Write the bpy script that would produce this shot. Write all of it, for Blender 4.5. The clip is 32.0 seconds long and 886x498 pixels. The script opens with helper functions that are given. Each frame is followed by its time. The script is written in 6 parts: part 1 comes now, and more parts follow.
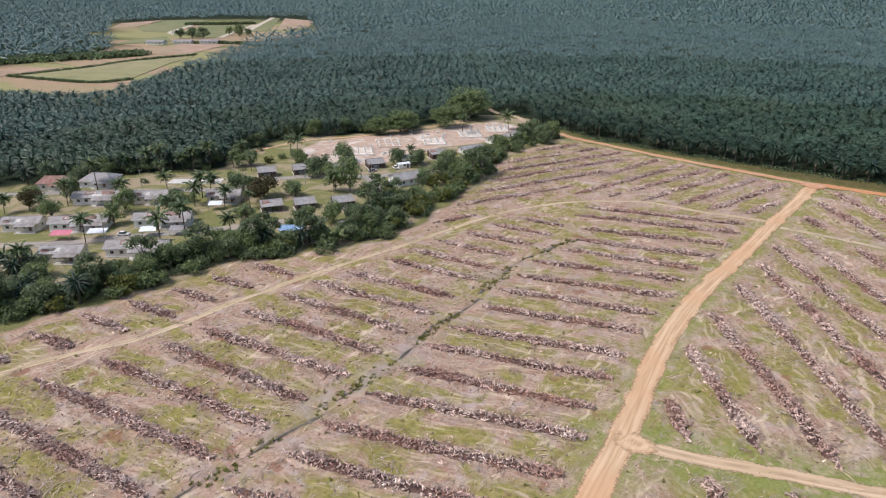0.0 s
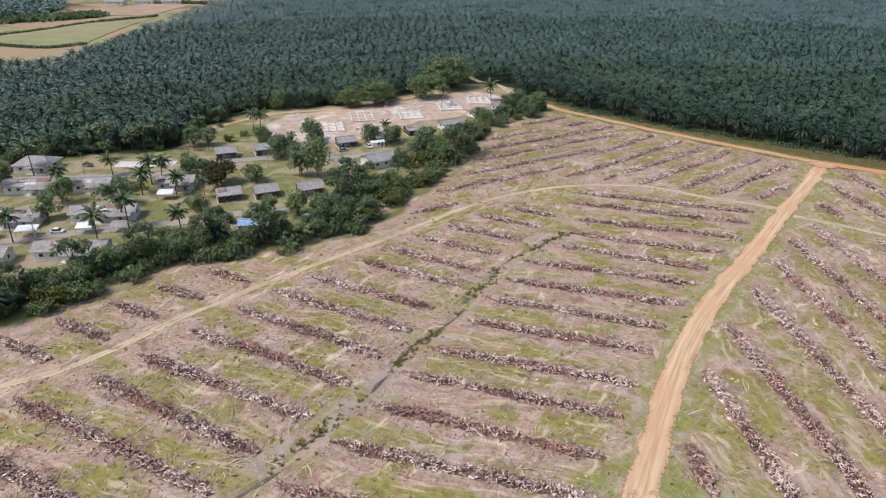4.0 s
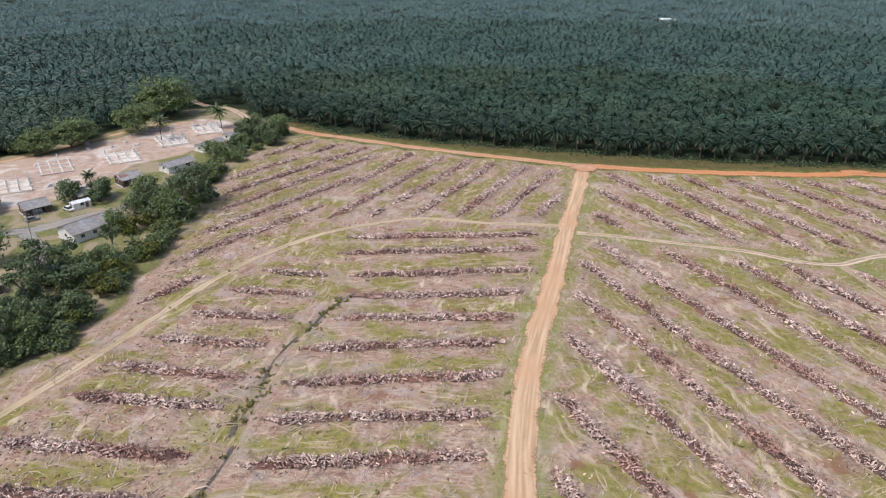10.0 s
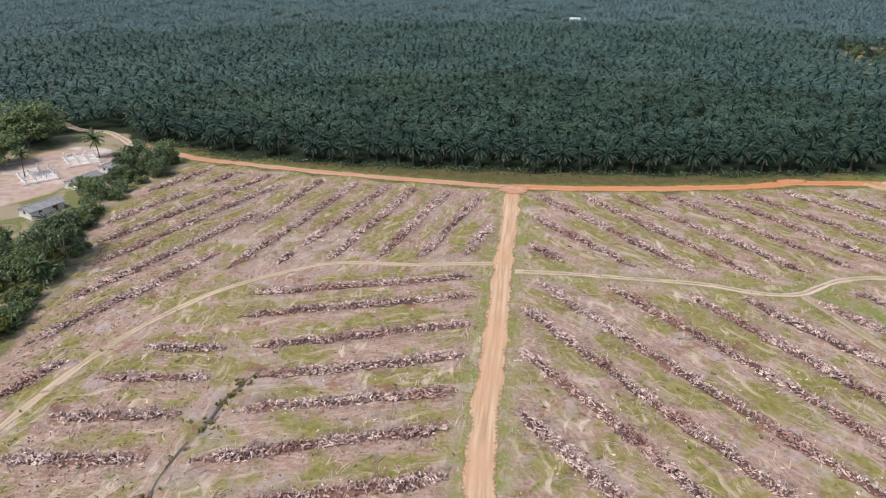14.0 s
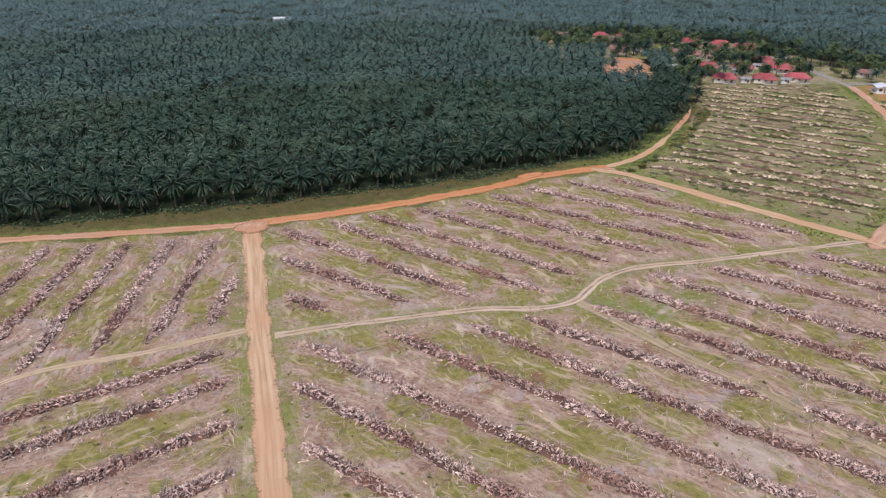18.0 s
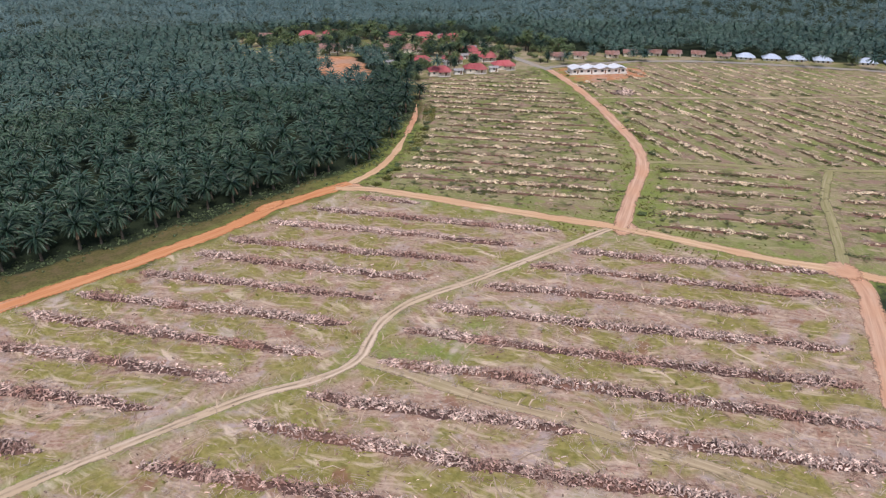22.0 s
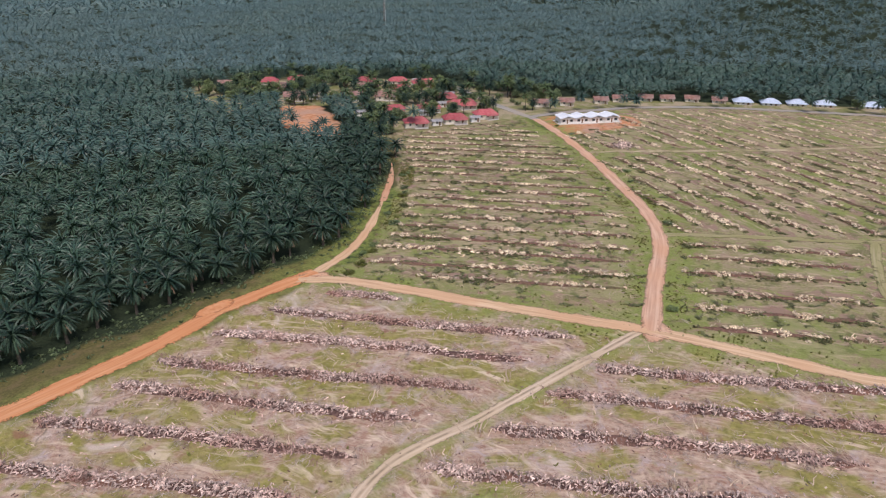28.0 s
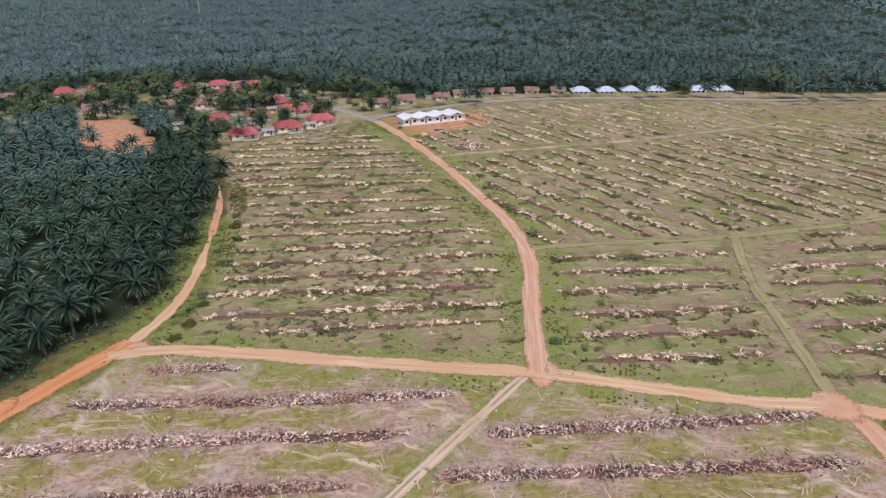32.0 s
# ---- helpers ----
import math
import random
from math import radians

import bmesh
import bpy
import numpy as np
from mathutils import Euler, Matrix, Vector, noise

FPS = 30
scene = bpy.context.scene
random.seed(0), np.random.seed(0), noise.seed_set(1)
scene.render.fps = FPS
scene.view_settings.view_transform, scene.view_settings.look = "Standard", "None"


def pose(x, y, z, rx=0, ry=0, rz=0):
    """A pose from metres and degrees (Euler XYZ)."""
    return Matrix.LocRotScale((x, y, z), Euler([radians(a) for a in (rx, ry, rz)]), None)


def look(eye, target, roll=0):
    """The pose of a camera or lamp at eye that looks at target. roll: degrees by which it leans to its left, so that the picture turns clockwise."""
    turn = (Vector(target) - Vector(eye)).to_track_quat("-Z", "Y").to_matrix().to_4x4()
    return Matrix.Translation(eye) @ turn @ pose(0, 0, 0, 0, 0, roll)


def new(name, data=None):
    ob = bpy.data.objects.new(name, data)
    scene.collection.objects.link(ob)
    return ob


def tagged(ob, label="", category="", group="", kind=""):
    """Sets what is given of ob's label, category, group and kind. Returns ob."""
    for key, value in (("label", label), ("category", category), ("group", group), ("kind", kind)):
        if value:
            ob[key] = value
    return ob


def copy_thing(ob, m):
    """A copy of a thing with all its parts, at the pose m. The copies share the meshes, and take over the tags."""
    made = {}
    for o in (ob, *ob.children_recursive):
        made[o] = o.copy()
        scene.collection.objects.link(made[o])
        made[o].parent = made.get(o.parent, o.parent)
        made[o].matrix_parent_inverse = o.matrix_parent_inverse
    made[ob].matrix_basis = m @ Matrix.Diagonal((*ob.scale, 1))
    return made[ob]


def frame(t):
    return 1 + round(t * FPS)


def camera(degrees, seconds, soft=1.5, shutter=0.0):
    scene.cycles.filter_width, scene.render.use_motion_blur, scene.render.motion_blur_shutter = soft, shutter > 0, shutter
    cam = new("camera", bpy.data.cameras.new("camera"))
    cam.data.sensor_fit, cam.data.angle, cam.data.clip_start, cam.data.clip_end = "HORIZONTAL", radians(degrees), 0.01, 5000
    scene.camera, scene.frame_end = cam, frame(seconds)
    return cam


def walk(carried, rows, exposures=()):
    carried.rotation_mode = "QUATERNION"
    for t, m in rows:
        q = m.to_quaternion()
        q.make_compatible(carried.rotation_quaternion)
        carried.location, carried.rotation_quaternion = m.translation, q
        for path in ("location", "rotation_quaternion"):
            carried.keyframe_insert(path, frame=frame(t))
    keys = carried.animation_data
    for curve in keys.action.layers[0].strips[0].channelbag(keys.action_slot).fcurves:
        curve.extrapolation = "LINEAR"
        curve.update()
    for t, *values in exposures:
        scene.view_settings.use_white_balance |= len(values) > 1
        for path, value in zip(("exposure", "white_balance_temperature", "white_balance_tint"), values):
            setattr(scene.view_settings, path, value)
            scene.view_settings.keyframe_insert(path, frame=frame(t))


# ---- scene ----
# one camera and its flight
cam = camera(64.45, 32.0, 1.2)
PATH = [
    (0, (38.67, -317.49, 82.43), (-15.60, -241.93, 45.76), -0.05),
    (0.5, (36.67, -314.68, 82.45), (-17.67, -239.13, 45.84), -0.02),
    (1, (34.64, -311.90, 82.46), (-18.59, -238.17, 40.85), -0.05),
    (1.5, (32.61, -309.12, 82.49), (-20.53, -235.55, 40.49), -0.04),
    (2, (30.63, -306.35, 82.53), (-22.48, -232.72, 40.59), 0.03),
    (2.5, (28.65, -303.55, 82.53), (-22.97, -228.84, 40.66), 0.01),
    (3, (26.72, -300.72, 82.53), (-24.56, -225.72, 40.73), 0.02),
    (3.5, (24.84, -297.83, 82.52), (-26.32, -222.74, 40.76), 0.07),
    (5.5, (17.30, -286.20, 82.22), (-30.61, -208.89, 40.64), 0.05),
    (6, (15.37, -283.18, 82.14), (-31.63, -205.30, 40.60), 0.13),
    (6.5, (13.42, -280.07, 82.07), (-32.03, -201.23, 40.60), 0.10),
    (7, (11.50, -276.92, 82.01), (-30.35, -196.13, 40.52), 0.07),
    (8, (7.87, -270.73, 81.85), (-23.92, -185.49, 40.34), 0.07),
    (8.5, (6.22, -267.59, 81.79), (-23.48, -181.58, 40.33), 0.03),
    (9, (4.68, -264.38, 81.76), (-22.07, -177.42, 40.26), 0.01),
    (9.5, (3.27, -261.07, 81.76), (-20.63, -173.28, 40.25), 0.05),
    (10, (2.02, -257.70, 81.79), (-17.34, -168.85, 40.17), 0.06),
    (10.5, (0.85, -254.30, 81.85), (-13.26, -164.51, 40.15), 0.05),
    (11, (-0.21, -250.86, 81.93), (-9.04, -160.40, 40.21), -0.05),
    (11.5, (-1.21, -247.35, 81.95), (-8.63, -156.78, 40.22), -0.15),
    (12, (-2.09, -243.70, 81.92), (-9.64, -153.14, 40.19), -0.01),
    (12.5, (-2.87, -239.92, 81.88), (-10.51, -149.36, 40.16), 0.01),
    (13, (-3.56, -236.07, 81.87), (-11.31, -145.53, 40.12), -0.01),
    (13.5, (-4.10, -232.26, 81.89), (-11.94, -141.73, 40.12), -0.04),
    (15.5, (-5.37, -217.50, 82.05), (-11.37, -126.92, 40.11), -0.04),
    (16, (-5.64, -213.71, 82.01), (-5.53, -122.96, 40.02), 0.13),
    (16.5, (-5.87, -209.92, 81.97), (1.16, -119.47, 39.91), 0.10),
    (17, (-6.07, -206.17, 81.99), (8.38, -116.65, 39.84), 0.06),
    (17.5, (-6.17, -202.56, 82.05), (15.44, -114.55, 39.78), -0.02),
    (18, (-6.06, -199.07, 82.17), (22.30, -113.10, 39.71), -0.00),
    (18.5, (-5.74, -195.64, 82.28), (29.51, -112.33, 39.67), 0.01),
    (19, (-5.31, -192.13, 82.41), (33.07, -110.27, 39.67), 0.04),
    (19.5, (-4.56, -188.57, 82.53), (34.29, -106.96, 39.73), 0.08),
    (20, (-3.51, -185.05, 82.61), (38.51, -105.08, 39.72), 0.09),
    (20.5, (-2.31, -181.55, 82.68), (44.33, -104.24, 39.70), 0.11),
    (21, (-1.04, -178.07, 82.79), (50.61, -104.07, 39.71), 0.05),
    (21.5, (0.34, -174.72, 82.90), (56.55, -104.19, 39.68), 0.05),
    (22, (1.94, -171.35, 82.99), (62.18, -104.32, 39.67), 0.15),
    (22.5, (3.65, -168.09, 83.05), (66.34, -103.37, 39.68), 0.16),
    (23, (5.50, -164.99, 83.12), (68.44, -100.52, 39.72), 0.13),
    (23.5, (7.55, -162.03, 83.19), (70.40, -97.55, 39.70), 0.14),
    (24, (9.76, -159.15, 83.23), (72.58, -94.64, 39.72), 0.04),
    (24.5, (12.07, -156.24, 83.17), (74.84, -91.70, 39.64), 0.00),
    (25, (14.51, -153.23, 83.05), (76.60, -89.38, 37.57), 0.06),
    (25.5, (17.11, -150.12, 82.97), (78.57, -86.94, 35.75), 0.07),
    (26, (19.65, -147.06, 82.94), (81.60, -83.39, 37.01), -0.02),
    (26.5, (22.04, -144.24, 82.89), (85.81, -78.77, 42.32), 0.05),
    (28.5, (31.17, -133.83, 82.76), (95.51, -68.02, 43.65), -0.02),
    (29, (33.70, -131.29, 82.78), (97.80, -65.76, 42.81), -0.05),
    (29.5, (36.44, -128.78, 82.82), (101.43, -64.15, 42.83), -0.06),
    (30, (39.23, -126.23, 82.85), (109.44, -67.40, 42.75), -0.10),
    (30.5, (41.98, -123.62, 82.92), (117.08, -71.30, 42.63), -0.05),
    (31, (44.70, -121.01, 83.02), (120.26, -69.44, 42.62), -0.06),
    (31.5, (47.38, -118.47, 83.12), (123.16, -67.27, 42.67), -0.16),
    (32, (50.06, -115.98, 83.22), (127.47, -67.36, 42.68), -0.09),
]
EXPOSURES = ((0, 0.12, 6450, 10), (6, 0.10, 6330, 9), (12, 0.08, 6350, 11), (16, 0.02, 6360, 12), (18, -0.14, 6380, 14), (20, -0.06, 6430, 14), (22.5, 0.0, 6430, 14), (26, 0.0, 6430, 14), (28.5, -0.08, 6450, 16), (30, -0.2, 6450, 17), (31, -0.18, 6450, 17), (32, -0.06, 6450, 16))
walk(cam, [(t, look(eye, target, roll)) for t, eye, target, roll in PATH], EXPOSURES)

# ---- sky and sun: high thin overcast ----
world = bpy.data.worlds.new("world")
scene.world = world
world.use_nodes = True
wn = world.node_tree.nodes
sky = wn.new("ShaderNodeTexSky")
sky.sky_type, sky.sun_disc = "NISHITA", False
sky.sun_elevation, sky.sun_rotation = radians(58), radians(215)
sky.air_density, sky.dust_density = 1.0, 3.0
wn["Background"].inputs["Strength"].default_value = 0.142
world.node_tree.links.new(sky.outputs[0], wn["Background"].inputs["Color"])
sun = new("sun", bpy.data.lights.new("sun", "SUN"))
sun.data.energy, sun.data.angle, sun.data.color = 2.2, radians(13), (1.0, 0.95, 0.93)
sun.matrix_world = look((-60, -90, 170), (0, 0, 0))
scene.view_settings.exposure = 0.0

rng = np.random.default_rng(7)


# ---- materials ----
def material(name, dark, light, scale=1.0, rough=0.85, stain=None, stain_scale=0.08, stain_amount=0.5, bump=0.3,
             island=0.0, piece=0.0, metal=0.0, translucent=0.0, coords="Object", spec=0.25):
    """A rough surface: fine grain between two colours, broad stains of a third, and a shift from piece to piece."""
    m = bpy.data.materials.new(name)
    m.use_nodes = True
    nt, b = m.node_tree, m.node_tree.nodes["Principled BSDF"]
    add, link = nt.nodes.new, nt.links.new
    co = add("ShaderNodeTexCoord").outputs[coords]
    grain = add("ShaderNodeTexNoise")
    grain.inputs["Scale"].default_value, grain.inputs["Detail"].default_value = scale, 5
    link(co, grain.inputs["Vector"])
    ramp = add("ShaderNodeMapRange")
    ramp.inputs["From Min"].default_value, ramp.inputs["From Max"].default_value = 0.32, 0.68
    link(grain.outputs["Fac"], ramp.inputs["Value"])
    mix = add("ShaderNodeMix")
    mix.data_type = "RGBA"
    mix.inputs["A"].default_value, mix.inputs["B"].default_value = (*dark, 1), (*light, 1)
    link(ramp.outputs[0], mix.inputs["Factor"])
    out = mix.outputs["Result"]
    if stain:
        broad = add("ShaderNodeTexNoise")
        broad.inputs["Scale"].default_value, broad.inputs["Detail"].default_value = stain_scale, 3
        link(co, broad.inputs["Vector"])
        r2 = add("ShaderNodeMapRange")
        r2.inputs["From Min"].default_value, r2.inputs["From Max"].default_value = 0.45, 0.65
        r2.inputs["To Max"].default_value = stain_amount
        link(broad.outputs["Fac"], r2.inputs["Value"])
        mix2 = add("ShaderNodeMix")
        mix2.data_type = "RGBA"
        link(out, mix2.inputs["A"])
        mix2.inputs["B"].default_value = (*stain, 1)
        link(r2.outputs[0], mix2.inputs["Factor"])
        out = mix2.outputs["Result"]
    if island or piece:
        src = add("ShaderNodeNewGeometry").outputs["Random Per Island"] if island else add("ShaderNodeObjectInfo").outputs["Random"]
        amount = island or piece
        r3 = add("ShaderNodeMapRange")
        r3.inputs["To Min"].default_value, r3.inputs["To Max"].default_value = 1 - amount, 1 + amount
        link(src, r3.inputs["Value"])
        hsv = add("ShaderNodeHueSaturation")
        link(r3.outputs[0], hsv.inputs["Value"])
        link(out, hsv.inputs["Color"])
        out = hsv.outputs["Color"]
    link(out, b.inputs["Base Color"])
    b.inputs["Roughness"].default_value, b.inputs["Metallic"].default_value = rough, metal
    b.inputs["Specular IOR Level"].default_value = spec
    if bump:
        bp = add("ShaderNodeBump")
        bp.inputs["Strength"].default_value, bp.inputs["Distance"].default_value = bump, 0.1
        link(grain.outputs["Fac"], bp.inputs["Height"])
        link(bp.outputs[0], b.inputs["Normal"])
    if translucent:
        tr = add("ShaderNodeBsdfTranslucent")
        link(out, tr.inputs["Color"])
        ms = add("ShaderNodeMixShader")
        ms.inputs[0].default_value = translucent
        link(b.outputs[0], ms.inputs[1])
        link(tr.outputs[0], ms.inputs[2])
        link(ms.outputs[0], nt.nodes["Material Output"].inputs["Surface"])
    return m


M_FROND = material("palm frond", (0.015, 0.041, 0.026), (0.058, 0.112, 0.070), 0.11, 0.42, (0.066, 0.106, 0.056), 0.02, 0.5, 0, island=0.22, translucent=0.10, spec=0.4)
# next two: aerial haze put into the base colour, paler and bluer with distance
M_FROND_HAZE_MID = material("palm frond beyond, slight haze tint", (0.020, 0.054, 0.042), (0.070, 0.132, 0.102), 0.11, 0.45, (0.080, 0.136, 0.096), 0.02, 0.5, 0, island=0.22, translucent=0.10, spec=0.5)
M_FROND_HAZE_FAR = material("far palm frond, haze tint", (0.058, 0.116, 0.114), (0.118, 0.194, 0.190), 0.09, 0.5, (0.094, 0.150, 0.124), 0.008, 0.6, 0, island=0.2, translucent=0.12, spec=0.5)
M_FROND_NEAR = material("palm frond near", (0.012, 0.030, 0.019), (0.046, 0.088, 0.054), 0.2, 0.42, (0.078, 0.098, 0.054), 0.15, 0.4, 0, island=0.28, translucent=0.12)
M_COCO = material("coconut frond", (0.042, 0.078, 0.028), (0.100, 0.138, 0.058), 0.6, 0.5, (0.13, 0.125, 0.055), 0.3, 0.5, 0, island=0.35, translucent=0.12)
M_DEAD = material("dead frond", (0.12, 0.085, 0.055), (0.22, 0.17, 0.11), 1.0, 0.9, None, bump=0, island=0.3)
M_TRUNK = material("palm trunk", (0.05, 0.042, 0.034), (0.13, 0.11, 0.085), 3.0, 0.95)
M_BARK = material("bark", (0.10, 0.085, 0.065), (0.28, 0.25, 0.21), 2.0, 0.95)
M_LEAF = material("leaves", (0.140, 0.200, 0.080), (0.280, 0.340, 0.155), 0.8, 0.5, (0.12, 0.15, 0.05), 0.2, 0.6, 0, island=0.5, translucent=0.45, spec=0.4)
M_LEAF_DARK = material("dark leaves", (0.118, 0.174, 0.084), (0.230, 0.286, 0.144), 0.8, 0.5, (0.09, 0.11, 0.05), 0.2, 0.6, 0, island=0.5, translucent=0.45, spec=0.4)
M_LEAF_YELLOW = material("yellowish leaves", (0.085, 0.110, 0.020), (0.170, 0.180, 0.045), 0.8, 0.55, (0.16, 0.12, 0.04), 0.2, 0.6, 0, island=0.4, translucent=0.35)
M_LEAF_BROWN = material("reddish leaves", (0.055, 0.050, 0.022), (0.120, 0.100, 0.045), 0.8, 0.6, (0.06, 0.075, 0.02), 0.2, 0.6, 0, island=0.4, translucent=0.35)
M_CHIP = material("palm trunk chips", (0.23, 0.145, 0.122), (0.76, 0.610, 0.530), 1.0, 0.95, (0.27, 0.130, 0.095), 0.07, 0.65, 0, island=0.62)
M_CHIP_PALE = material("fresh pale chips", (0.52, 0.39, 0.26), (0.88, 0.76, 0.56), 1.4, 0.95, (0.30, 0.19, 0.12), 0.10, 0.40, 0, island=0.45)
M_MOUND = material("rotting trunk litter", (0.058, 0.034, 0.030), (0.165, 0.098, 0.082), 1.8, 1.0, (0.30, 0.155, 0.105), 0.1, 0.6, 0.6)
M_MOUND_GREEN = material("overgrown trunk litter", (0.090, 0.050, 0.036), (0.225, 0.128, 0.092), 1.8, 1.0, (0.080, 0.088, 0.035), 0.08, 0.7, 0.6)
M_LITTER = material("dry frond litter", (0.36, 0.265, 0.185), (0.56, 0.44, 0.32), 0.8, 0.95, (0.36, 0.25, 0.18), 0.1, 0.6, 0, island=0.3)
M_TWIG = material("grey twigs", (0.33, 0.26, 0.218), (0.51, 0.425, 0.362), 0.8, 0.95, None, bump=0, island=0.35)
M_BARK_FIBRE = material("red-brown bark fibre", (0.17, 0.095, 0.070), (0.34, 0.215, 0.165), 0.8, 0.95, None, bump=0, island=0.35)
M_TUFT = material("grass tufts", (0.150, 0.165, 0.040), (0.270, 0.270, 0.085), 0.5, 0.8, (0.28, 0.24, 0.11), 0.1, 0.6, 0, island=0.3, translucent=0.4)


# ---- meshes from arrays ----
def quick_mesh(name, verts, faces, mats, smooth=False):
    """A mesh of quads or triangles out of number arrays; every face has the same count of corners."""
    verts, faces = np.asarray(verts, np.float32).reshape(-1, 3), np.asarray(faces, np.int32)
    k, n = faces.shape[1], len(faces)
    me = bpy.data.meshes.new(name)
    me.vertices.add(len(verts))
    me.vertices.foreach_set("co", verts.ravel())
    me.loops.add(n * k)
    me.loops.foreach_set("vertex_index", faces.ravel())
    me.polygons.add(n)
    me.polygons.foreach_set("loop_start", np.arange(0, n * k, k, dtype=np.int32))
    me.polygons.foreach_set("use_smooth", np.full(n, smooth))
    me.update(calc_edges=True)
    for m in mats if isinstance(mats, (list, tuple)) else [mats]:
        me.materials.append(m)
    return me


def spread(base_v, base_f, places, yaws, scales):
    """Many copies of one small mesh as a single one: turned about z, scaled and moved."""
    base_v, base_f = np.asarray(base_v, float), np.asarray(base_f)
    c, s = np.cos(yaws)[:, None], np.sin(yaws)[:, None]
    sc = scales if np.ndim(scales) == 2 else np.asarray(scales)[:, None] * np.ones(3)
    v = base_v[None] * sc[:, None, :]
    out = np.stack([v[..., 0] * c - v[..., 1] * s, v[..., 0] * s + v[..., 1] * c, v[..., 2]], -1) + places[:, None, :]
    f = base_f[None] + (np.arange(len(places)) * len(base_v))[:, None, None]
    return out.reshape(-1, 3), f.reshape(-1, base_f.shape[1])


def child(name, me, parent, label=""):
    ob = new(name, me)
    ob.parent = parent
    if label:
        tagged(ob, label)
    return ob


def part(name, bm, mat, parent, label="", smooth=False):
    me = bpy.data.meshes.new(name)
    bm.to_mesh(me)
    bm.free()
    me.materials.append(mat)
    if smooth:
        me.polygons.foreach_set("use_smooth", np.ones(len(me.polygons), bool))
    return child(name, me, parent, label)


def box(bm, x0, x1, y0, y1, z0, z1):
    vs = [bm.verts.new(p) for p in ((x0, y0, z0), (x1, y0, z0), (x1, y1, z0), (x0, y1, z0), (x0, y0, z1), (x1, y0, z1), (x1, y1, z1), (x0, y1, z1))]
    for f in ((3, 2, 1, 0), (4, 5, 6, 7), (0, 1, 5, 4), (1, 2, 6, 5), (2, 3, 7, 6), (3, 0, 4, 7)):
        bm.faces.new([vs[i] for i in f])
    return bm


def boxed(*boxes):
    bm = bmesh.new()
    for b in boxes:
        box(bm, *b)
    return bm


def tube(points, radii, sides=7):
    """Vertices and quads of a tapered bent tube."""
    pts, v, f = [Vector(p) for p in points], [], []
    for i, p in enumerate(pts):
        d = (pts[min(i + 1, len(pts) - 1)] - pts[max(i - 1, 0)]).normalized()
        a = d.orthogonal().normalized()
        b = d.cross(a)
        for k in range(sides):
            t = 2 * math.pi * k / sides
            v.append(p + radii[i] * (math.cos(t) * a + math.sin(t) * b))
    for i in range(len(pts) - 1):
        for k in range(sides):
            f.append((i * sides + k, i * sides + (k + 1) % sides, (i + 1) * sides + (k + 1) % sides, (i + 1) * sides + k))
    return np.array([tuple(p) for p in v]), np.array(f)


def merge(*meshes):
    vs, fs, n = [], [], 0
    for v, f in meshes:
        vs.append(v)
        fs.append(np.asarray(f) + n)
        n += len(v)
    return np.concatenate(vs), np.concatenate(fs)


# ---- the plan ----
def smooth_line(points, step=2.0):
    """A smooth line through the points, with even steps."""
    p = np.array(points, float)
    q = np.vstack([2 * p[0] - p[1], p, 2 * p[-1] - p[-2]])
    out = []
    for i in range(1, len(q) - 2):
        a, b, c, d = q[i - 1 : i + 3]
        n = max(2, int(np.hypot(*(c - b)) / step))
        t = np.linspace(0, 1, n, endpoint=False)[:, None]
        out.append(0.5 * (2 * b + (c - a) * t + (2 * a - 5 * b + 4 * c - d) * t**2 + (3 * b - a - 3 * c + d) * t**3))
    return np.vstack([*out, p[-1:]])


def inside(x, y, poly):
    x, y = np.asarray(x, float), np.asarray(y, float)
    hit = np.zeros(x.shape, bool)
    for (x0, y0), (x1, y1) in zip(poly, poly[1:] + poly[:1]):
        if y0 != y1:
            hit ^= ((y0 > y) != (y1 > y)) & (x < (x1 - x0) * (y - y0) / (y1 - y0) + x0)
    return hit


def line_distance(x, y, line):
    best = np.full(np.shape(x), 1e9)
    for (x0, y0), (x1, y1) in zip(line[:-1], line[1:]):
        dx, dy = x1 - x0, y1 - y0
        t = np.clip(((x - x0) * dx + (y - y0) * dy) / (dx * dx + dy * dy + 1e-9), 0, 1)
        best = np.minimum(best, np.hypot(x - x0 - t * dx, y - y0 - t * dy))
    return best


MAIN_ROAD = [(14, -330), (9, -260), (4, -229), (1.7, -208), (-2, -186), (-5.2, -162), (-6.2, -140), (-5.6, -118), (-4.4, -95), (-3.2, -62), (-1.2, -27), (0, 0)]
RED_ROAD = [(-150, 38), (-130, 28), (-118, 23), (-76, 13.4), (-40, 7), (0, 1.6), (26, 2.2), (57, 5), (80, 9), (98, 13.4), (113, 15), (128, 15.5)]
EDGE_ROAD = [(128, 15.5), (143.5, 21), (161, 33), (186.5, 55)]
EDGE_PATH = [(180, 49), (186.5, 55), (198, 66), (209, 78), (214, 84)]
CROSS_ROAD = [(122, 15.5), (130, 6), (137, -7), (148, -31), (159, -54), (165, -67), (171, -84), (179, -108), (185, -120), (189, -133), (196, -150), (214, -185), (240, -235)]
SOUTH_BRANCH = [(186, -122), (179, -128), (170, -133), (157, -139.5), (144, -145.7), (120, -158), (85, -180)]
NORTH_ROAD = [(165, -67), (186.8, -55.5), (198, -50), (219.7, -38), (238, -22), (257.6, 1), (283, 33), (305, 64), (323, 94)]
VILLAGE_STREET = [(323, 94), (333, 126), (344, 154), (354, 178), (368, 215)]
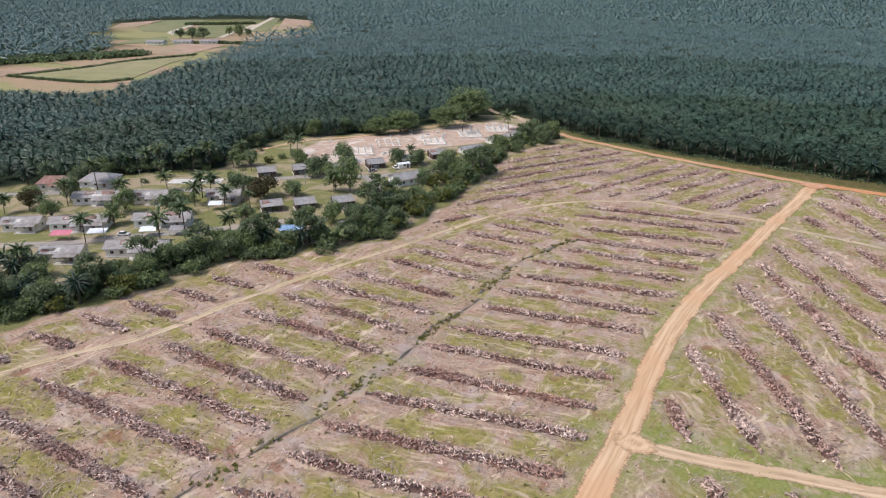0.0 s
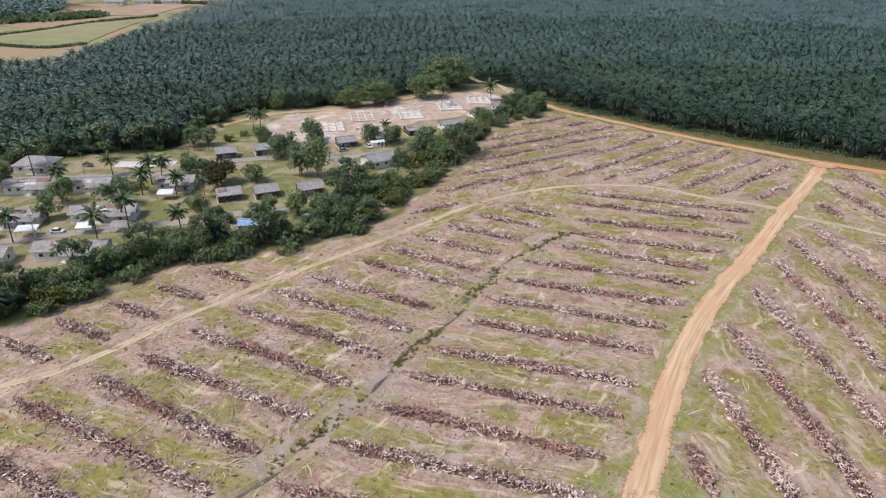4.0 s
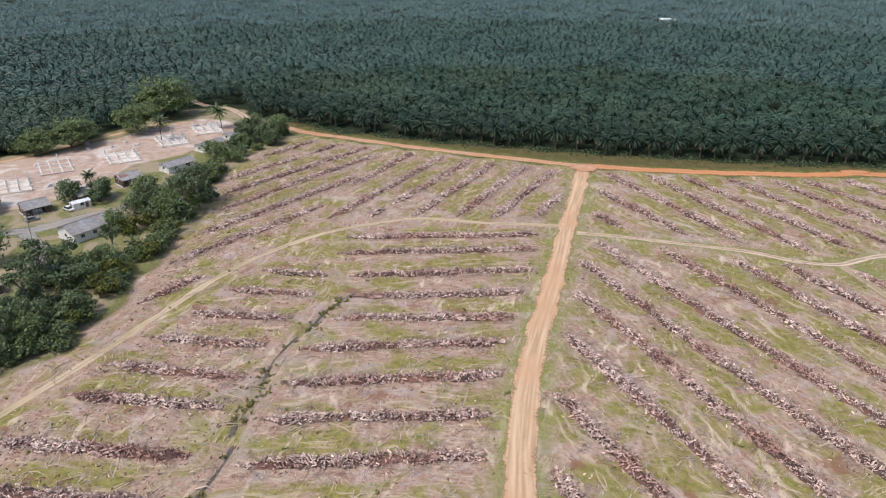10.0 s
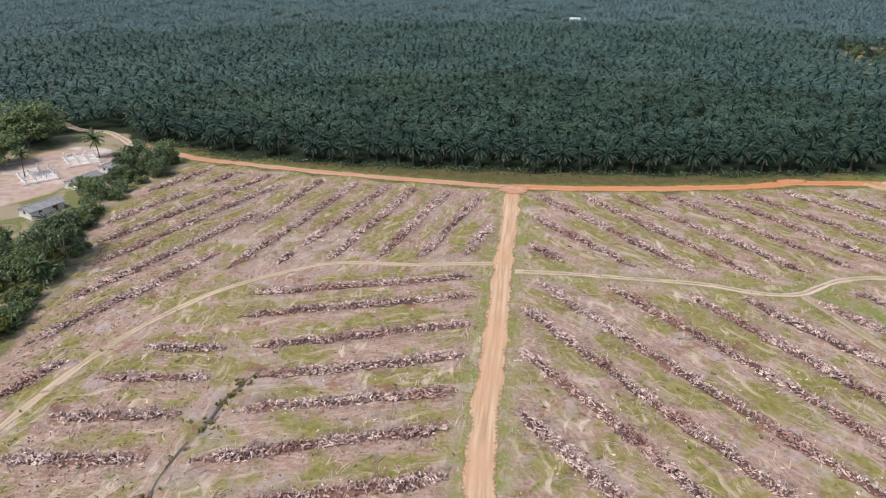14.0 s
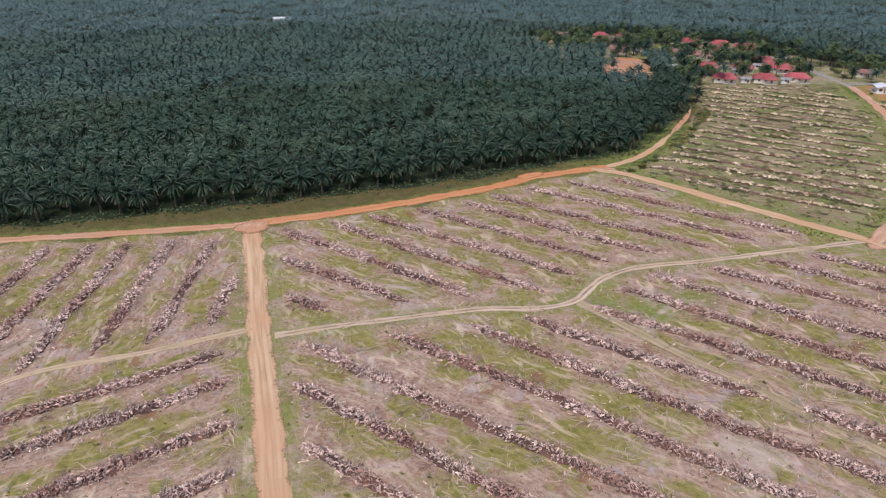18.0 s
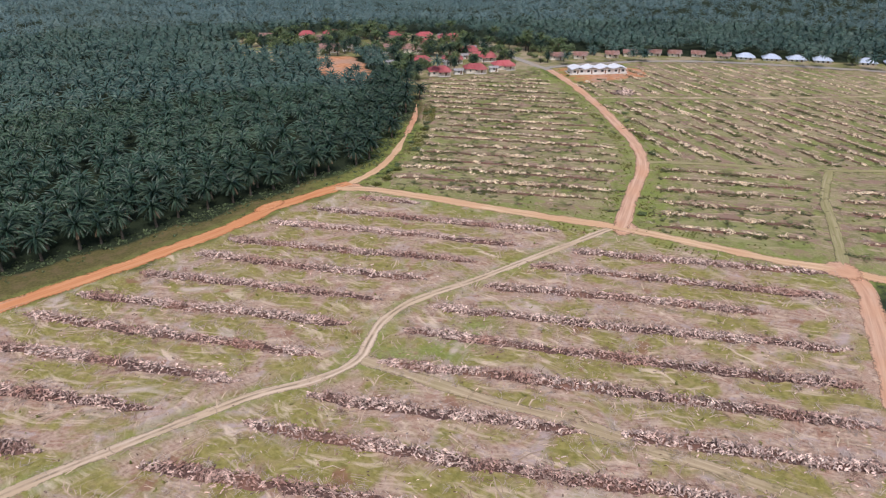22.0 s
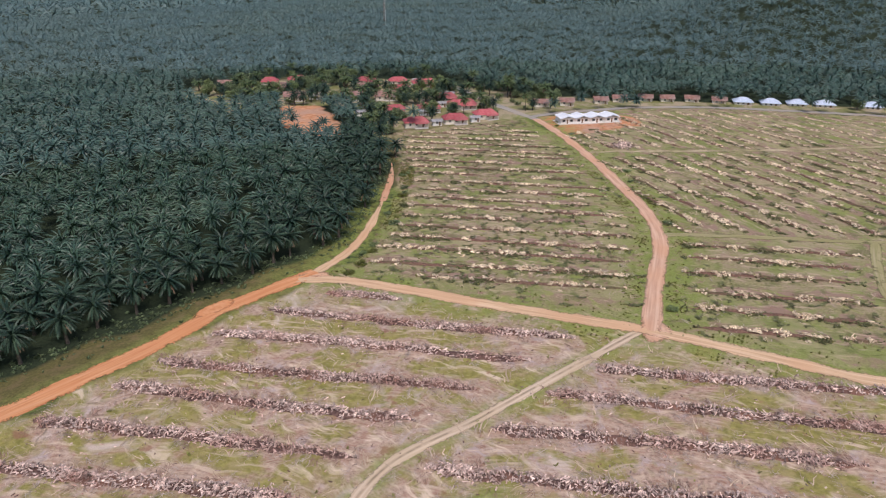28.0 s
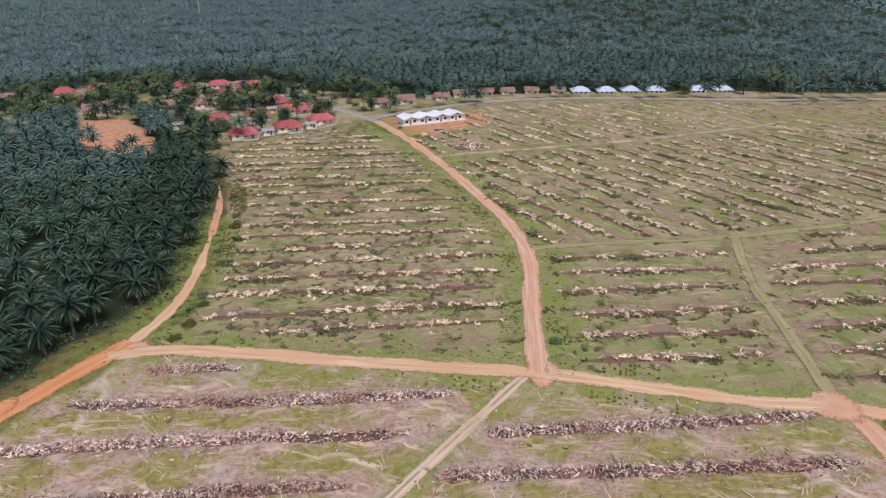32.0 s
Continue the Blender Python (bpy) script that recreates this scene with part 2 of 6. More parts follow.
WEST_TRACK = [(-4, -59), (-25, -61.5), (-47, -62.5), (-61, -70), (-74, -82), (-83, -97), (-88, -110), (-92, -130), (-96.5, -157), (-102, -183), (-106, -212), (-108, -236), (-115, -253), (-122, -275)]
EAST_TRACK = [(0, -63.3), (14, -63.9), (30, -65), (38.4, -65.9), (49, -67.2), (60, -70.6), (69, -70.5), (75, -66.5), (82, -61.8), (90.5, -59.5), (97.5, -59.7), (109, -61.4), (119, -62), (140.5, -63.4), (158, -64.7), (164, -65.5)]
FORK_TRACK = [(70, -71), (74, -82), (80, -98), (86.5, -112), (93, -130), (97, -142), (104, -165)]
LOW_TRACK = [(3, -208), (14.7, -205.3), (23.5, -202.6), (41.4, -197), (60, -190), (74, -184.5), (86, -179.5)]
FIELD_TRACK_A = [(286, 37), (304, 22), (323, 4), (343, -15), (376, -42), (397, -57), (413, -69), (432, -79)]
FIELD_TRACK_D = [(424, -50), (414, -69), (416, -90), (422, -111), (434, -140)]
FIELD_TRACK_B = [(222, -37), (241, -59), (263, -86.5), (294, -115), (330, -145)]
FIELD_TRACK_C = [(262, -87), (233.6, -96.7), (208, -110), (188, -120)]
DRAIN = [(-52, -285), (-53.5, -270), (-52.6, -254), (-51.8, -245), (-50.6, -236), (-51.6, -226), (-50.4, -213), (-52.2, -206), (-53, -200), (-54.8, -192), (-54, -184), (-53.4, -174), (-56.8, -165), (-56.9, -156), (-58.8, -146), (-58, -137), (-56.2, -130), (-55.4, -122), (-52, -112)]

WEST_FIELD = [(-170, -330), (-140, -255), (-133, -223), (-128, -191), (-113, -173), (-102, -150), (-104, -130), (-110, -104), (-113, -72), (-128, -42), (-128, -8), (-119, 19), (-76, 10), (-40, 3.5), (0, -1.5), (-1.2, -27), (-3.2, -62), (-4.4, -95), (-6, -140), (-2, -186), (4, -229), (14, -330)]
EAST_FIELD = [(14, -330), (4, -229), (-2, -186), (-6, -140), (-4.4, -95), (-3.2, -62), (0, -1.5), (57, 1), (98, 9), (122, 12), (137, -7), (165, -67), (187, -125), (170, -133), (144, -146), (240, -330)]
NORTH_EAST_FIELD = [(131, 12), (143, 16), (161, 28), (187, 50), (210, 74), (232, 104), (250, 126), (318, 99), (303, 64), (281, 33), (256, 1), (236, -22), (219, -38), (198, -50), (165, -67)]
FAR_FIELD = [(165, -67), (198, -50), (219, -38), (238, -22), (257, 1), (283, 33), (305, 64), (325, 96), (340, 94), (359, 85), (378, 75), (411, 45), (429, 17), (451, -23), (472, -62), (505, -112), (560, -230), (420, -330), (240, -330), (187, -125)]
WEST_VILLAGE = [(-140, -255), (-133, -223), (-128, -191), (-113, -173), (-102, -150), (-104, -130), (-110, -104), (-113, -72), (-128, -42), (-128, -8), (-119, 22), (-150, 42), (-176, 62), (-196, 48), (-204, 2), (-222, -36), (-244, -63), (-240, -108), (-222, -124), (-246, -150), (-262, -182), (-285, -215), (-260, -275), (-200, -300)]
EAST_VILLAGE = [(236, 118), (256, 127), (318, 99), (341, 98), (360, 89), (380, 79), (413, 48), (431, 20), (454, -20), (475, -58), (508, -108), (560, -230), (590, -215), (520, -100), (488, -42), (446, 26), (398, 88), (372, 150), (362, 200), (372, 225), (330, 262), (312, 300), (240, 310), (214, 290), (212, 222), (236, 222), (268, 200), (262, 170), (236, 140)]
ORANGE_PLOT = [(244, 220), (262, 206), (252, 176), (229, 139), (214, 146), (216, 166), (228, 194)]
BUILDING_SITE = [(-190, -93), (-214, -86), (-226, -62), (-211, -34), (-196, 0), (-180, 36), (-158, 34), (-146, 14), (-154, -12), (-166, -34), (-166, -60), (-172, -80)]
CROP_FIELDS = [(-510, -108), (-475, -84), (-446, -76), (-424, -63), (-447, -27), (-492, 34), (-540, 104), (-594, 172), (-662, 259), (-706, 333), (-739, 437), (-989, 681), (-1180, 505), (-1165, 383), (-890, 203), (-765, 155), (-708, 86), (-700, -20)]
FAR_CLEARING = [(34, 426), (66, 424), (66, 446), (30, 448)]
OPEN_LAND = [WEST_FIELD, EAST_FIELD, NORTH_EAST_FIELD, FAR_FIELD, WEST_VILLAGE, EAST_VILLAGE, ORANGE_PLOT, CROP_FIELDS, FAR_CLEARING]

WEST_NORTH_PLOT = [(-4, -6), (-78, 7), (-80, -72), (-56, -63), (-30, -59.5), (-9, -56)]
WEST_BELT_PLOT = [(-79, 7), (-116, 14), (-124, -8), (-124, -42), (-110, -74), (-107, -104), (-100, -132), (-96, -126), (-91, -104), (-81, -80)]
WEST_SOUTH_PLOT = [(-10, -64), (-30, -67), (-50, -69), (-62, -77), (-70, -86), (-58, -104), (-52, -116), (-56.5, -140), (-53, -170), (-51, -200), (-49, -240), (-50, -300), (5, -300), (-2, -222), (-9, -180), (-11.5, -150), (-11, -120), (-9.5, -90)]
WEST_DRAIN_PLOT = [(-60, -104), (-76, -96), (-83, -112), (-87, -128), (-92, -152), (-97, -178), (-101, -210), (-103, -236), (-111, -258), (-117, -300), (-57, -300), (-55, -240), (-55.5, -205), (-58.5, -170), (-61, -140)]
WEST_FAR_PLOT = [(-113, -178), (-105, -182), (-110, -212), (-112, -236), (-119, -255), (-128, -290), (-150, -290), (-136, -250), (-129, -223), (-124, -191)]
EAST_NORTH_PLOT = [(5, -5), (57, -1), (98, 6), (118, 8), (131, -6), (158, -58), (108, -55), (90, -54), (78, -58), (68, -65), (53, -63), (35, -59), (4, -58)]
EAST_SOUTH_PLOT = [(2, -68), (52, -73), (68, -76), (80, -68), (90, -64), (106, -64), (160, -68), (176, -105), (182, -120), (168, -129), (140, -143), (100, -168), (60, -186), (20, -199), (6, -204), (3, -186), (-1, -150), (0, -110)]
EAST_LOW_PLOT = [(10, -211), (60, -196), (110, -172), (150, -200), (60, -310), (16, -310)]
NORTH_EAST_PLOT = [(140, 10), (161, 24), (187, 45), (211, 70), (232, 99), (252, 119), (312, 95), (298, 66), (276, 35), (251, 3), (232, -18), (214, -33), (193, -45), (172, -56), (150, -22)]
EAST_FAR_PLOT = [(172, -72), (198, -57), (222, -45), (240, -64), (258, -86), (232, -92), (206, -105), (186, -113)]
EAST_FAR_PLOT_B = [(194, -124), (208, -113), (233, -101), (262, -92), (292, -119), (330, -150), (300, -250), (240, -220)]
FAR_SOUTH_PLOT = [(228, -40), (238, -27), (257, -4), (283, 28), (311, 11), (345, -26), (397, -63), (440, -84), (420, -190), (335, -143), (296, -112), (265, -83), (244, -57)]
FAR_NORTH_PLOT = [(290, 38), (306, 62), (330, 60), (374, 68), (409, 40), (425, 14), (448, -26), (468, -62), (440, -72), (399, -55), (349, -18), (314, 20)]

# plot, direction of its rows in degrees, distance between rows, distance of one row from the origin
OLD_PLOTS = [(WEST_NORTH_PLOT, 74, 11.3, 8.5), (WEST_BELT_PLOT, 65, 11.6, 83.1), (WEST_SOUTH_PLOT, 15.5, 11.8, -61.5), (WEST_DRAIN_PLOT, 5, 11.65, -110.7),
             (WEST_FAR_PLOT, 5, 11.65, -110.7), (EAST_NORTH_PLOT, 126, 12.3, -2.3), (EAST_SOUTH_PLOT, 126, 12.3, -2.3), (EAST_LOW_PLOT, 126, 12.3, -2.3)]
FRESH_PLOTS = [(NORTH_EAST_PLOT, 127, 9.6, -113.3, 0.08), (EAST_FAR_PLOT, 126, 10.8, -97.3, 0.05), (EAST_FAR_PLOT_B, 126, 10.8, -97.3, 0.08),
               (FAR_SOUTH_PLOT, 66, 9.2, 3, 0.09), (FAR_NORTH_PLOT, 66, 9.2, 3, 0.09)]


def hill(x, y):
    """The low hills in the far east and north."""
    return 62 * np.exp(-(((x - 830) / 190) ** 2 + ((y - 100) / 150) ** 2)) + 40 * np.exp(-(((x - 1250) / 400) ** 2 + ((y - 500) / 500) ** 2)) \
        + 30 * np.exp(-(((x + 300) / 600) ** 2 + ((y - 1900) / 500) ** 2))


def relief(x, y):
    """The lie of the land: a flat plain with a shallow ditch."""
    bumps = 0.10 * np.sin(x * 0.21 + 1.3 * np.sin(y * 0.13)) * np.sin(y * 0.17 + 0.9 * np.sin(x * 0.11))
    near = (np.abs(x + 54) < 12) & (y < -100) & (y > -300)
    ditch = np.zeros(np.shape(x))
    d = line_distance(x[near], y[near], DRAIN)
    ditch[near] = -0.5 * np.exp(-((d / 1.2) ** 2))
    return bumps + ditch + hill(x, y)


# ---- ground: one sheet to the horizon ----
def ground_material():
    m = bpy.data.materials.new("land")
    m.use_nodes = True
    nt, b = m.node_tree, m.node_tree.nodes["Principled BSDF"]
    add, link = nt.nodes.new, nt.links.new
    co = add("ShaderNodeTexCoord").outputs["Object"]

    way_node = add("ShaderNodeCombineXYZ")
    for k, key in enumerate(("row_across", "row_along")):
        a = add("ShaderNodeAttribute")
        a.attribute_name = key
        link(a.outputs["Fac"], way_node.inputs[k])
    way = way_node.outputs[0]

    def noise_at(scale, detail=5, rough=0.55, stretch=None, turn=0, warp=0.0, rows_way=False):
        n = add("ShaderNodeTexNoise")
        n.inputs["Scale"].default_value, n.inputs["Detail"].default_value, n.inputs["Roughness"].default_value = scale, detail, rough
        n.inputs["Distortion"].default_value = warp
        if stretch:
            mp = add("ShaderNodeMapping")
            mp.inputs["Scale"].default_value, mp.inputs["Rotation"].default_value = stretch, (0, 0, turn)
            link(way if rows_way else co, mp.inputs["Vector"])
            link(mp.outputs[0], n.inputs["Vector"])
        else:
            link(co, n.inputs["Vector"])
        return n.outputs["Fac"]

    def step(v, lo, hi, top=1.0):
        r = add("ShaderNodeMapRange")
        r.inputs["From Min"].default_value, r.inputs["From Max"].default_value, r.inputs["To Max"].default_value = lo, hi, top
        link(v, r.inputs["Value"])
        return r.outputs[0]

    def blend(f, a, c):
        x = add("ShaderNodeMix")
        x.data_type = "RGBA"
        for name, v in (("Factor", f), ("A", a), ("B", c)):
            if isinstance(v, tuple):
                x.inputs[name].default_value = (*v, 1)
            elif isinstance(v, float):
                x.inputs[name].default_value = v
            else:
                link(v, x.inputs[name])
        return x.outputs["Result"]

    fine, mid, broad = noise_at(1.6), noise_at(0.33), noise_at(0.055, 4)

    # vectors that swirl: the land's own place and the rows' way, each pushed about by broad noise
    def swirl(vector, scale, push):
        n = add("ShaderNodeTexNoise")
        n.inputs["Scale"].default_value, n.inputs["Detail"].default_value = scale, 3
        link(co, n.inputs["Vector"])
        v1, v2 = add("ShaderNodeVectorMath"), add("ShaderNodeVectorMath")
        v1.operation, v1.inputs[1].default_value = "SUBTRACT", (0.5, 0.5, 0.5)
        v2.operation, v2.inputs[1].default_value = "MULTIPLY_ADD", (push, push, 0)
        link(n.outputs["Color"], v1.inputs[0])
        link(v1.outputs[0], v2.inputs[0])
        link(vector, v2.inputs[2])
        return v2.outputs[0]

    def strokes(vector, turn, thin, long, detail=4, rough=0.6):
        mp = add("ShaderNodeMapping")
        mp.inputs["Scale"].default_value, mp.inputs["Rotation"].default_value = (thin, long, 1), (0, 0, turn)
        link(vector, mp.inputs["Vector"])
        n = add("ShaderNodeTexNoise")
        n.inputs["Scale"].default_value, n.inputs["Detail"].default_value, n.inputs["Roughness"].default_value = 1.0, detail, rough
        link(mp.outputs[0], n.inputs["Vector"])
        return n.outputs["Fac"]

    def times(a_, b_):
        x = add("ShaderNodeMath")
        x.operation = "MULTIPLY"
        link(a_, x.inputs[0])
        link(b_, x.inputs[1])
        return x.outputs[0]

    bent_rows, bent = swirl(way, 0.04, 15.0), swirl(co, 0.045, 15.0)
    streak = strokes(bent_rows, 0.15, 0.62, 0.09)
    streak2 = strokes(bent_rows, -0.75, 0.55, 0.11)
    wisp = strokes(bent, 0.6, 0.42, 0.10)
    fibre = strokes(bent_rows, 0.9, 1.5, 0.22)
    grey = noise_at(0.11, 6, 0.68, warp=1.2)
    rows_at = add("ShaderNodeAttribute")
    rows_at.attribute_name = "between_rows"
    lift = add("ShaderNodeMath")
    lift.operation, lift.inputs[1].default_value, lift.inputs[2].default_value = "MULTIPLY_ADD", 0.11, -0.055
    link(rows_at.outputs["Fac"], lift.inputs[0])
    plus = add("ShaderNodeMath")
    link(lift.outputs[0], plus.inputs[0])
    link(noise_at(0.075, 6, 0.60, warp=0.9), plus.inputs[1])
    patch = plus.outputs[0]
    # felled plots: grey-pink litter, bare earth and grass coming through
    litter = blend(step(noise_at(1.2, 4), 0.34, 0.66), (0.250, 0.158, 0.115), (0.500, 0.362, 0.275))
    litter = blend(step(mid, 0.47, 0.58, 0.6), litter, (0.330, 0.185, 0.130))
    litter = blend(step(fibre, 0.46, 0.62, 0.55), litter, (0.52, 0.410, 0.320))
    litter = blend(step(grey, 0.54, 0.63, 0.75), litter, (0.435, 0.355, 0.335))
    grass = blend(step(noise_at(0.7, 4), 0.36, 0.64), (0.158, 0.158, 0.027), (0.298, 0.270, 0.073))
    grass = blend(step(mid, 0.48, 0.64, 0.6), grass, (0.330, 0.265, 0.125))
    felled = blend(step(patch, 0.455, 0.560, 0.88), litter, grass)
    felled = blend(step(streak, 0.56, 0.66, 0.65), felled, (0.580, 0.455, 0.335))
    felled = blend(times(step(streak2, 0.56, 0.66, 0.75), step(broad, 0.40, 0.52)), felled, (0.595, 0.460, 0.338))
    felled = blend(times(step(wisp, 0.57, 0.66, 0.8), step(noise_at(0.031, 4), 0.44, 0.54)), felled, (0.670, 0.535, 0.400))
    felled = blend(step(noise_at(0.048, 6, 0.62, warp=1.0), 0.60, 0.69, 0.75), felled, (0.560, 0.455, 0.400))
    felled = blend(step(noise_at(0.10, 5, 0.6), 0.375, 0.33, 0.75), felled, (0.255, 0.125, 0.082))
    # greener plots farther out
    green = blend(step(fine, 0.3, 0.7), (0.180, 0.166, 0.072), (0.340, 0.298, 0.158))
    green = blend(step(mid, 0.45, 0.58, 0.65), green, (0.320, 0.245, 0.170))
    green = blend(step(noise_at(0.05, 5, warp=0.8), 0.47, 0.56, 0.85), green, (0.195, 0.230, 0.068))
    green = blend(step(noise_at(0.03, 5, warp=0.8), 0.53, 0.60, 0.6), green, (0.360, 0.300, 0.180))
    near_row = add("ShaderNodeMath")
    near_row.operation, near_row.inputs[1].default_value = "MULTIPLY_ADD", 0.26
    link(rows_at.outputs["Fac"], near_row.inputs[0])
    link(noise_at(0.13, 6, 0.66), near_row.inputs[2])
    green = blend(step(near_row.outputs[0], 0.62, 0.54, 0.9), green, (0.285, 0.185, 0.145))
    green = blend(step(noise_at(0.17, 6, 0.65, warp=0.6), 0.53, 0.61, 0.7), green, (0.125, 0.135, 0.048))
    green = blend(step(wisp, 0.57, 0.65, 0.7), green, (0.245, 0.275, 0.075))
    green = blend(step(streak2, 0.56, 0.63, 0.7), green, (0.47, 0.36, 0.255))
    green = blend(step(streak, 0.58, 0.64, 0.6), green, (0.155, 0.165, 0.060))
    # olive grass outside the yards, darkened to hold the palm edge's shade as well
    lawn = blend(step(fine, 0.3, 0.7), (0.072, 0.070, 0.026), (0.150, 0.130, 0.050))
    lawn = blend(step(mid, 0.48, 0.62, 0.6), lawn, (0.175, 0.125, 0.070))
    yard = add("ShaderNodeAttribute")
    yard.attribute_name = "yard"
    bare = add("ShaderNodeMath")
    bare.operation = "MULTIPLY"
    link(yard.outputs["Fac"], bare.inputs[0])
    link(step(patch, 0.43, 0.55, 0.8), bare.inputs[1])
    garden = blend(step(fine, 0.3, 0.7), (0.135, 0.148, 0.052), (0.260, 0.250, 0.105))
    lawn = blend(yard.outputs["Fac"], lawn, garden)
    lawn = blend(bare.outputs[0], lawn, (0.390, 0.310, 0.220))
    sand = blend(step(mid, 0.35, 0.65), (0.40, 0.28, 0.215), (0.54, 0.425, 0.35))
    sand = blend(step(broad, 0.45, 0.62, 0.7), sand, (0.50, 0.36, 0.265))
    sand = blend(step(patch, 0.50, 0.62, 0.8), sand, (0.68, 0.62, 0.56))
    orange = blend(step(mid, 0.35, 0.65), (0.44, 0.185, 0.085), (0.58, 0.315, 0.18))
    orange = blend(step(broad, 0.48, 0.62, 0.6), orange, (0.42, 0.30, 0.24))
    # floor under the palms: canopy shade is put into its near-black green
    shade_floor = blend(step(fine, 0.3, 0.7), (0.016, 0.026, 0.015), (0.042, 0.056, 0.030))
    plots = add("ShaderNodeTexVoronoi")
    plots.inputs["Scale"].default_value = 1.0
    pm = add("ShaderNodeMapping")
    pm.inputs["Scale"].default_value, pm.inputs["Rotation"].default_value = (0.006, 0.017, 1), (0, 0, 0.7)
    link(co, pm.inputs["Vector"])
    link(pm.outputs[0], plots.inputs["Vector"])
    tone = add("ShaderNodeSeparateColor")
    link(plots.outputs["Color"], tone.inputs[0])
    crops = blend(step(tone.outputs[0], 0.35, 0.5), (0.200, 0.210, 0.085), (0.40, 0.285, 0.19))
    crops = blend(step(tone.outputs[1], 0.6, 0.7), crops, (0.31, 0.295, 0.14))
    crops = blend(step(mid, 0.3, 0.7, 0.35), crops, (0.22, 0.19, 0.10))

    def mask(name):
        a = add("ShaderNodeAttribute")
        a.attribute_name = name
        return step(a.outputs["Fac"], 0.35, 0.65)

    col = lawn
    for name, c in (("forest_floor", shade_floor), ("felled", felled), ("green_plot", green), ("sand", sand), ("orange_earth", orange), ("crops", crops)):
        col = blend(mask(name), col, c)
    verge = add("ShaderNodeAttribute")
    verge.attribute_name = "verge"
    vm = add("ShaderNodeMath")
    vm.operation = "MULTIPLY"
    link(verge.outputs["Fac"], vm.inputs[0])
    link(step(mid, 0.35, 0.55, 0.9), vm.inputs[1])
    col = blend(vm.outputs[0], col, blend(step(fine, 0.3, 0.7), (0.140, 0.185, 0.040), (0.260, 0.295, 0.080)))
    wet = add("ShaderNodeAttribute")
    wet.attribute_name = "ditch"
    silt = add("ShaderNodeAttribute")
    silt.attribute_name = "silt"
    col = blend(times(silt.outputs["Fac"], step(noise_at(0.12, 5, 0.6, warp=0.8), 0.48, 0.60, 0.7)), col, (0.43, 0.355, 0.325))
    col = blend(wet.outputs["Fac"], col, (0.095, 0.085, 0.062))
    link(col, b.inputs["Base Color"])
    b.inputs["Roughness"].default_value = 0.95
    b.inputs["Specular IOR Level"].default_value = 0.1
    bp = add("ShaderNodeBump")
    bp.inputs["Strength"].default_value, bp.inputs["Distance"].default_value = 0.7, 0.35
    link(fine, bp.inputs["Height"])
    link(bp.outputs[0], b.inputs["Normal"])
    return m


def axis(lo, hi, step, far_lo, far_hi):
    a = list(np.arange(lo, hi + 0.1, step))
    s, v = step, lo
    while v > far_lo:
        s *= 1.18
        v -= s
        a.insert(0, v)
    s, v = step, hi
    while v < far_hi:
        s *= 1.18
        v += s
        a.append(v)
    return np.array(a)


gx, gy = axis(-250, 500, 2.0, -3600, 3600), axis(-300, 250, 2.0, -1500, 3800)
GX, GY = np.meshgrid(gx, gy)
flat_x, flat_y = GX.ravel(), GY.ravel()
nx, ny = len(gx), len(gy)
idx = np.arange(nx * ny).reshape(ny, nx)
ground_faces = np.stack([idx[:-1, :-1], idx[:-1, 1:], idx[1:, 1:], idx[1:, :-1]], -1).reshape(-1, 4)
ground_me = quick_mesh("ground", np.stack([flat_x, flat_y, relief(flat_x, flat_y)], -1), ground_faces, ground_material(), True)
wob_x = flat_x + 1.6 * np.sin(flat_y * 0.31 + 2 * np.sin(flat_x * 0.17))
wob_y = flat_y + 1.6 * np.sin(flat_x * 0.27 + 2 * np.sin(flat_y * 0.19))


def paint(name, values):
    a = ground_me.attributes.new(name, "FLOAT", "POINT")
    a.data.foreach_set("value", np.asarray(values, np.float32))


def covered(polys):
    """How far each point of the ground lies in the polygons, with softened edges."""
    out = np.zeros(len(flat_x), bool)
    for p in polys:
        out |= inside(wob_x, wob_y, p)
    g = out.astype(float).reshape(ny, nx)
    for _ in range(2):
        g[1:-1] = (g[:-2] + 2 * g[1:-1] + g[2:]) / 4
        g[:, 1:-1] = (g[:, :-2] + 2 * g[:, 1:-1] + g[:, 2:]) / 4
    return g.ravel()


paint("felled", np.maximum(covered([WEST_FIELD, EAST_FIELD]), flat_y < -300))
paint("green_plot", covered([NORTH_EAST_FIELD, FAR_FIELD]))
paint("sand", covered([BUILDING_SITE]))
paint("orange_earth", covered([ORANGE_PLOT, [(310, 74), (309, 60), (320, 56), (335, 51), (352, 46), (362, 58), (363, 68), (340, 90), (325, 97)]]))
paint("crops", covered([CROP_FIELDS]))
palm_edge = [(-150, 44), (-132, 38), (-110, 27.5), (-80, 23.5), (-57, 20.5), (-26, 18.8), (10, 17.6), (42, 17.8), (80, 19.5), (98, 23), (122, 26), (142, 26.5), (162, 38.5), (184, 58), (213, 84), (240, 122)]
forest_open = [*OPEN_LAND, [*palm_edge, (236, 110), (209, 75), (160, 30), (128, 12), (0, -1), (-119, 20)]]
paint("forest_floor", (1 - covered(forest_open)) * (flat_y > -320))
paint("yard", covered([WEST_VILLAGE, EAST_VILLAGE]))
near_roads = np.full(len(flat_x), 1e9)
small = (flat_x > -260) & (flat_x < 480) & (flat_y > -330) & (flat_y < 240)
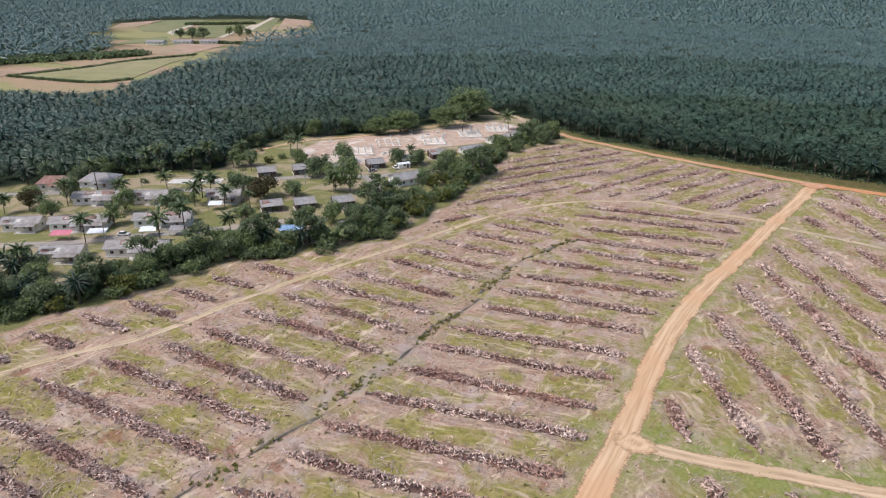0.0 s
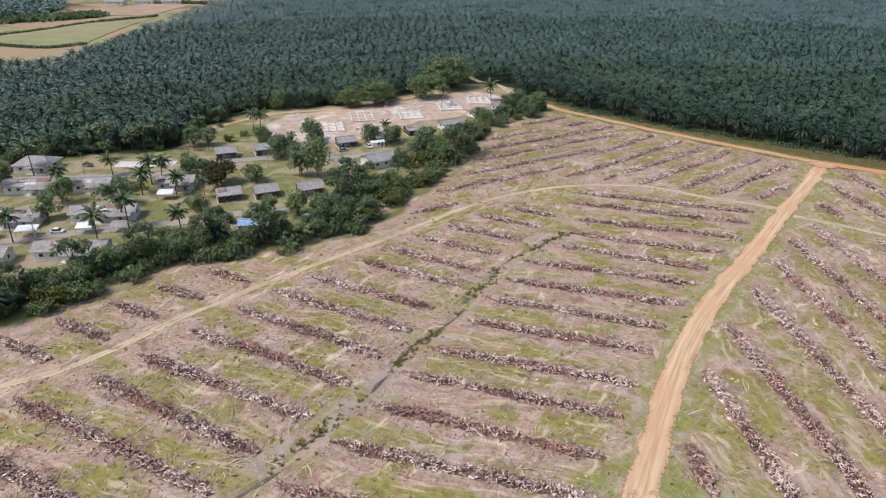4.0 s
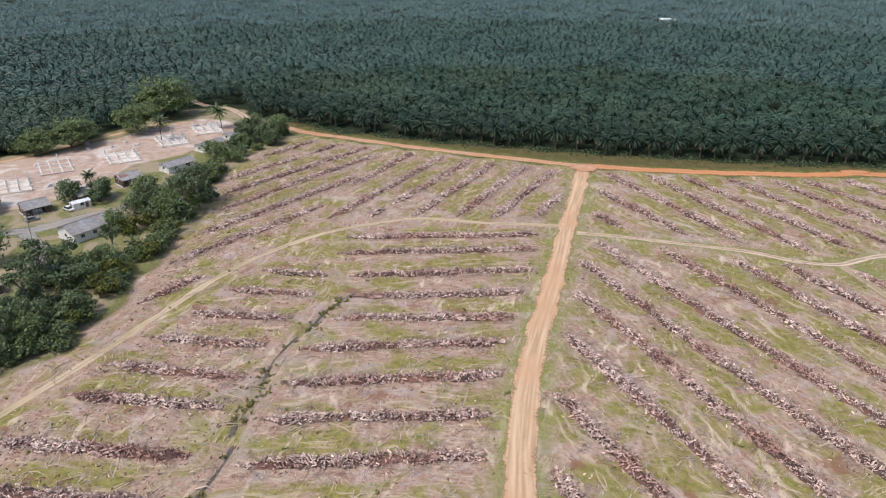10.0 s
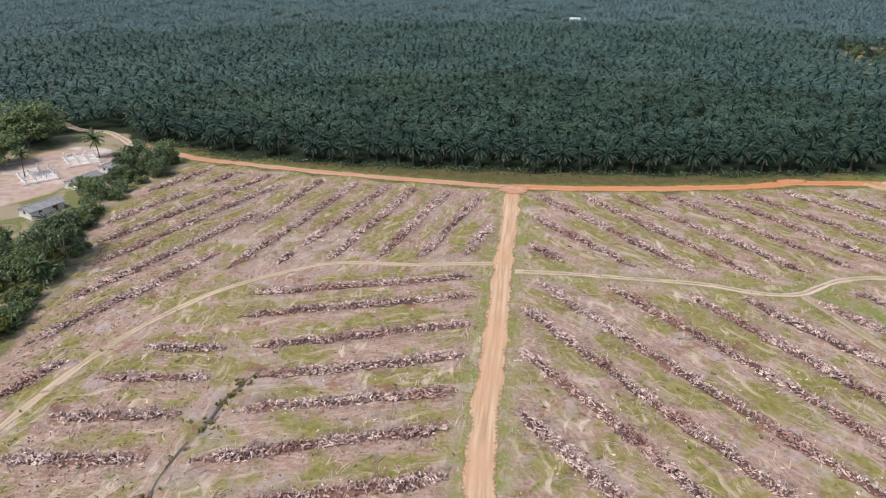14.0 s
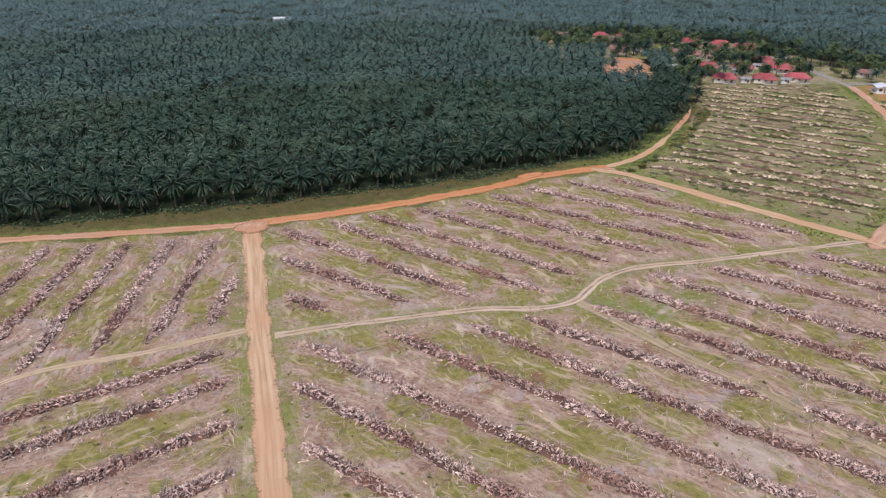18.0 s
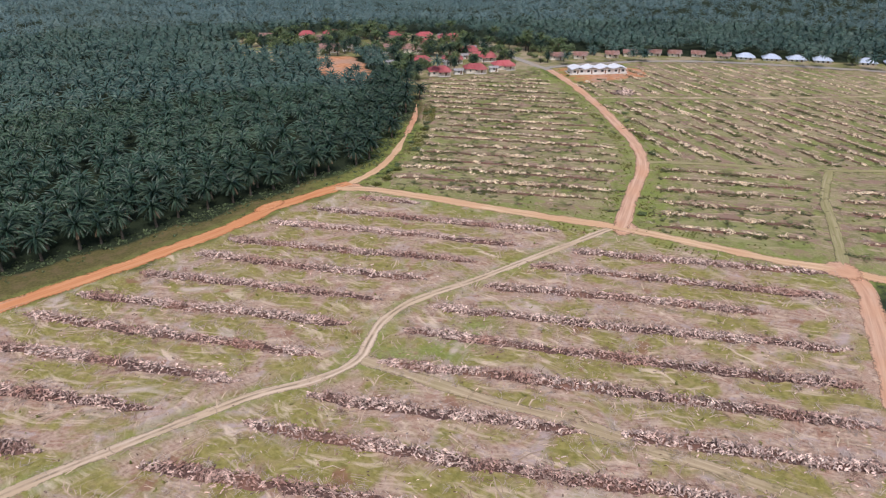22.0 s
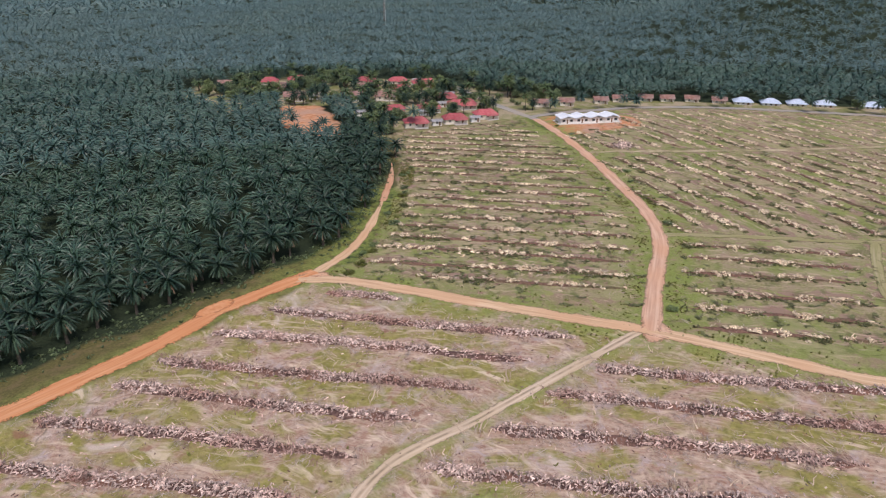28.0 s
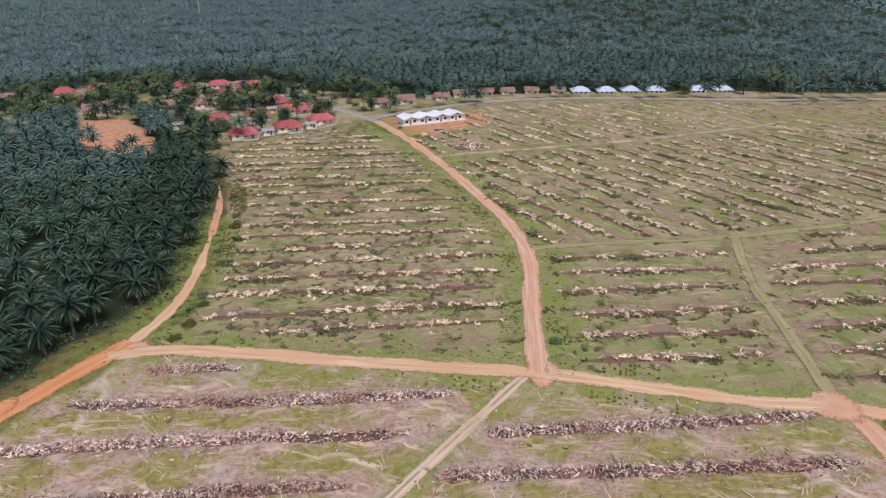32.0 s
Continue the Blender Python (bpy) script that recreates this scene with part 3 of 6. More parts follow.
for line, narrow in ((MAIN_ROAD, 1.5), (RED_ROAD, 1.7), (EDGE_ROAD, 0.9), (CROSS_ROAD, 0.85), (NORTH_ROAD, 0.62), (EAST_TRACK, 2.4), (LOW_TRACK, 0.75), ([(70, -71), (84, -80), (96, -78)], 1.3), ([(176, -70), (192, -61), (206, -53), (222, -44)], 0.9)):
    near_roads[small] = np.minimum(near_roads[small], narrow * line_distance(flat_x[small], flat_y[small], line))
paint("verge", np.clip(1.25 - near_roads / 8.5, 0, 0.95))
ditch = np.zeros(len(flat_x))
ditch[small] = 0.8 * np.exp(-((line_distance(flat_x[small], flat_y[small], DRAIN) / 1.1) ** 2))
paint("ditch", 0.55 * ditch * np.clip(0.65 + 0.5 * np.sin(flat_y * 0.23) + 0.35 * np.sin(flat_y * 0.61 + 1), 0.1, 1))
silt = np.zeros(len(flat_x))
silt[small] = np.exp(-((line_distance(flat_x[small], flat_y[small], DRAIN) / 7.5) ** 2))
paint("silt", silt)
strips, row_across, row_along = np.full(len(flat_x), 0.4), flat_x.copy(), flat_y.copy()
for plot, degrees, gap, first in [p[:4] for p in OLD_PLOTS + FRESH_PLOTS]:
    here = inside(flat_x, flat_y, plot)
    off = (-math.sin(radians(degrees)) * flat_x[here] + math.cos(radians(degrees)) * flat_y[here] - first) / gap
    row_across[here] = off * gap
    row_along[here] = math.cos(radians(degrees)) * flat_x[here] + math.sin(radians(degrees)) * flat_y[here]
    strips[here] = 0.5 - 0.5 * np.cos(2 * np.pi * (off + 0.12))
paint("between_rows", strips)
paint("row_across", row_across)
paint("row_along", row_along)
tagged(new("ground", ground_me), "brown felled plantation land with grass patches", "ground", kind="structure")


# ---- roads and tracks ----
def road_material(name, dark, light, pale, stain, patchy=0.0, crest=0.0):
    """Trodden earth: streaks along the way, pale wheel lanes, broad stains, and a ragged edge that gives way to the ground."""
    m = bpy.data.materials.new(name)
    m.use_nodes = True
    nt, b = m.node_tree, m.node_tree.nodes["Principled BSDF"]
    add, link = nt.nodes.new, nt.links.new

    def attribute(key):
        a = add("ShaderNodeAttribute")
        a.attribute_name = key
        return a.outputs["Fac"]

    def step(v, lo, hi, top=1.0):
        r = add("ShaderNodeMapRange")
        r.inputs["From Min"].default_value, r.inputs["From Max"].default_value, r.inputs["To Max"].default_value = lo, hi, top
        link(v, r.inputs["Value"])
        return r.outputs[0]

    def mixed(f, a, c):
        x = add("ShaderNodeMix")
        x.data_type = "RGBA"
        link(f, x.inputs["Factor"])
        for key, v in (("A", a), ("B", c)):
            if isinstance(v, tuple):
                x.inputs[key].default_value = (*v, 1)
            else:
                link(v, x.inputs[key])
        return x.outputs["Result"]

    def noise(vector, scale, detail=4):
        n = add("ShaderNodeTexNoise")
        n.inputs["Scale"].default_value, n.inputs["Detail"].default_value = scale, detail
        link(vector, n.inputs["Vector"])
        return n.outputs["Fac"]

    def math_node(op, a, c):
        x = add("ShaderNodeMath")
        x.operation = op
        for k, v in enumerate((a, c)):
            if isinstance(v, float):
                x.inputs[k].default_value = v
            else:
                link(v, x.inputs[k])
        return x.outputs[0]

    co = add("ShaderNodeTexCoord").outputs["Object"]
    way = add("ShaderNodeCombineXYZ")
    link(attribute("across"), way.inputs[0])
    link(math_node("MULTIPLY", attribute("along"), 0.045), way.inputs[1])
    streak, grain, broad = noise(way.outputs[0], 1.9, 5), noise(co, 1.3), noise(co, 0.06, 3)
    edge = attribute("edge")
    col = mixed(step(streak, 0.36, 0.64), dark, light)
    col = mixed(step(grain, 0.4, 0.7, 0.25), col, dark)
    lane = step(math_node("ABSOLUTE", math_node("SUBTRACT", edge, 0.42), 0.0), 0.22, 0.04, 0.65)
    col = mixed(math_node("MULTIPLY", lane, step(noise(way.outputs[0], 0.7, 3), 0.35, 0.6)), col, pale)
    col = mixed(step(broad, 0.46, 0.62, 0.6), col, stain)
    link(col, b.inputs["Base Color"])
    b.inputs["Roughness"].default_value, b.inputs["Specular IOR Level"].default_value = 0.95, 0.15
    bp = add("ShaderNodeBump")
    bp.inputs["Strength"].default_value, bp.inputs["Distance"].default_value = 0.35, 0.08
    link(streak, bp.inputs["Height"])
    link(bp.outputs[0], b.inputs["Normal"])
    worn = math_node("ADD", edge, math_node("ADD", math_node("MULTIPLY", math_node("SUBTRACT", noise(co, 0.13, 4), 0.5), 1.3), math_node("MULTIPLY", math_node("SUBTRACT", noise(co, 1.6, 4), 0.5), 0.7)))
    gone = step(worn, 0.74, 1.04)
    if crest:
        # grass on the crown between the wheel lanes, and a broken edge
        middle = math_node("MULTIPLY", step(edge, 0.24, 0.06), step(noise(co, 0.20, 5), 0.40, 0.56, crest))
        gone = math_node("MAXIMUM", gone, middle)
    if patchy:
        gone = math_node("MAXIMUM", gone, step(noise(co, 0.22, 5), 0.62 - patchy * 0.25, 0.50 - patchy * 0.25, patchy))
    clear = add("ShaderNodeBsdfTransparent")
    ms = add("ShaderNodeMixShader")
    link(gone, ms.inputs[0])
    link(b.outputs[0], ms.inputs[1])
    link(clear.outputs[0], ms.inputs[2])
    link(ms.outputs[0], nt.nodes["Material Output"].inputs["Surface"])
    return m


M_RED = road_material("red laterite", (0.50, 0.205, 0.090), (0.63, 0.310, 0.150), (0.66, 0.38, 0.21), (0.56, 0.24, 0.105))
M_PEACH = road_material("peach-coloured laterite", (0.45, 0.245, 0.150), (0.60, 0.365, 0.235), (0.66, 0.45, 0.30), (0.54, 0.265, 0.145))
M_TAN = road_material("tan gravel road", (0.47, 0.300, 0.175), (0.66, 0.460, 0.290), (0.71, 0.53, 0.355), (0.58, 0.345, 0.200))
M_PINK = road_material("pinkish earth road", (0.47, 0.275, 0.185), (0.62, 0.400, 0.275), (0.66, 0.46, 0.33), (0.57, 0.31, 0.18))
M_TRACK = road_material("faint track", (0.45, 0.335, 0.235), (0.62, 0.485, 0.355), (0.70, 0.58, 0.45), (0.50, 0.38, 0.25), 0.0, 0.5)
M_TAN_LANE = road_material("tan earth lane", (0.46, 0.32, 0.20), (0.63, 0.465, 0.31), (0.69, 0.54, 0.38), (0.50, 0.36, 0.22), 0.0, 0.25)
M_TRACK_WEST = road_material("old grassy track", (0.48, 0.36, 0.235), (0.62, 0.485, 0.335), (0.68, 0.55, 0.40), (0.42, 0.335, 0.18), 0.05, 0.2)
M_TRACK_FAINT = road_material("grassy track", (0.33, 0.25, 0.15), (0.48, 0.38, 0.25), (0.55, 0.45, 0.31), (0.25, 0.22, 0.09), 0.75)
M_TRACK_FIELD = road_material("dusty field track", (0.38, 0.30, 0.18), (0.52, 0.42, 0.28), (0.58, 0.48, 0.34), (0.32, 0.29, 0.13), 0.3, 0.3)
M_TRACK_GREEN = road_material("grass-grown track", (0.25, 0.225, 0.105), (0.36, 0.315, 0.170), (0.42, 0.365, 0.22), (0.26, 0.24, 0.10), 0.85)
M_ASPHALT = road_material("worn asphalt", (0.24, 0.225, 0.205), (0.36, 0.335, 0.30), (0.40, 0.36, 0.31), (0.40, 0.33, 0.26))


def ribbon(line, width, height, uneven, seed, taper=False):
    """A road bed: raised a little, with ragged edges and two shallow wheel ruts."""
    p = smooth_line(line)
    d = np.gradient(p, axis=0)
    d /= np.hypot(*d.T)[:, None]
    side = np.stack([-d[:, 1], d[:, 0]], -1)
    r = np.random.default_rng(seed)
    wob = [np.convolve(r.normal(0, 1, len(p) + 16), np.ones(9) / 9, "same")[8 : len(p) + 8] for _ in range(2)]
    slim = np.clip((len(p) - np.arange(len(p))) / (0.45 * len(p)), 0.12, 1) if taper else np.ones(len(p))
    cross = np.array([-1.0, -0.82, -0.55, -0.3, 0, 0.3, 0.55, 0.82, 1.0])
    lift = np.array([-0.06, 0.02, -0.03, 0.02, 0.05, 0.02, -0.03, 0.02, -0.06])
    v = []
    for k, (c, z) in enumerate(zip(cross, lift)):
        w = width / 2 * slim * (1 + uneven * (wob[0] if c < 0 else wob[1]))
        xy = p + side * (c * w)[:, None]
        v.append(np.column_stack([xy, relief(xy[:, 0], xy[:, 1]).clip(-0.2) + height + z]))
    v = np.stack(v, 1)
    n, k = v.shape[:2]
    i = np.arange(n * k).reshape(n, k)
    f = np.stack([i[:-1, :-1], i[:-1, 1:], i[1:, 1:], i[1:, :-1]], -1).reshape(-1, 4)
    return v.reshape(-1, 3), f, p, side


def mark(me, **values):
    for key, q in values.items():
        me.attributes.new(key, "FLOAT", "POINT").data.foreach_set("value", np.asarray(q, np.float32))
    return me


def road(name, line, width, mat, height, label, uneven=0.12, seed=1, taper=False):
    width = width * 1.16
    v, f, p, side = ribbon(line, width, height, uneven * 0.6, seed, taper)
    c = np.tile([-1.0, -0.82, -0.55, -0.3, 0, 0.3, 0.55, 0.82, 1.0], len(p))
    s = np.repeat(np.concatenate([[0], np.cumsum(np.hypot(*np.diff(p, axis=0).T))]), 9)
    me = mark(quick_mesh(name, v, f, mat, True), across=c * width / 2 + seed * 7.3, along=s, edge=np.abs(c))
    return tagged(new(name, me), label, "road", kind="structure")


def pad(name, x, y, rx, ry, turn, mat, height, label, seed):
    """A widened, trodden patch where roads meet."""
    r = np.random.default_rng(seed)
    n = 40
    t = np.linspace(0, 2 * np.pi, n, endpoint=False)
    k = 1.08 + 0.07 * np.sin(2 * t + r.uniform(0, 6)) + 0.04 * np.sin(3 * t + r.uniform(0, 6)) + r.normal(0, 0.008, n)
    ring = np.stack([rx * k * np.cos(t), ry * k * np.sin(t)], -1)
    c, s = math.cos(turn), math.sin(turn)
    ring = ring @ np.array([[c, s], [-s, c]]) + (x, y)
    v = [np.column_stack([q, np.full(n, z)]) for q, z in ((ring, height - 0.04), ((ring - (x, y)) * 0.9 + (x, y), height), ((ring - (x, y)) * 0.45 + (x, y), height + 0.03), ((ring - (x, y)) * 0.02 + (x, y), height + 0.04))]
    i = np.arange(4 * n).reshape(4, n)
    f = np.stack([i[:-1], np.roll(i[:-1], -1, 1), np.roll(i[1:], -1, 1), i[1:]], -1).reshape(-1, 4)
    v = np.concatenate(v)
    me = mark(quick_mesh(name, v, f, mat, True), across=v[:, 0], along=v[:, 1] * 6, edge=np.repeat([1.3, 0.95, 0.42, 0.1], n))
    tagged(new(name, me), label, "road", kind="structure")


road("road_red_west", RED_ROAD[:7], 4.3, M_PEACH, 0.14, "peach-coloured laterite road along the palms", seed=3)
road("road_red_east", RED_ROAD[5:], 5.3, M_RED, 0.15, "orange-red laterite road along the palms", seed=30)
road("road_main", MAIN_ROAD, 5.1, M_TAN, 0.10, "tan dirt road between felled plots", seed=4)
road("road_edge", EDGE_ROAD, 3.0, M_TAN, 0.12, "earth road along the plantation edge", 0.3, seed=5, taper=True)
road("path_edge", EDGE_PATH, 2.3, M_PEACH, 0.16, "pinkish earth path along the plantation edge", 0.4, seed=25, taper=True)
road("road_cross", CROSS_ROAD, 4.4, M_TAN, 0.17, "tan earth road across the plots", 0.10, seed=6)
road("road_branch", SOUTH_BRANCH, 5.0, M_PINK, 0.13, "pinkish earth road branching south", seed=7)
road("road_north", NORTH_ROAD, 4.5, M_PINK, 0.20, "pinkish earth road to the village", seed=8)
road("track_west", WEST_TRACK, 2.1, M_TRACK_WEST, 0.05, "faint vehicle track through the stubble", 0.25, seed=9)
road("track_east", EAST_TRACK, 2.5, M_TRACK, 0.06, "pale vehicle track through the plot", 0.2, seed=10)
road("track_fork", FORK_TRACK, 3.0, M_TRACK_FAINT, 0.06, "faint pale vehicle track", 0.45, seed=11)
road("track_low", LOW_TRACK, 3.6, M_TAN_LANE, 0.07, "pale earth side track", 0.25, seed=12)
for k, line in enumerate((FIELD_TRACK_A, FIELD_TRACK_B, FIELD_TRACK_C, FIELD_TRACK_D)):
    road("track_field", line, 2.8, M_TRACK_FIELD if k in (0, 3) else M_TRACK_GREEN, 0.13 + 0.02 * k, "grassy track between far rows", 0.3, seed=13 + k)
road("street_far", [(326, 99), (340, 96), (359, 87), (378, 77), (389, 69.5), (412, 46), (430, 19), (452, -21), (474, -61), (507, -110), (545, -200)], 5.0, M_ASPHALT, 0.12, "grey road along the far field edge", 0.08, seed=24)
road("street_village", VILLAGE_STREET, 4.5, M_ASPHALT, 0.1, "pale worn village street", 0.05, seed=17)
road("street_west", [(-262, -203), (-228, -174), (-196, -146), (-190, -124), (-170, -104), (-157, -95), (-150, -84), (-143, -76), (-139, -58)], 5.2, M_ASPHALT, 0.1, "grey worn village street", 0.06, seed=18)
road("street_south", [(-215, -241), (-202, -229), (-189, -217), (-168, -190), (-155.5, -175.7), (-149, -164), (-134, -148)], 5.0, M_ASPHALT, 0.1, "grey worn village street", 0.06, seed=19)
road("street_loop", [(-158, -99), (-147, -107), (-138.7, -116.5), (-132, -124), (-131, -132)], 4.2, M_ASPHALT, 0.14, "short grey street across a lawn", 0.06, seed=20)
road("lane_forest", [(-150, 30), (-160, 44), (-176, 58), (-192, 62), (-215, 80)], 3.6, M_TRACK, 0.08, "pale lane into the palms", 0.15, seed=21)
road("lane_site", [(-232, -112), (-236, -88), (-232, -62), (-216, -38), (-204, -8), (-190, 30)], 2.6, M_TAN, 0.08, "pale footpath beside the building site", 0.2, seed=22)
road("lane_north_village", [(280, 222), (288, 246), (302, 285), (310, 310)], 4.0, M_ASPHALT, 0.1, "pale concrete village lane", 0.05, seed=23)
pad("junction_red", 0.2, -1.6, 5.4, 4.8, 0, M_PEACH, 0.30, "widened red earth at the road junction", 1)
pad("spur", 97, 15.2, 6.5, 2.5, 0.22, M_RED, 0.24, "red earth turning place", 5)
pad("junction_low", 4.0, -207.5, 4.4, 3.4, 0.3, M_TAN, 0.09, "widened tan earth where a track branches off", 6)
pad("junction_edge", 126, 13.2, 5.5, 3.2, -0.5, M_PEACH, 0.13, "widened earth at the plantation edge", 7)
pad("junction_cross", 166, -67.5, 5.4, 4.2, 0.6, M_PINK, 0.16, "widened earth at the road crossing", 8)
pad("junction_south", 185, -121, 6.0, 4.6, 0.4, M_PINK, 0.15, "widened earth where the roads part", 9)


# ---- oil palms ----
def frond(length, elev, droop, width, segs, leaflets, rnd):
    """One palm leaf along +x from the crown: arching rib, leaflets hanging to both sides. Returns vertices and quads."""
    s = np.linspace(0, 1, segs + 1)
    ang = elev - droop * s**1.3
    step = length / segs
    x = np.concatenate([[0], np.cumsum(np.cos(ang[:-1]) * step)])
    z = np.concatenate([[0], np.cumsum(np.sin(ang[:-1]) * step)])
    # rib, and a hanging blade on each side whose edge is cut into leaflets
    full = width * (0.22 + 0.95 * np.sin(np.pi * np.minimum(s * 0.9 + 0.06, 1)) ** 0.7)
    cut = np.where(np.arange(segs + 1) % 2, 1.0, 0.45) if leaflets else np.ones(segs + 1)
    v = [np.stack([x, 0 * x, z], -1)]
    for side in (-1, 1):
        w = full * cut * rnd.uniform(0.8, 1.2, segs + 1)
        v.append(np.stack([x + 0.55 * w * np.cos(ang), side * w * 0.85, z + 0.55 * w * np.sin(ang) - w * rnd.uniform(0.45, 0.75, segs + 1)], -1))
    i, n = np.arange(segs), segs + 1
    f = np.concatenate([np.stack([i, i + 1, n + i + 1, n + i], -1), np.stack([i + 1, i, 2 * n + i, 2 * n + i + 1], -1)])
    return np.concatenate(v), f


def turned(v, yaw):
    c, s = math.cos(yaw), math.sin(yaw)
    return np.stack([v[:, 0] * c - v[:, 1] * s, v[:, 0] * s + v[:, 1] * c, v[:, 2]], -1)


def crown(seed, fronds, length, width, segs, leaflets, top=1.25, low=-0.45, droop=1.35):
    rnd = np.random.default_rng(seed)
    parts = []
    for k in range(fronds):
        t = k / max(fronds - 1, 1)
        elev = top + (low - top) * t**0.8 + rnd.normal(0, 0.08)
        v, f = frond(length * (0.72 + 0.28 * math.sin(math.pi * min(t + 0.25, 1))) * rnd.uniform(0.88, 1.1), elev, droop * rnd.uniform(0.75, 1.15) * (1 - 0.35 * t), width, segs, leaflets, rnd)
        parts.append((turned(v, k * 2.39996 + rnd.normal(0, 0.15)), f))
    return merge(*parts)


def palm_thing(name, label, category, group, seed, height, fronds, length, mat, trunk_r=0.32, lean=0.2, leaflets=11, width=0.95, skirt=5, low=-0.5):
    rnd = np.random.default_rng(seed)
    top = new(name)
    tagged(top, label, category, group)
    bend = rnd.uniform(-lean, lean, 2)
    pts = [(bend[0] * t * t, bend[1] * t * t, height * t - 0.2 * (t == 0)) for t in np.linspace(0, 1, 5)]
    v, f = tube(pts, [trunk_r * q for q in (1.35, 1.0, 0.9, 0.95, 0.7)], 8)
    child("trunk", quick_mesh("trunk", v, f, M_TRUNK, True), top)
    v, f = crown(seed, fronds, length, width, leaflets, leaflets, low=low)
    child("crown", quick_mesh("crown", v + (*bend, height - 0.1), f, mat), top)
    if skirt:
        parts = []
        for k in range(skirt):
            fv, ff = frond(length * 0.7, -0.6, 0.9, width * 0.7, 6, 6, rnd)
            parts.append((turned(fv, k * 2.1 + rnd.uniform(0, 1)), ff))
        v, f = merge(*parts)
        child("dead_fronds", quick_mesh("dead_fronds", v + (*bend, height - 0.5), f, M_DEAD), top, "dry brown hanging fronds")
    return top


def in_any(x, y, polys):
    out = np.zeros(np.shape(x), bool)
    for p in polys:
        out |= inside(x, y, p)
    return out


# planting grid of the estate: triangular, 8.6 m apart
def planting(x0, x1, y0, y1, gap, turn, jitter):
    a, b = np.meshgrid(np.arange(-200, 200), np.arange(-200, 200))
    px, py = (a + 0.5 * (b % 2)) * gap, b * gap * 0.866
    c, s = math.cos(turn), math.sin(turn)
    x, y = (px * c - py * s).ravel(), (px * s + py * c).ravel()
    cx, cy = (x0 + x1) / 2, (y0 + y1) / 2
    x, y = x + cx, y + cy
    keep = (x > x0) & (x < x1) & (y > y0) & (y < y1)
    x, y = x[keep], y[keep]
    return x + rng.normal(0, jitter, len(x)), y + rng.normal(0, jitter, len(y))


px, py = planting(-620, 700, -330, 720, 8.3, 0.10, 1.05)
wx, wy = planting(-620, 800, -330, 860, 9.4, 0.33, 1.5)


def wooded(x, y):
    """Where palms stand: outside all open land and clear of the roads, on the side that the flight looks to."""
    ok = ~in_any(x, y, forest_open) & (y > -350 + 0.38 * (38 - x)) & ~((y < -160) & (x > 120))
    for line, gap in ((CROSS_ROAD, 11), (NORTH_ROAD, 11), (EDGE_ROAD, 5), (RED_ROAD, 8), (MAIN_ROAD, 9), (SOUTH_BRANCH, 11), (VILLAGE_STREET, 11)):
        ok &= line_distance(x, y, line) > gap
    return ok


wood = wooded(px, py)
px, py = px[wood], py[wood]
wood = wooded(wx, wy)
wx, wy = wx[wood], wy[wood]
edge_d = line_distance(px, py, palm_edge)
from_eye = np.hypot(px - 5, py + 170)
# the front rows stand as single palms
order = np.argsort(edge_d + 0.02 * from_eye)
front = order[:165]
is_front = np.zeros(len(px), bool)
is_front[front] = True
palms = [palm_thing("oil_palm", "mature oil palm with dense drooping dark green fronds", "palm tree", "oil palms at the plantation edge", 100 + k, h, 54, 5.4, M_FROND_NEAR, 0.36, 0.3, 13, 0.42, 5, low=-0.95)
         for k, h in enumerate((6.0, 6.8, 6.4, 7.2))]
for k, i in enumerate(front):
    m = Matrix.Translation((px[i], py[i], 0)) @ Matrix.Rotation(rng.uniform(0, 6.28), 4, "Z") @ Matrix.Rotation(rng.normal(0, 0.03), 4, "X")
    src = palms[k % 4]
    if k < 4:
        src.matrix_basis = m
    else:
        copy_thing(src, m).scale = (rng.uniform(0.9, 1.1),) * 2 + (rng.uniform(0.88, 1.1),)


def palm_mass(name, x, y, seeds, fronds, length, width, segs, leaflets, height, label, size=1.0, droop=1.2, mat=M_FROND, top=1.25, low=-0.45):
    """A stand of palms too many to count, in one mesh."""
    vs, fs, n = [], [], 0
    for k, seed in enumerate(seeds):
        sel = np.arange(len(x)) % len(seeds) == k
        v, f = crown(seed, fronds, length, width, segs, leaflets, top, low, droop)
        q = np.column_stack([x[sel], y[sel], relief(x[sel], y[sel]).clip(0) + height * rng.uniform(0.70, 1.25, sel.sum()) * (1 + 0.12 * np.sin(x[sel] * 0.06 + 2 * np.sin(y[sel] * 0.043)))])
        vv, ff = spread(v, f, q, rng.uniform(0, 6.28, sel.sum()), size * rng.uniform(0.85, 1.12, sel.sum()))
        vs.append(vv)
        fs.append(ff + n)
        n += len(vv)
    return tagged(new(name, quick_mesh(name, np.concatenate(vs), np.concatenate(fs), mat)), label, "palm plantation", kind="stuff")


rest = ~is_front
mid = rest & (from_eye < 335)
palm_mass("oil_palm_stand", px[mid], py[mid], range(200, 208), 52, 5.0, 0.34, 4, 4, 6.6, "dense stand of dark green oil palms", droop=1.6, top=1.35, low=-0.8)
far = rest & (from_eye >= 335) & (from_eye < 560)
palm_mass("oil_palm_block", px[far], py[far], range(210, 216), 30, 4.9, 0.40, 2, 0, 6.9, "oil palm block with dark green crowns", mat=M_FROND_HAZE_MID, droop=1.5, top=1.2, low=-0.7)
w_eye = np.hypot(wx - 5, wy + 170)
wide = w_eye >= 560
palm_mass("oil_palm_forest", wx[wide], wy[wide], range(216, 220), 22, 4.9, 0.5, 1, 0, 7.2, "wide oil palm plantation stretching away", mat=M_FROND_HAZE_FAR, top=0.75, low=-0.6)
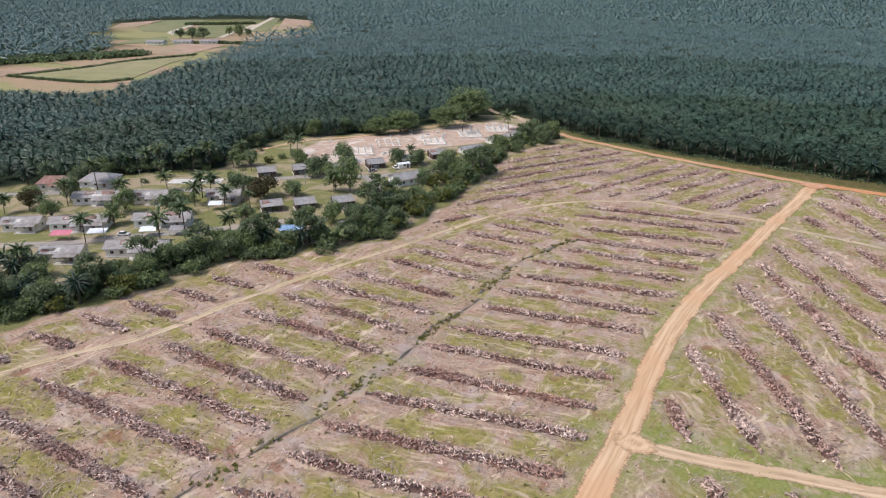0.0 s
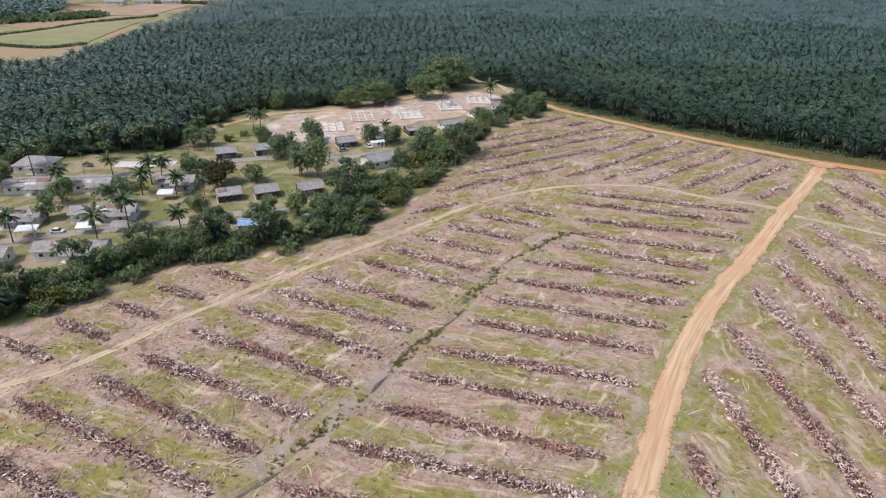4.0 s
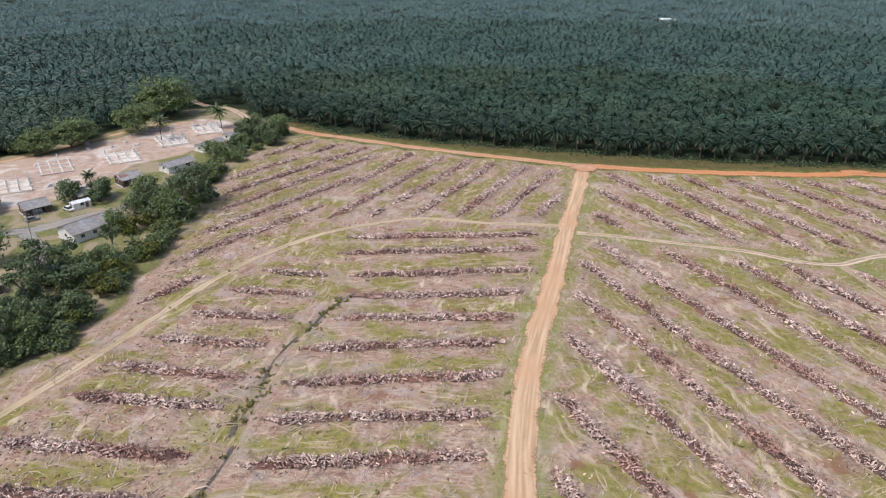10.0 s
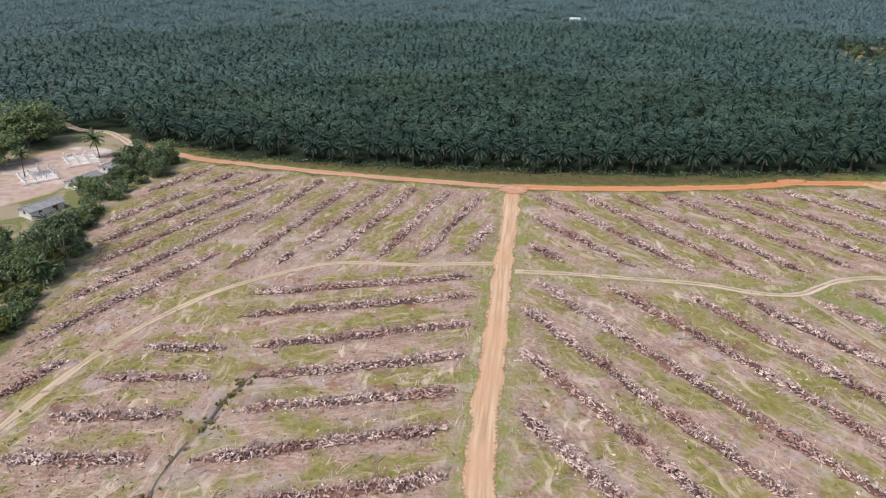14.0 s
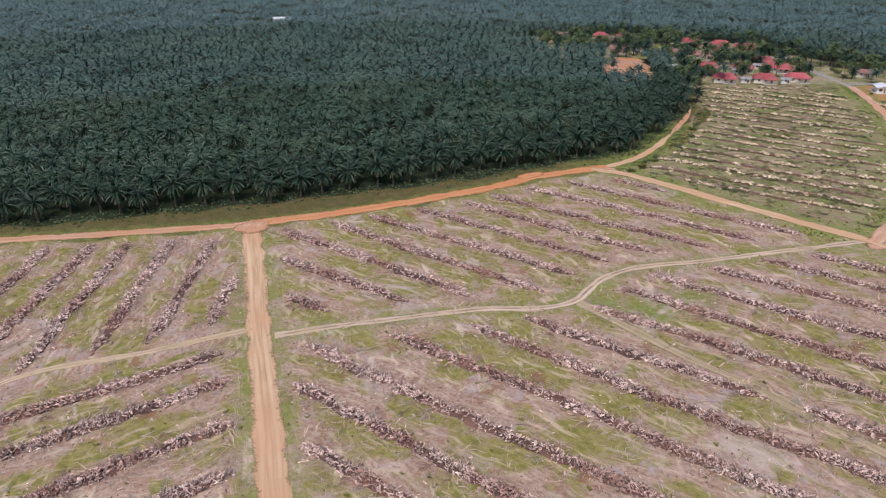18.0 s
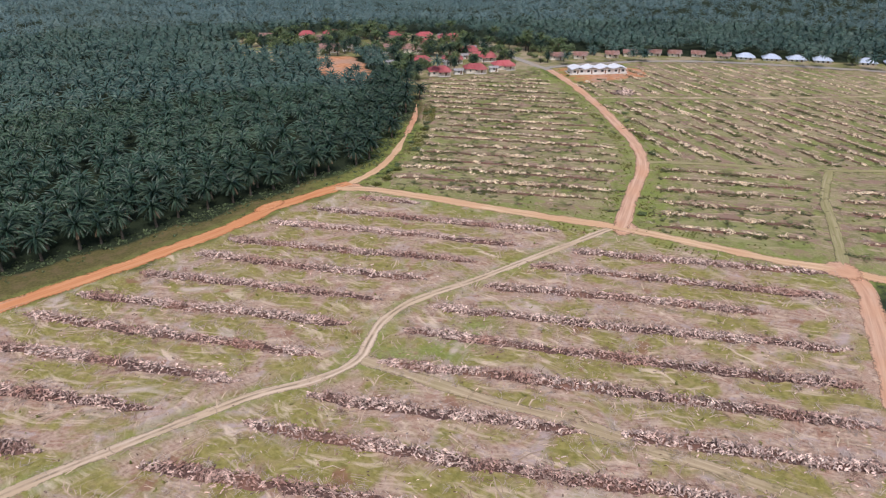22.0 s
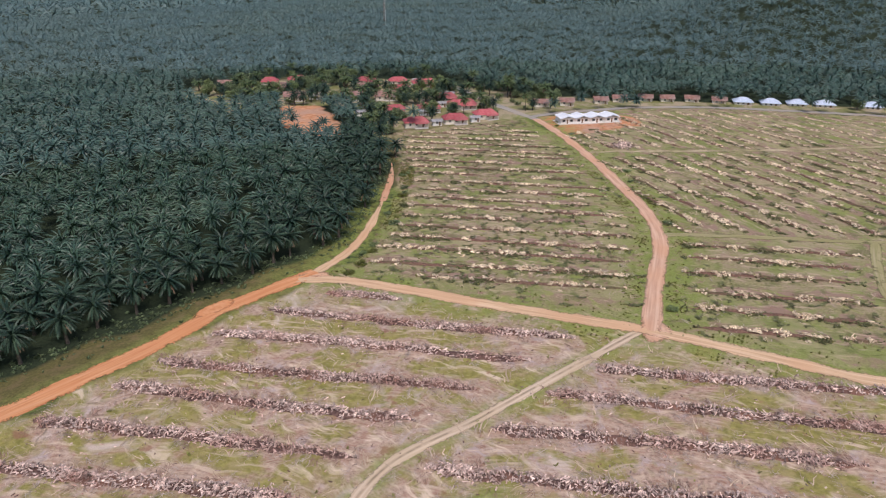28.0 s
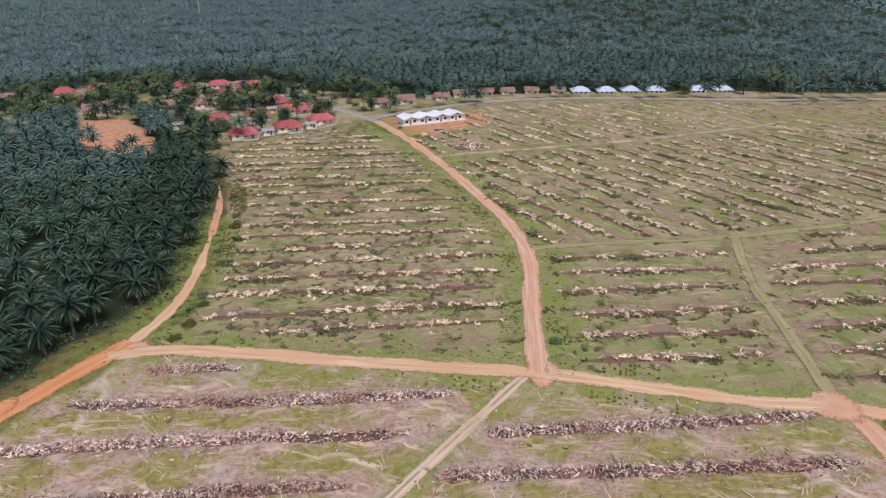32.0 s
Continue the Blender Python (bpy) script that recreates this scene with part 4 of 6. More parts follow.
fx, fy = planting(-2300, 2300, -500, 2700, 20.5, 0.2, 4.0)
reach = np.hypot(fx - 5, fy + 170)
out = ~((fx > -620) & (fx < 800) & (fy > -330) & (fy < 860)) & (reach < 2500) & wooded(fx, fy)
palm_mass("distant_woods", fx[out], fy[out], range(220, 223), 10, 8.2, 1.25, 1, 0, 7.5, "far woods and palm estates to the skyline", 1.35, mat=M_FROND_HAZE_FAR, top=0.75, low=-0.5)


# ---- windrows of chipped trunks ----
BOX_V = np.array([(-1, -1, -1), (1, -1, -1), (1, 1, -1), (-1, 1, -1), (-1, -1, 1), (1, -1, 1), (1, 1, 1), (-1, 1, 1)], float) / 2
BOX_F = np.array([(3, 2, 1, 0), (4, 5, 6, 7), (0, 1, 5, 4), (1, 2, 6, 5), (2, 3, 7, 6), (3, 0, 4, 7)])


def tumbled(places, sizes, tilt):
    """Boxes of many sizes, each turned its own way."""
    n = len(places)
    yaw, a, b = rng.uniform(0, 6.28, n), rng.normal(0, tilt, n), rng.normal(0, tilt, n)
    v = BOX_V[None] * sizes[:, None, :]
    v = v * (1 + rng.uniform(-0.25, 0.15, v.shape))
    ca, sa, cb, sb = (q[:, None] for q in (np.cos(a), np.sin(a), np.cos(b), np.sin(b)))
    v = np.stack([v[..., 0], v[..., 1] * ca - v[..., 2] * sa, v[..., 1] * sa + v[..., 2] * ca], -1)
    v = np.stack([v[..., 0] * cb + v[..., 2] * sb, v[..., 1], -v[..., 0] * sb + v[..., 2] * cb], -1)
    c, s = np.cos(yaw)[:, None], np.sin(yaw)[:, None]
    v = np.stack([v[..., 0] * c - v[..., 1] * s, v[..., 0] * s + v[..., 1] * c, v[..., 2]], -1) + places[:, None, :]
    f = BOX_F[None, 1:] + (np.arange(n) * 8)[:, None, None]
    return v.reshape(-1, 3), f.reshape(-1, 4)


SHARD_V = np.array([(-0.5, -0.5, -0.5), (0.5, -0.42, -0.4), (-0.46, 0.05, 0.5), (0.44, 0.0, 0.42), (-0.42, 0.5, -0.5), (0.5, 0.44, -0.3)])
SHARD_F = np.array([(0, 1, 3, 2), (2, 3, 5, 4)])


def shards(places, sizes, tilt, yaw=None):
    """Split slabs of trunk: bent plates, each turned its own way."""
    n = len(places)
    a = rng.normal(0, tilt, n)
    yaw = rng.uniform(0, 6.28, n) if yaw is None else yaw
    v = SHARD_V[None] * sizes[:, None, :] * (1 + rng.uniform(-0.25, 0.2, (n, 6, 3)))
    ca, sa = np.cos(a)[:, None], np.sin(a)[:, None]
    v = np.stack([v[..., 0] * ca + v[..., 2] * sa, v[..., 1], -v[..., 0] * sa + v[..., 2] * ca], -1)
    c, s = np.cos(yaw)[:, None], np.sin(yaw)[:, None]
    v = np.stack([v[..., 0] * c - v[..., 1] * s, v[..., 0] * s + v[..., 1] * c, v[..., 2]], -1) + places[:, None, :]
    f = SHARD_F[None] + (np.arange(n) * 6)[:, None, None]
    return v.reshape(-1, 3), f.reshape(-1, 4)


FRINGE = []


def windrow(p, style):
    """One heaped row along the points p: a low ragged mound strewn with trunk chips."""
    d = np.gradient(p, axis=0)
    d /= np.hypot(*d.T)[:, None]
    side = np.stack([-d[:, 1], d[:, 0]], -1)
    n = len(p)
    taper = np.clip(np.minimum(np.arange(n), np.arange(n)[::-1]) / 2.0, 0.15, 1)
    width = style["width"] * taper * rng.uniform(0.8, 1.2, n)
    high = style["height"] * taper * rng.uniform(0.6, 1.2, n)
    cross = np.array([-1, -0.6, -0.2, 0.25, 0.65, 1])
    hump = np.array([-0.12, 0.55, 1.0, 0.9, 0.5, -0.12])
    v = np.stack([np.column_stack([p + side * (c * width / 2 * rng.uniform(0.65, 1.05, n))[:, None], np.where(hump_k < 0, -0.1, hump_k * high * rng.uniform(0.5, 1.0, n))]) for c, hump_k in zip(cross, hump)], 1)
    i = np.arange(n * 6).reshape(n, 6)
    f = np.stack([i[:-1, :-1], i[:-1, 1:], i[1:, 1:], i[1:, :-1]], -1).reshape(-1, 4)
    ob = tagged(new("windrow", quick_mesh("windrow", v.reshape(-1, 3), f, style["mound"], True)), style["label"], "debris row", style["group"])
    length = np.hypot(*np.diff(p, axis=0).T).sum()
    count = int(length * style["density"])
    clump = np.clip(np.convolve(rng.uniform(0, 1, n + 6), np.ones(3) / 3, "same")[3 : n + 3], 0.2, 1) ** 2
    k = rng.choice(n - 1, count, p=(clump[:-1] ** style["clump"]) / (clump[:-1] ** style["clump"]).sum())
    t = rng.uniform(0, 1, count)[:, None]
    lie = np.cumsum(rng.normal(0, 0.35, n)) + rng.uniform(0, 6.28)
    off = np.where(rng.uniform(size=count) < 0.86, rng.uniform(-0.50, 0.50, count), rng.normal(0, 0.75, count))
    xy = p[k] * (1 - t) + p[k + 1] * t + side[k] * (off * width[k])[:, None]
    if style["bunch"]:
        # chips lie in small separate heaps
        hub = rng.integers(0, count, max(2, int(length * style["bunch"])))
        home = hub[rng.integers(0, len(hub), count)]
        xy = xy[home] + rng.normal(0, 0.34, (count, 2))
        k, off = k[home], off[home]
    z = high[k] * np.clip(1 - (1.8 * np.abs(off)) ** 2, 0.02, 1) + np.where(np.abs(off) < 0.56, rng.uniform(0.05, 0.34, count), 0.06)
    size = np.column_stack([0.35 + 0.9 * rng.uniform(size=count) ** 1.6, rng.uniform(0.14, 0.34, count), rng.uniform(0.10, 0.26, count)]) * style["size"]
    v, f = shards(np.column_stack([xy, z]), size, 0.45, lie[k] + rng.normal(0, 0.75, count))
    m = int(length * style["fringe"])
    j = rng.integers(0, n, m)
    out_by = rng.choice([-1, 1], m) * (style["width"] * 0.35 + np.abs(rng.normal(0, 1.3, m)))
    FRINGE.append(np.column_stack([p[j] + side[j] * out_by[:, None] + d[j] * rng.uniform(-1, 1, (m, 1)), np.arctan2(d[j, 1], d[j, 0]) + np.sign(out_by) * rng.normal(1.1, 0.55, m)]))
    chips = child("chip_debris", quick_mesh("chip_debris", v, f, style["chip"]), ob, style["chip_label"])
    chips["kind"] = "stuff"
    if style["brush"]:
        m = int(length * style["brush"])
        lush = np.clip(np.convolve(rng.uniform(-1, 1, n + 12), np.ones(7) / 7, "same")[6 : n + 6], 0.02, 1) ** 1.5
        k = rng.choice(n, m, p=lush / lush.sum())
        xy = p[k] + side[k] * rng.normal(0.8, 1.0, (m, 1)) + d[k] * rng.uniform(-1, 1, (m, 1))
        v, f = spread(TUFT_V, TUFT_F, np.column_stack([xy, np.full(m, 0.0)]), rng.uniform(0, 6.28, m), np.column_stack([rng.uniform(0.25, 0.85, m), rng.uniform(0.25, 0.85, m), rng.uniform(0.12, 0.5, m)]))
        child("brush", quick_mesh("brush", v, f, M_BRUSH), ob, "dark green regrowth")["kind"] = "stuff"
    return ob


def tuft(seed, blades, spread_r, height):
    r = np.random.default_rng(seed)
    v, f = [], []
    for _ in range(blades):
        a, c = r.uniform(0, 6.28), r.uniform(0, 6.28)
        x, y = spread_r * 0.4 * r.normal(size=2)
        h = height * r.uniform(0.5, 1.2)
        dx, dy = spread_r * math.cos(a), spread_r * math.sin(a)
        w = 0.16 * r.uniform(0.7, 1.4)
        wx, wy = w * math.cos(c), w * math.sin(c)
        n = len(v)
        v += [(x - wx, y - wy, 0), (x + wx, y + wy, 0), (x + dx + wx * 1.4, y + dy + wy * 1.4, h), (x + dx - wx * 1.4, y + dy - wy * 1.4, h * 0.92)]
        f.append((n, n + 1, n + 2, n + 3))
    return np.array(v), np.array(f)


M_BRUSH = material("low regrowth", (0.130, 0.145, 0.062), (0.245, 0.255, 0.115), 0.8, 0.6, (0.10, 0.095, 0.05), 0.2, 0.6, 0, island=0.4, translucent=0.4)
TUFT_V, TUFT_F = tuft(5, 14, 0.75, 0.8)
OLD = dict(bunch=0.0, clump=0.6, fringe=1.7, width=3.2, height=0.60, density=25.0, size=1.0, chip=M_CHIP, mound=M_MOUND, brush=0.0, label="heaped row of rotting chipped palm trunks on stubble", group="windrows in the felled plots", chip_label="pale pinkish trunk chips")
FRESH = dict(bunch=0.95, clump=1.4, fringe=0.7, width=2.3, height=0.5, density=8.5, size=1.1, chip=M_CHIP_PALE, mound=M_MOUND_GREEN, brush=2.8, label="row of cream trunk chips and green regrowth", group="windrows in the green plots", chip_label="cream-coloured trunk chips")

def rows(plot, degrees, gap, first, style, wave=0.6, miss=0.08):
    """Parallel windrows across a plot; first: distance of one of them from the origin."""
    a = radians(degrees)
    d, n = np.array([math.cos(a), math.sin(a)]), np.array([-math.sin(a), math.cos(a)])
    c = np.array(plot) @ n
    s = np.array(plot) @ d
    for k in range(math.ceil((c.min() - first) / gap), math.floor((c.max() - first) / gap) + 1):
        t = np.arange(s.min() - 2, s.max() + 2, 2.0)
        bend = wave * np.sin(t * 0.045 + k * 1.7) + 0.25 * rng.normal(size=len(t)) + rng.normal(0, 0.5)
        p = d * t[:, None] + n * (first + k * gap + bend)[:, None]
        ok = inside(p[:, 0], p[:, 1], plot)
        for j in np.flatnonzero(rng.uniform(size=len(t)) < miss / 3):
            ok[j : j + rng.integers(1, 4)] = False
        run = []
        for q, good in zip(p, ok):
            if good:
                run.append(q)
            if (not good or q is p[-1]) and run:
                if len(run) >= 5:
                    windrow(np.array(run), style)
                run = []


for plot, degrees, gap, first in OLD_PLOTS:
    rows(plot, degrees, gap, first, OLD, miss=0.015)
for plot, degrees, gap, first, miss in FRESH_PLOTS:
    rows(plot, degrees, gap, first, FRESH, miss=miss)


# ---- ditch, litter and grass on the felled plots ----
M_MUD = material("ditch mud", (0.085, 0.072, 0.058), (0.17, 0.145, 0.115), 1.2, 0.35, None, bump=0.3)
v, f, p, side = ribbon(DRAIN, 0.7, 0.0, 1.6, 31)
v[:, 2] = -0.27 + 0.05 * np.sin(v[:, 0] * 3)
tagged(new("ditch", quick_mesh("ditch", v, f, M_MUD, True)), "narrow muddy drainage ditch with dark water", "ditch", kind="structure")


def scatter_in(poly, count, seed):
    r = np.random.default_rng(seed)
    q = np.array(poly)
    xy = r.uniform(q.min(0), q.max(0), (count * 3, 2))
    return xy[inside(xy[:, 0], xy[:, 1], poly)][:count]


def clear_of_roads(xy, gap):
    ok = np.ones(len(xy), bool)
    for line in (MAIN_ROAD, RED_ROAD, CROSS_ROAD, NORTH_ROAD, EDGE_ROAD, SOUTH_BRANCH):
        ok &= line_distance(xy[:, 0], xy[:, 1], line) > gap
    return xy[ok]


def blade(seed, n, wide, longest, thick):
    """A fallen dry frond: a bent rib with a few splayed strips."""
    r = np.random.default_rng(seed)
    v, f = [], []
    for _ in range(n):
        a = r.normal(0, wide)
        ln, w = r.uniform(0.35, 1.0) * longest, r.uniform(0.35, 1.0) * thick
        x0, y0 = r.normal(0, 0.5, 2)
        c, s = math.cos(a), math.sin(a)
        bend = r.normal(0, 0.25)
        pts = [(x0, y0), (x0 + ln / 2 * c, y0 + ln / 2 * s), (x0 + ln * math.cos(a + bend), y0 + ln * math.sin(a + bend))]
        k = len(v)
        for (x, y), z, q in zip(pts, (0.05, r.uniform(0.08, 0.3), 0.06), (1, 1, 0.4)):
            v += [(x + s * w * q, y - c * w * q, z), (x - s * w * q, y + c * w * q, z)]
        f += [(k, k + 1, k + 3, k + 2), (k + 2, k + 3, k + 5, k + 4)]
    return np.array(v), np.array(f)


felled_land = [WEST_FIELD, EAST_FIELD]
for name, mat, label, count, n, lo, hi, seed, shape in (("frond_litter", M_LITTER, "pale dry fronds strewn over stubble", 4600, 3, 0.4, 1.3, 41, (0.3, 4.2, 0.13)), ("twig_litter", M_TWIG, "grey sprawling dead fronds and leaf ribs", 2600, 9, 0.5, 1.4, 42, (1.3, 2.4, 0.045))):
    vs, fs, total = [], [], 0
    for k, poly in enumerate(felled_land):
        for kind in range(4):
            xy = clear_of_roads(scatter_in(poly, count // 8, seed * 10 + k * 4 + kind), 4)
            base_v, base_f = blade(seed + kind, n, *shape)
            v, f = spread(base_v, base_f, np.column_stack([xy, relief(xy[:, 0], xy[:, 1])]), rng.normal(0.6, 1.2, len(xy)), rng.uniform(lo, hi, len(xy)))
            vs.append(v)
            fs.append(f + total)
            total += len(v)
    tagged(new(name, quick_mesh(name, np.concatenate(vs), np.concatenate(fs), mat)), label, "litter", kind="stuff")

# torn fronds and fibre dragged out of the rows
fringe = np.concatenate(FRINGE)
pick = np.random.default_rng(46).integers(0, 6, len(fringe))
for name, mat, label, kinds in (("row_fringe", M_TWIG, "grey torn fronds along the debris rows", (0, 1, 2)), ("bark_fringe", M_BARK_FIBRE, "dull red-brown bark fibre along the debris rows", (3, 4)), ("pale_fringe", M_LITTER, "pale dry leaf stalks along the debris rows", (5,))):
    vs, fs, total = [], [], 0
    for kind in kinds:
        q = fringe[pick == kind]
        base_v, base_f = blade(90 + kind, 6, 0.5, 1.8, 0.05)
        v, f = spread(base_v, base_f, np.column_stack([q[:, :2], relief(q[:, 0], q[:, 1])]), q[:, 2], rng.uniform(0.5, 1.4, len(q)))
        vs.append(v)
        fs.append(f + total)
        total += len(v)
    tagged(new(name, quick_mesh(name, np.concatenate(vs), np.concatenate(fs), mat)), label, "litter", kind="stuff")

# loose chips, bark and stubs between the rows
for name, mat, count, big, seed, label in (("loose_chips", M_CHIP, 5000, 0.8, 71, "loose pinkish trunk chips strewn over stubble"), ("dark_debris", M_MOUND, 6000, 1.0, 72, "dark rotting bark and frond stubs on stubble")):
    xy = clear_of_roads(np.concatenate([scatter_in(poly, count // 3, seed + k) for k, poly in enumerate([*felled_land, WEST_DRAIN_PLOT, WEST_BELT_PLOT])]), 3.6)
    n = len(xy)
    size = np.column_stack([rng.uniform(0.25, 0.9, n), rng.uniform(0.12, 0.35, n), rng.uniform(0.05, 0.16, n)]) * big
    v, f = shards(np.column_stack([xy, relief(xy[:, 0], xy[:, 1]) + 0.06]), size, 0.25)
    tagged(new(name, quick_mesh(name, v, f, mat)), label, "debris", kind="stuff")

# regrowth and pale leaf stalks over the green plots
GRASS_V, GRASS_F = tuft(8, 9, 0.5, 0.45)
for name, mat, label, count, seed in (("fern_patches", M_BRUSH, "low olive ferns and regrowth over the green plots", 2200, 81), ("dry_stalks", M_LITTER, "pale dry leaf stalks over the green plots", 2600, 82), ("brown_stalks", M_BARK_FIBRE, "brown leaf stalks over the green plots", 2600, 83)):
    xy = clear_of_roads(np.concatenate([scatter_in(poly, count // 2, seed + 10 * k) for k, poly in enumerate((NORTH_EAST_FIELD, [q for q in FAR_FIELD if q[1] > -240]))]), 3.4)
    keep = np.sin(xy[:, 0] * 0.071 + 1.7 * np.sin(xy[:, 1] * 0.053)) * np.sin(xy[:, 1] * 0.083 + 1.1 * np.sin(xy[:, 0] * 0.037)) + rng.normal(0, 0.4, len(xy)) > -0.1
    xy = xy[keep]
    base_v, base_f = (GRASS_V * (2.0, 2.0, 0.5), GRASS_F) if mat is M_BRUSH else blade(seed, 3, 0.5, 2.6, 0.12)
    v, f = spread(base_v, base_f, np.column_stack([xy, relief(xy[:, 0], xy[:, 1])]), rng.uniform(0, 6.28, len(xy)), rng.uniform(0.4, 1.2, len(xy)))
    tagged(new(name, quick_mesh(name, v, f, mat)), label, "regrowth" if mat is M_BRUSH else "litter", kind="stuff")

vs, fs, total = [], [], 0
for k, (poly, count) in enumerate(((WEST_FIELD, 500), (EAST_FIELD, 500), (NORTH_EAST_FIELD, 500), (FAR_FIELD, 500))):
    xy = clear_of_roads(scatter_in(poly, count, 60 + k), 3.4)
    v, f = spread(GRASS_V, GRASS_F, np.column_stack([xy, relief(xy[:, 0], xy[:, 1])]), rng.uniform(0, 6.28, len(xy)), rng.uniform(0.3, 0.8, len(xy)))
    vs.append(v)
    fs.append(f + total)
    total += len(v)
along = np.repeat(smooth_line(DRAIN, 0.6), 3, axis=0)
xy = along[::2] + rng.normal(0, 1.1, along[::2].shape) + 0.8 * np.sin(along[::2] * 0.3)
xy = xy[np.sin(xy[:, 1] * 0.19) + 0.6 * np.sin(xy[:, 1] * 0.53) + rng.normal(0, 0.5, len(xy)) > 0]
v, f = spread(TUFT_V, TUFT_F, np.column_stack([xy, np.full(len(xy), -0.25)]), rng.uniform(0, 6.28, len(xy)), rng.uniform(0.3, 0.7, len(xy)))
vs.append(v)
fs.append(f + total)
tagged(new("grass_tufts", quick_mesh("grass_tufts", np.concatenate(vs), np.concatenate(fs), M_TUFT)), "yellow-green grass tufts among the stubble", "grass", kind="stuff")


# ferns and low regrowth under the first palms
edge_line = smooth_line(palm_edge, 0.25)
xy = edge_line[rng.integers(0, len(edge_line), 1500)] + np.column_stack([rng.normal(0, 1.0, 1500), rng.normal(2.0, 2.6, 1500)])
v, f = spread(TUFT_V, TUFT_F, np.column_stack([xy, relief(xy[:, 0], xy[:, 1])]), rng.uniform(0, 6.28, len(xy)), rng.uniform(0.25, 0.7, len(xy)))
tagged(new("undergrowth", quick_mesh("undergrowth", v, f, M_LEAF_DARK)), "low dark ferns under the palm edge", "undergrowth", kind="stuff")


# ---- broadleaf trees and shrubs ----
def tree(name, label, group, seed, height, spread_r, mat, leaves, trunk=0.28, squash=0.75, bare=0.35, size=0.55, blobs=9, category="tree"):
    """A tree with a tapered trunk, limbs, and a ragged crown of small leaf sprays round each limb's end."""
    r = np.random.default_rng(seed)
    top = tagged(new(name), label, category, group)
    base = height * bare
    bend = r.normal(0, 0.03 * height, 2)
    parts = [tube([(0, 0, -0.2), (bend[0] * 0.4, bend[1] * 0.4, base * 0.6), (*bend, base), (bend[0] * 1.3, bend[1] * 1.3, height * 0.75)], [trunk * 1.3, trunk, trunk * 0.75, trunk * 0.25], 7)]
    centres = []
    for k in range(blobs):
        a = k * 2.4 + r.uniform(-0.4, 0.4)
        up = r.uniform(0.15, 0.95)
        rad = spread_r * math.sqrt(max(0.08, 1 - (up - 0.25) ** 2 * 1.25)) * r.uniform(0.4, 0.95)
        c = np.array([bend[0] + rad * math.cos(a), bend[1] + rad * math.sin(a), base + (height - base) * (0.12 + 0.78 * up)])
        centres.append((c, spread_r * r.uniform(0.20, 0.62)))
        parts.append(tube([(bend[0], bend[1], base * r.uniform(0.7, 1.1)), (*(np.array([bend[0], bend[1], base]) * 0.5 + c * 0.5)[:2], base * 0.45 + c[2] * 0.5), tuple(c)], [trunk * 0.5, trunk * 0.3, trunk * 0.1], 5))
    v, f = merge(*parts)
    child("trunk", quick_mesh("trunk", v, f, M_BARK, True), top)
    vs, fs = [], []
    for c, rad in centres:
        n = leaves // blobs
        d = r.normal(size=(n, 3))
        d /= np.linalg.norm(d, axis=1)[:, None]
        az, lump = np.arctan2(d[:, 1], d[:, 0]), r.uniform(0, 6.28, 3)
        ragged = 1 + 0.22 * np.sin(3 * az + lump[0]) * np.cos(4 * d[:, 2] + lump[1]) + 0.16 * np.sin(7 * az + lump[2])
        q = c + d * rad * (ragged * r.uniform(0.80, 1.12, n))[:, None] * (1, 1, squash)
        q[:, 2] = np.maximum(q[:, 2], 0.25)
        nrm = d * 0.7 + r.normal(size=(n, 3)) * 0.55 + (0, 0, 0.85)
        nrm /= np.linalg.norm(nrm, axis=1)[:, None]
        a = np.cross(nrm, r.normal(size=(n, 3)))
        a /= np.linalg.norm(a, axis=1)[:, None]
        b = np.cross(nrm, a)
        s = size * r.uniform(0.55, 1.35, (n, 1))
        w = s * r.uniform(0.45, 0.8, (n, 1))
        quad = np.stack([q - a * s, q - b * w, q + a * s - nrm * s * 0.25, q + b * w], 1)
        fs.append(np.arange(n * 4).reshape(n, 4) + 4 * sum(len(x) // 4 for x in vs))
        vs.append(quad.reshape(-1, 3))
    child("crown", quick_mesh("crown", np.concatenate(vs), np.concatenate(fs), mat), top)
    return top


placed = {p: True for p in palms}


def plant(src, x, y, size=1.0, tall=None):
    """Stand the tree itself at its first place, and copies of it at the others."""
    m = Matrix.Translation((x, y, float(relief(np.array([x]), np.array([y]))[0]))) @ Matrix.Rotation(rng.uniform(0, 6.28), 4, "Z")
    ob = src if src not in placed else copy_thing(src, m)
    placed[src] = True
    ob.matrix_basis = m @ Matrix.Diagonal((size, size, (tall or size), 1))
    return ob


BIG = [tree("spreading_tree", "wide spreading green tree at the edge of palms", "large trees", 300 + k, 15, 9.5, M_LEAF, 8200, 0.45, 0.5, 0.16, 0.5, 22) for k in range(2)]
DARK = [tree("mango_tree", "dense dark green round garden tree", "garden trees", 310 + k, 8.0, 4.3, M_LEAF_DARK, 2600, 0.26, 0.85, 0.10, 0.33, 15) for k in range(3)]
GREEN = [tree("broadleaf_tree", "leafy mid green village tree", "garden trees", 320 + k, 9.0, 3.6, M_LEAF, 2500, 0.22, 0.95, 0.15, 0.31, 15) for k in range(3)]
TALL = [tree("slender_tree", "tall slender tree with pale trunk", "belt trees", 330 + k, 13.5, 3.6, M_LEAF_DARK, 1500, 0.2, 0.8, 0.5, 0.35, 9) for k in range(2)]
RUST = [tree("rambutan_tree", "reddish brown round fruit tree", "garden trees", 340, 8.0, 5.0, M_LEAF_BROWN, 2200, 0.28, 0.75, 0.22, 0.36, 12)]
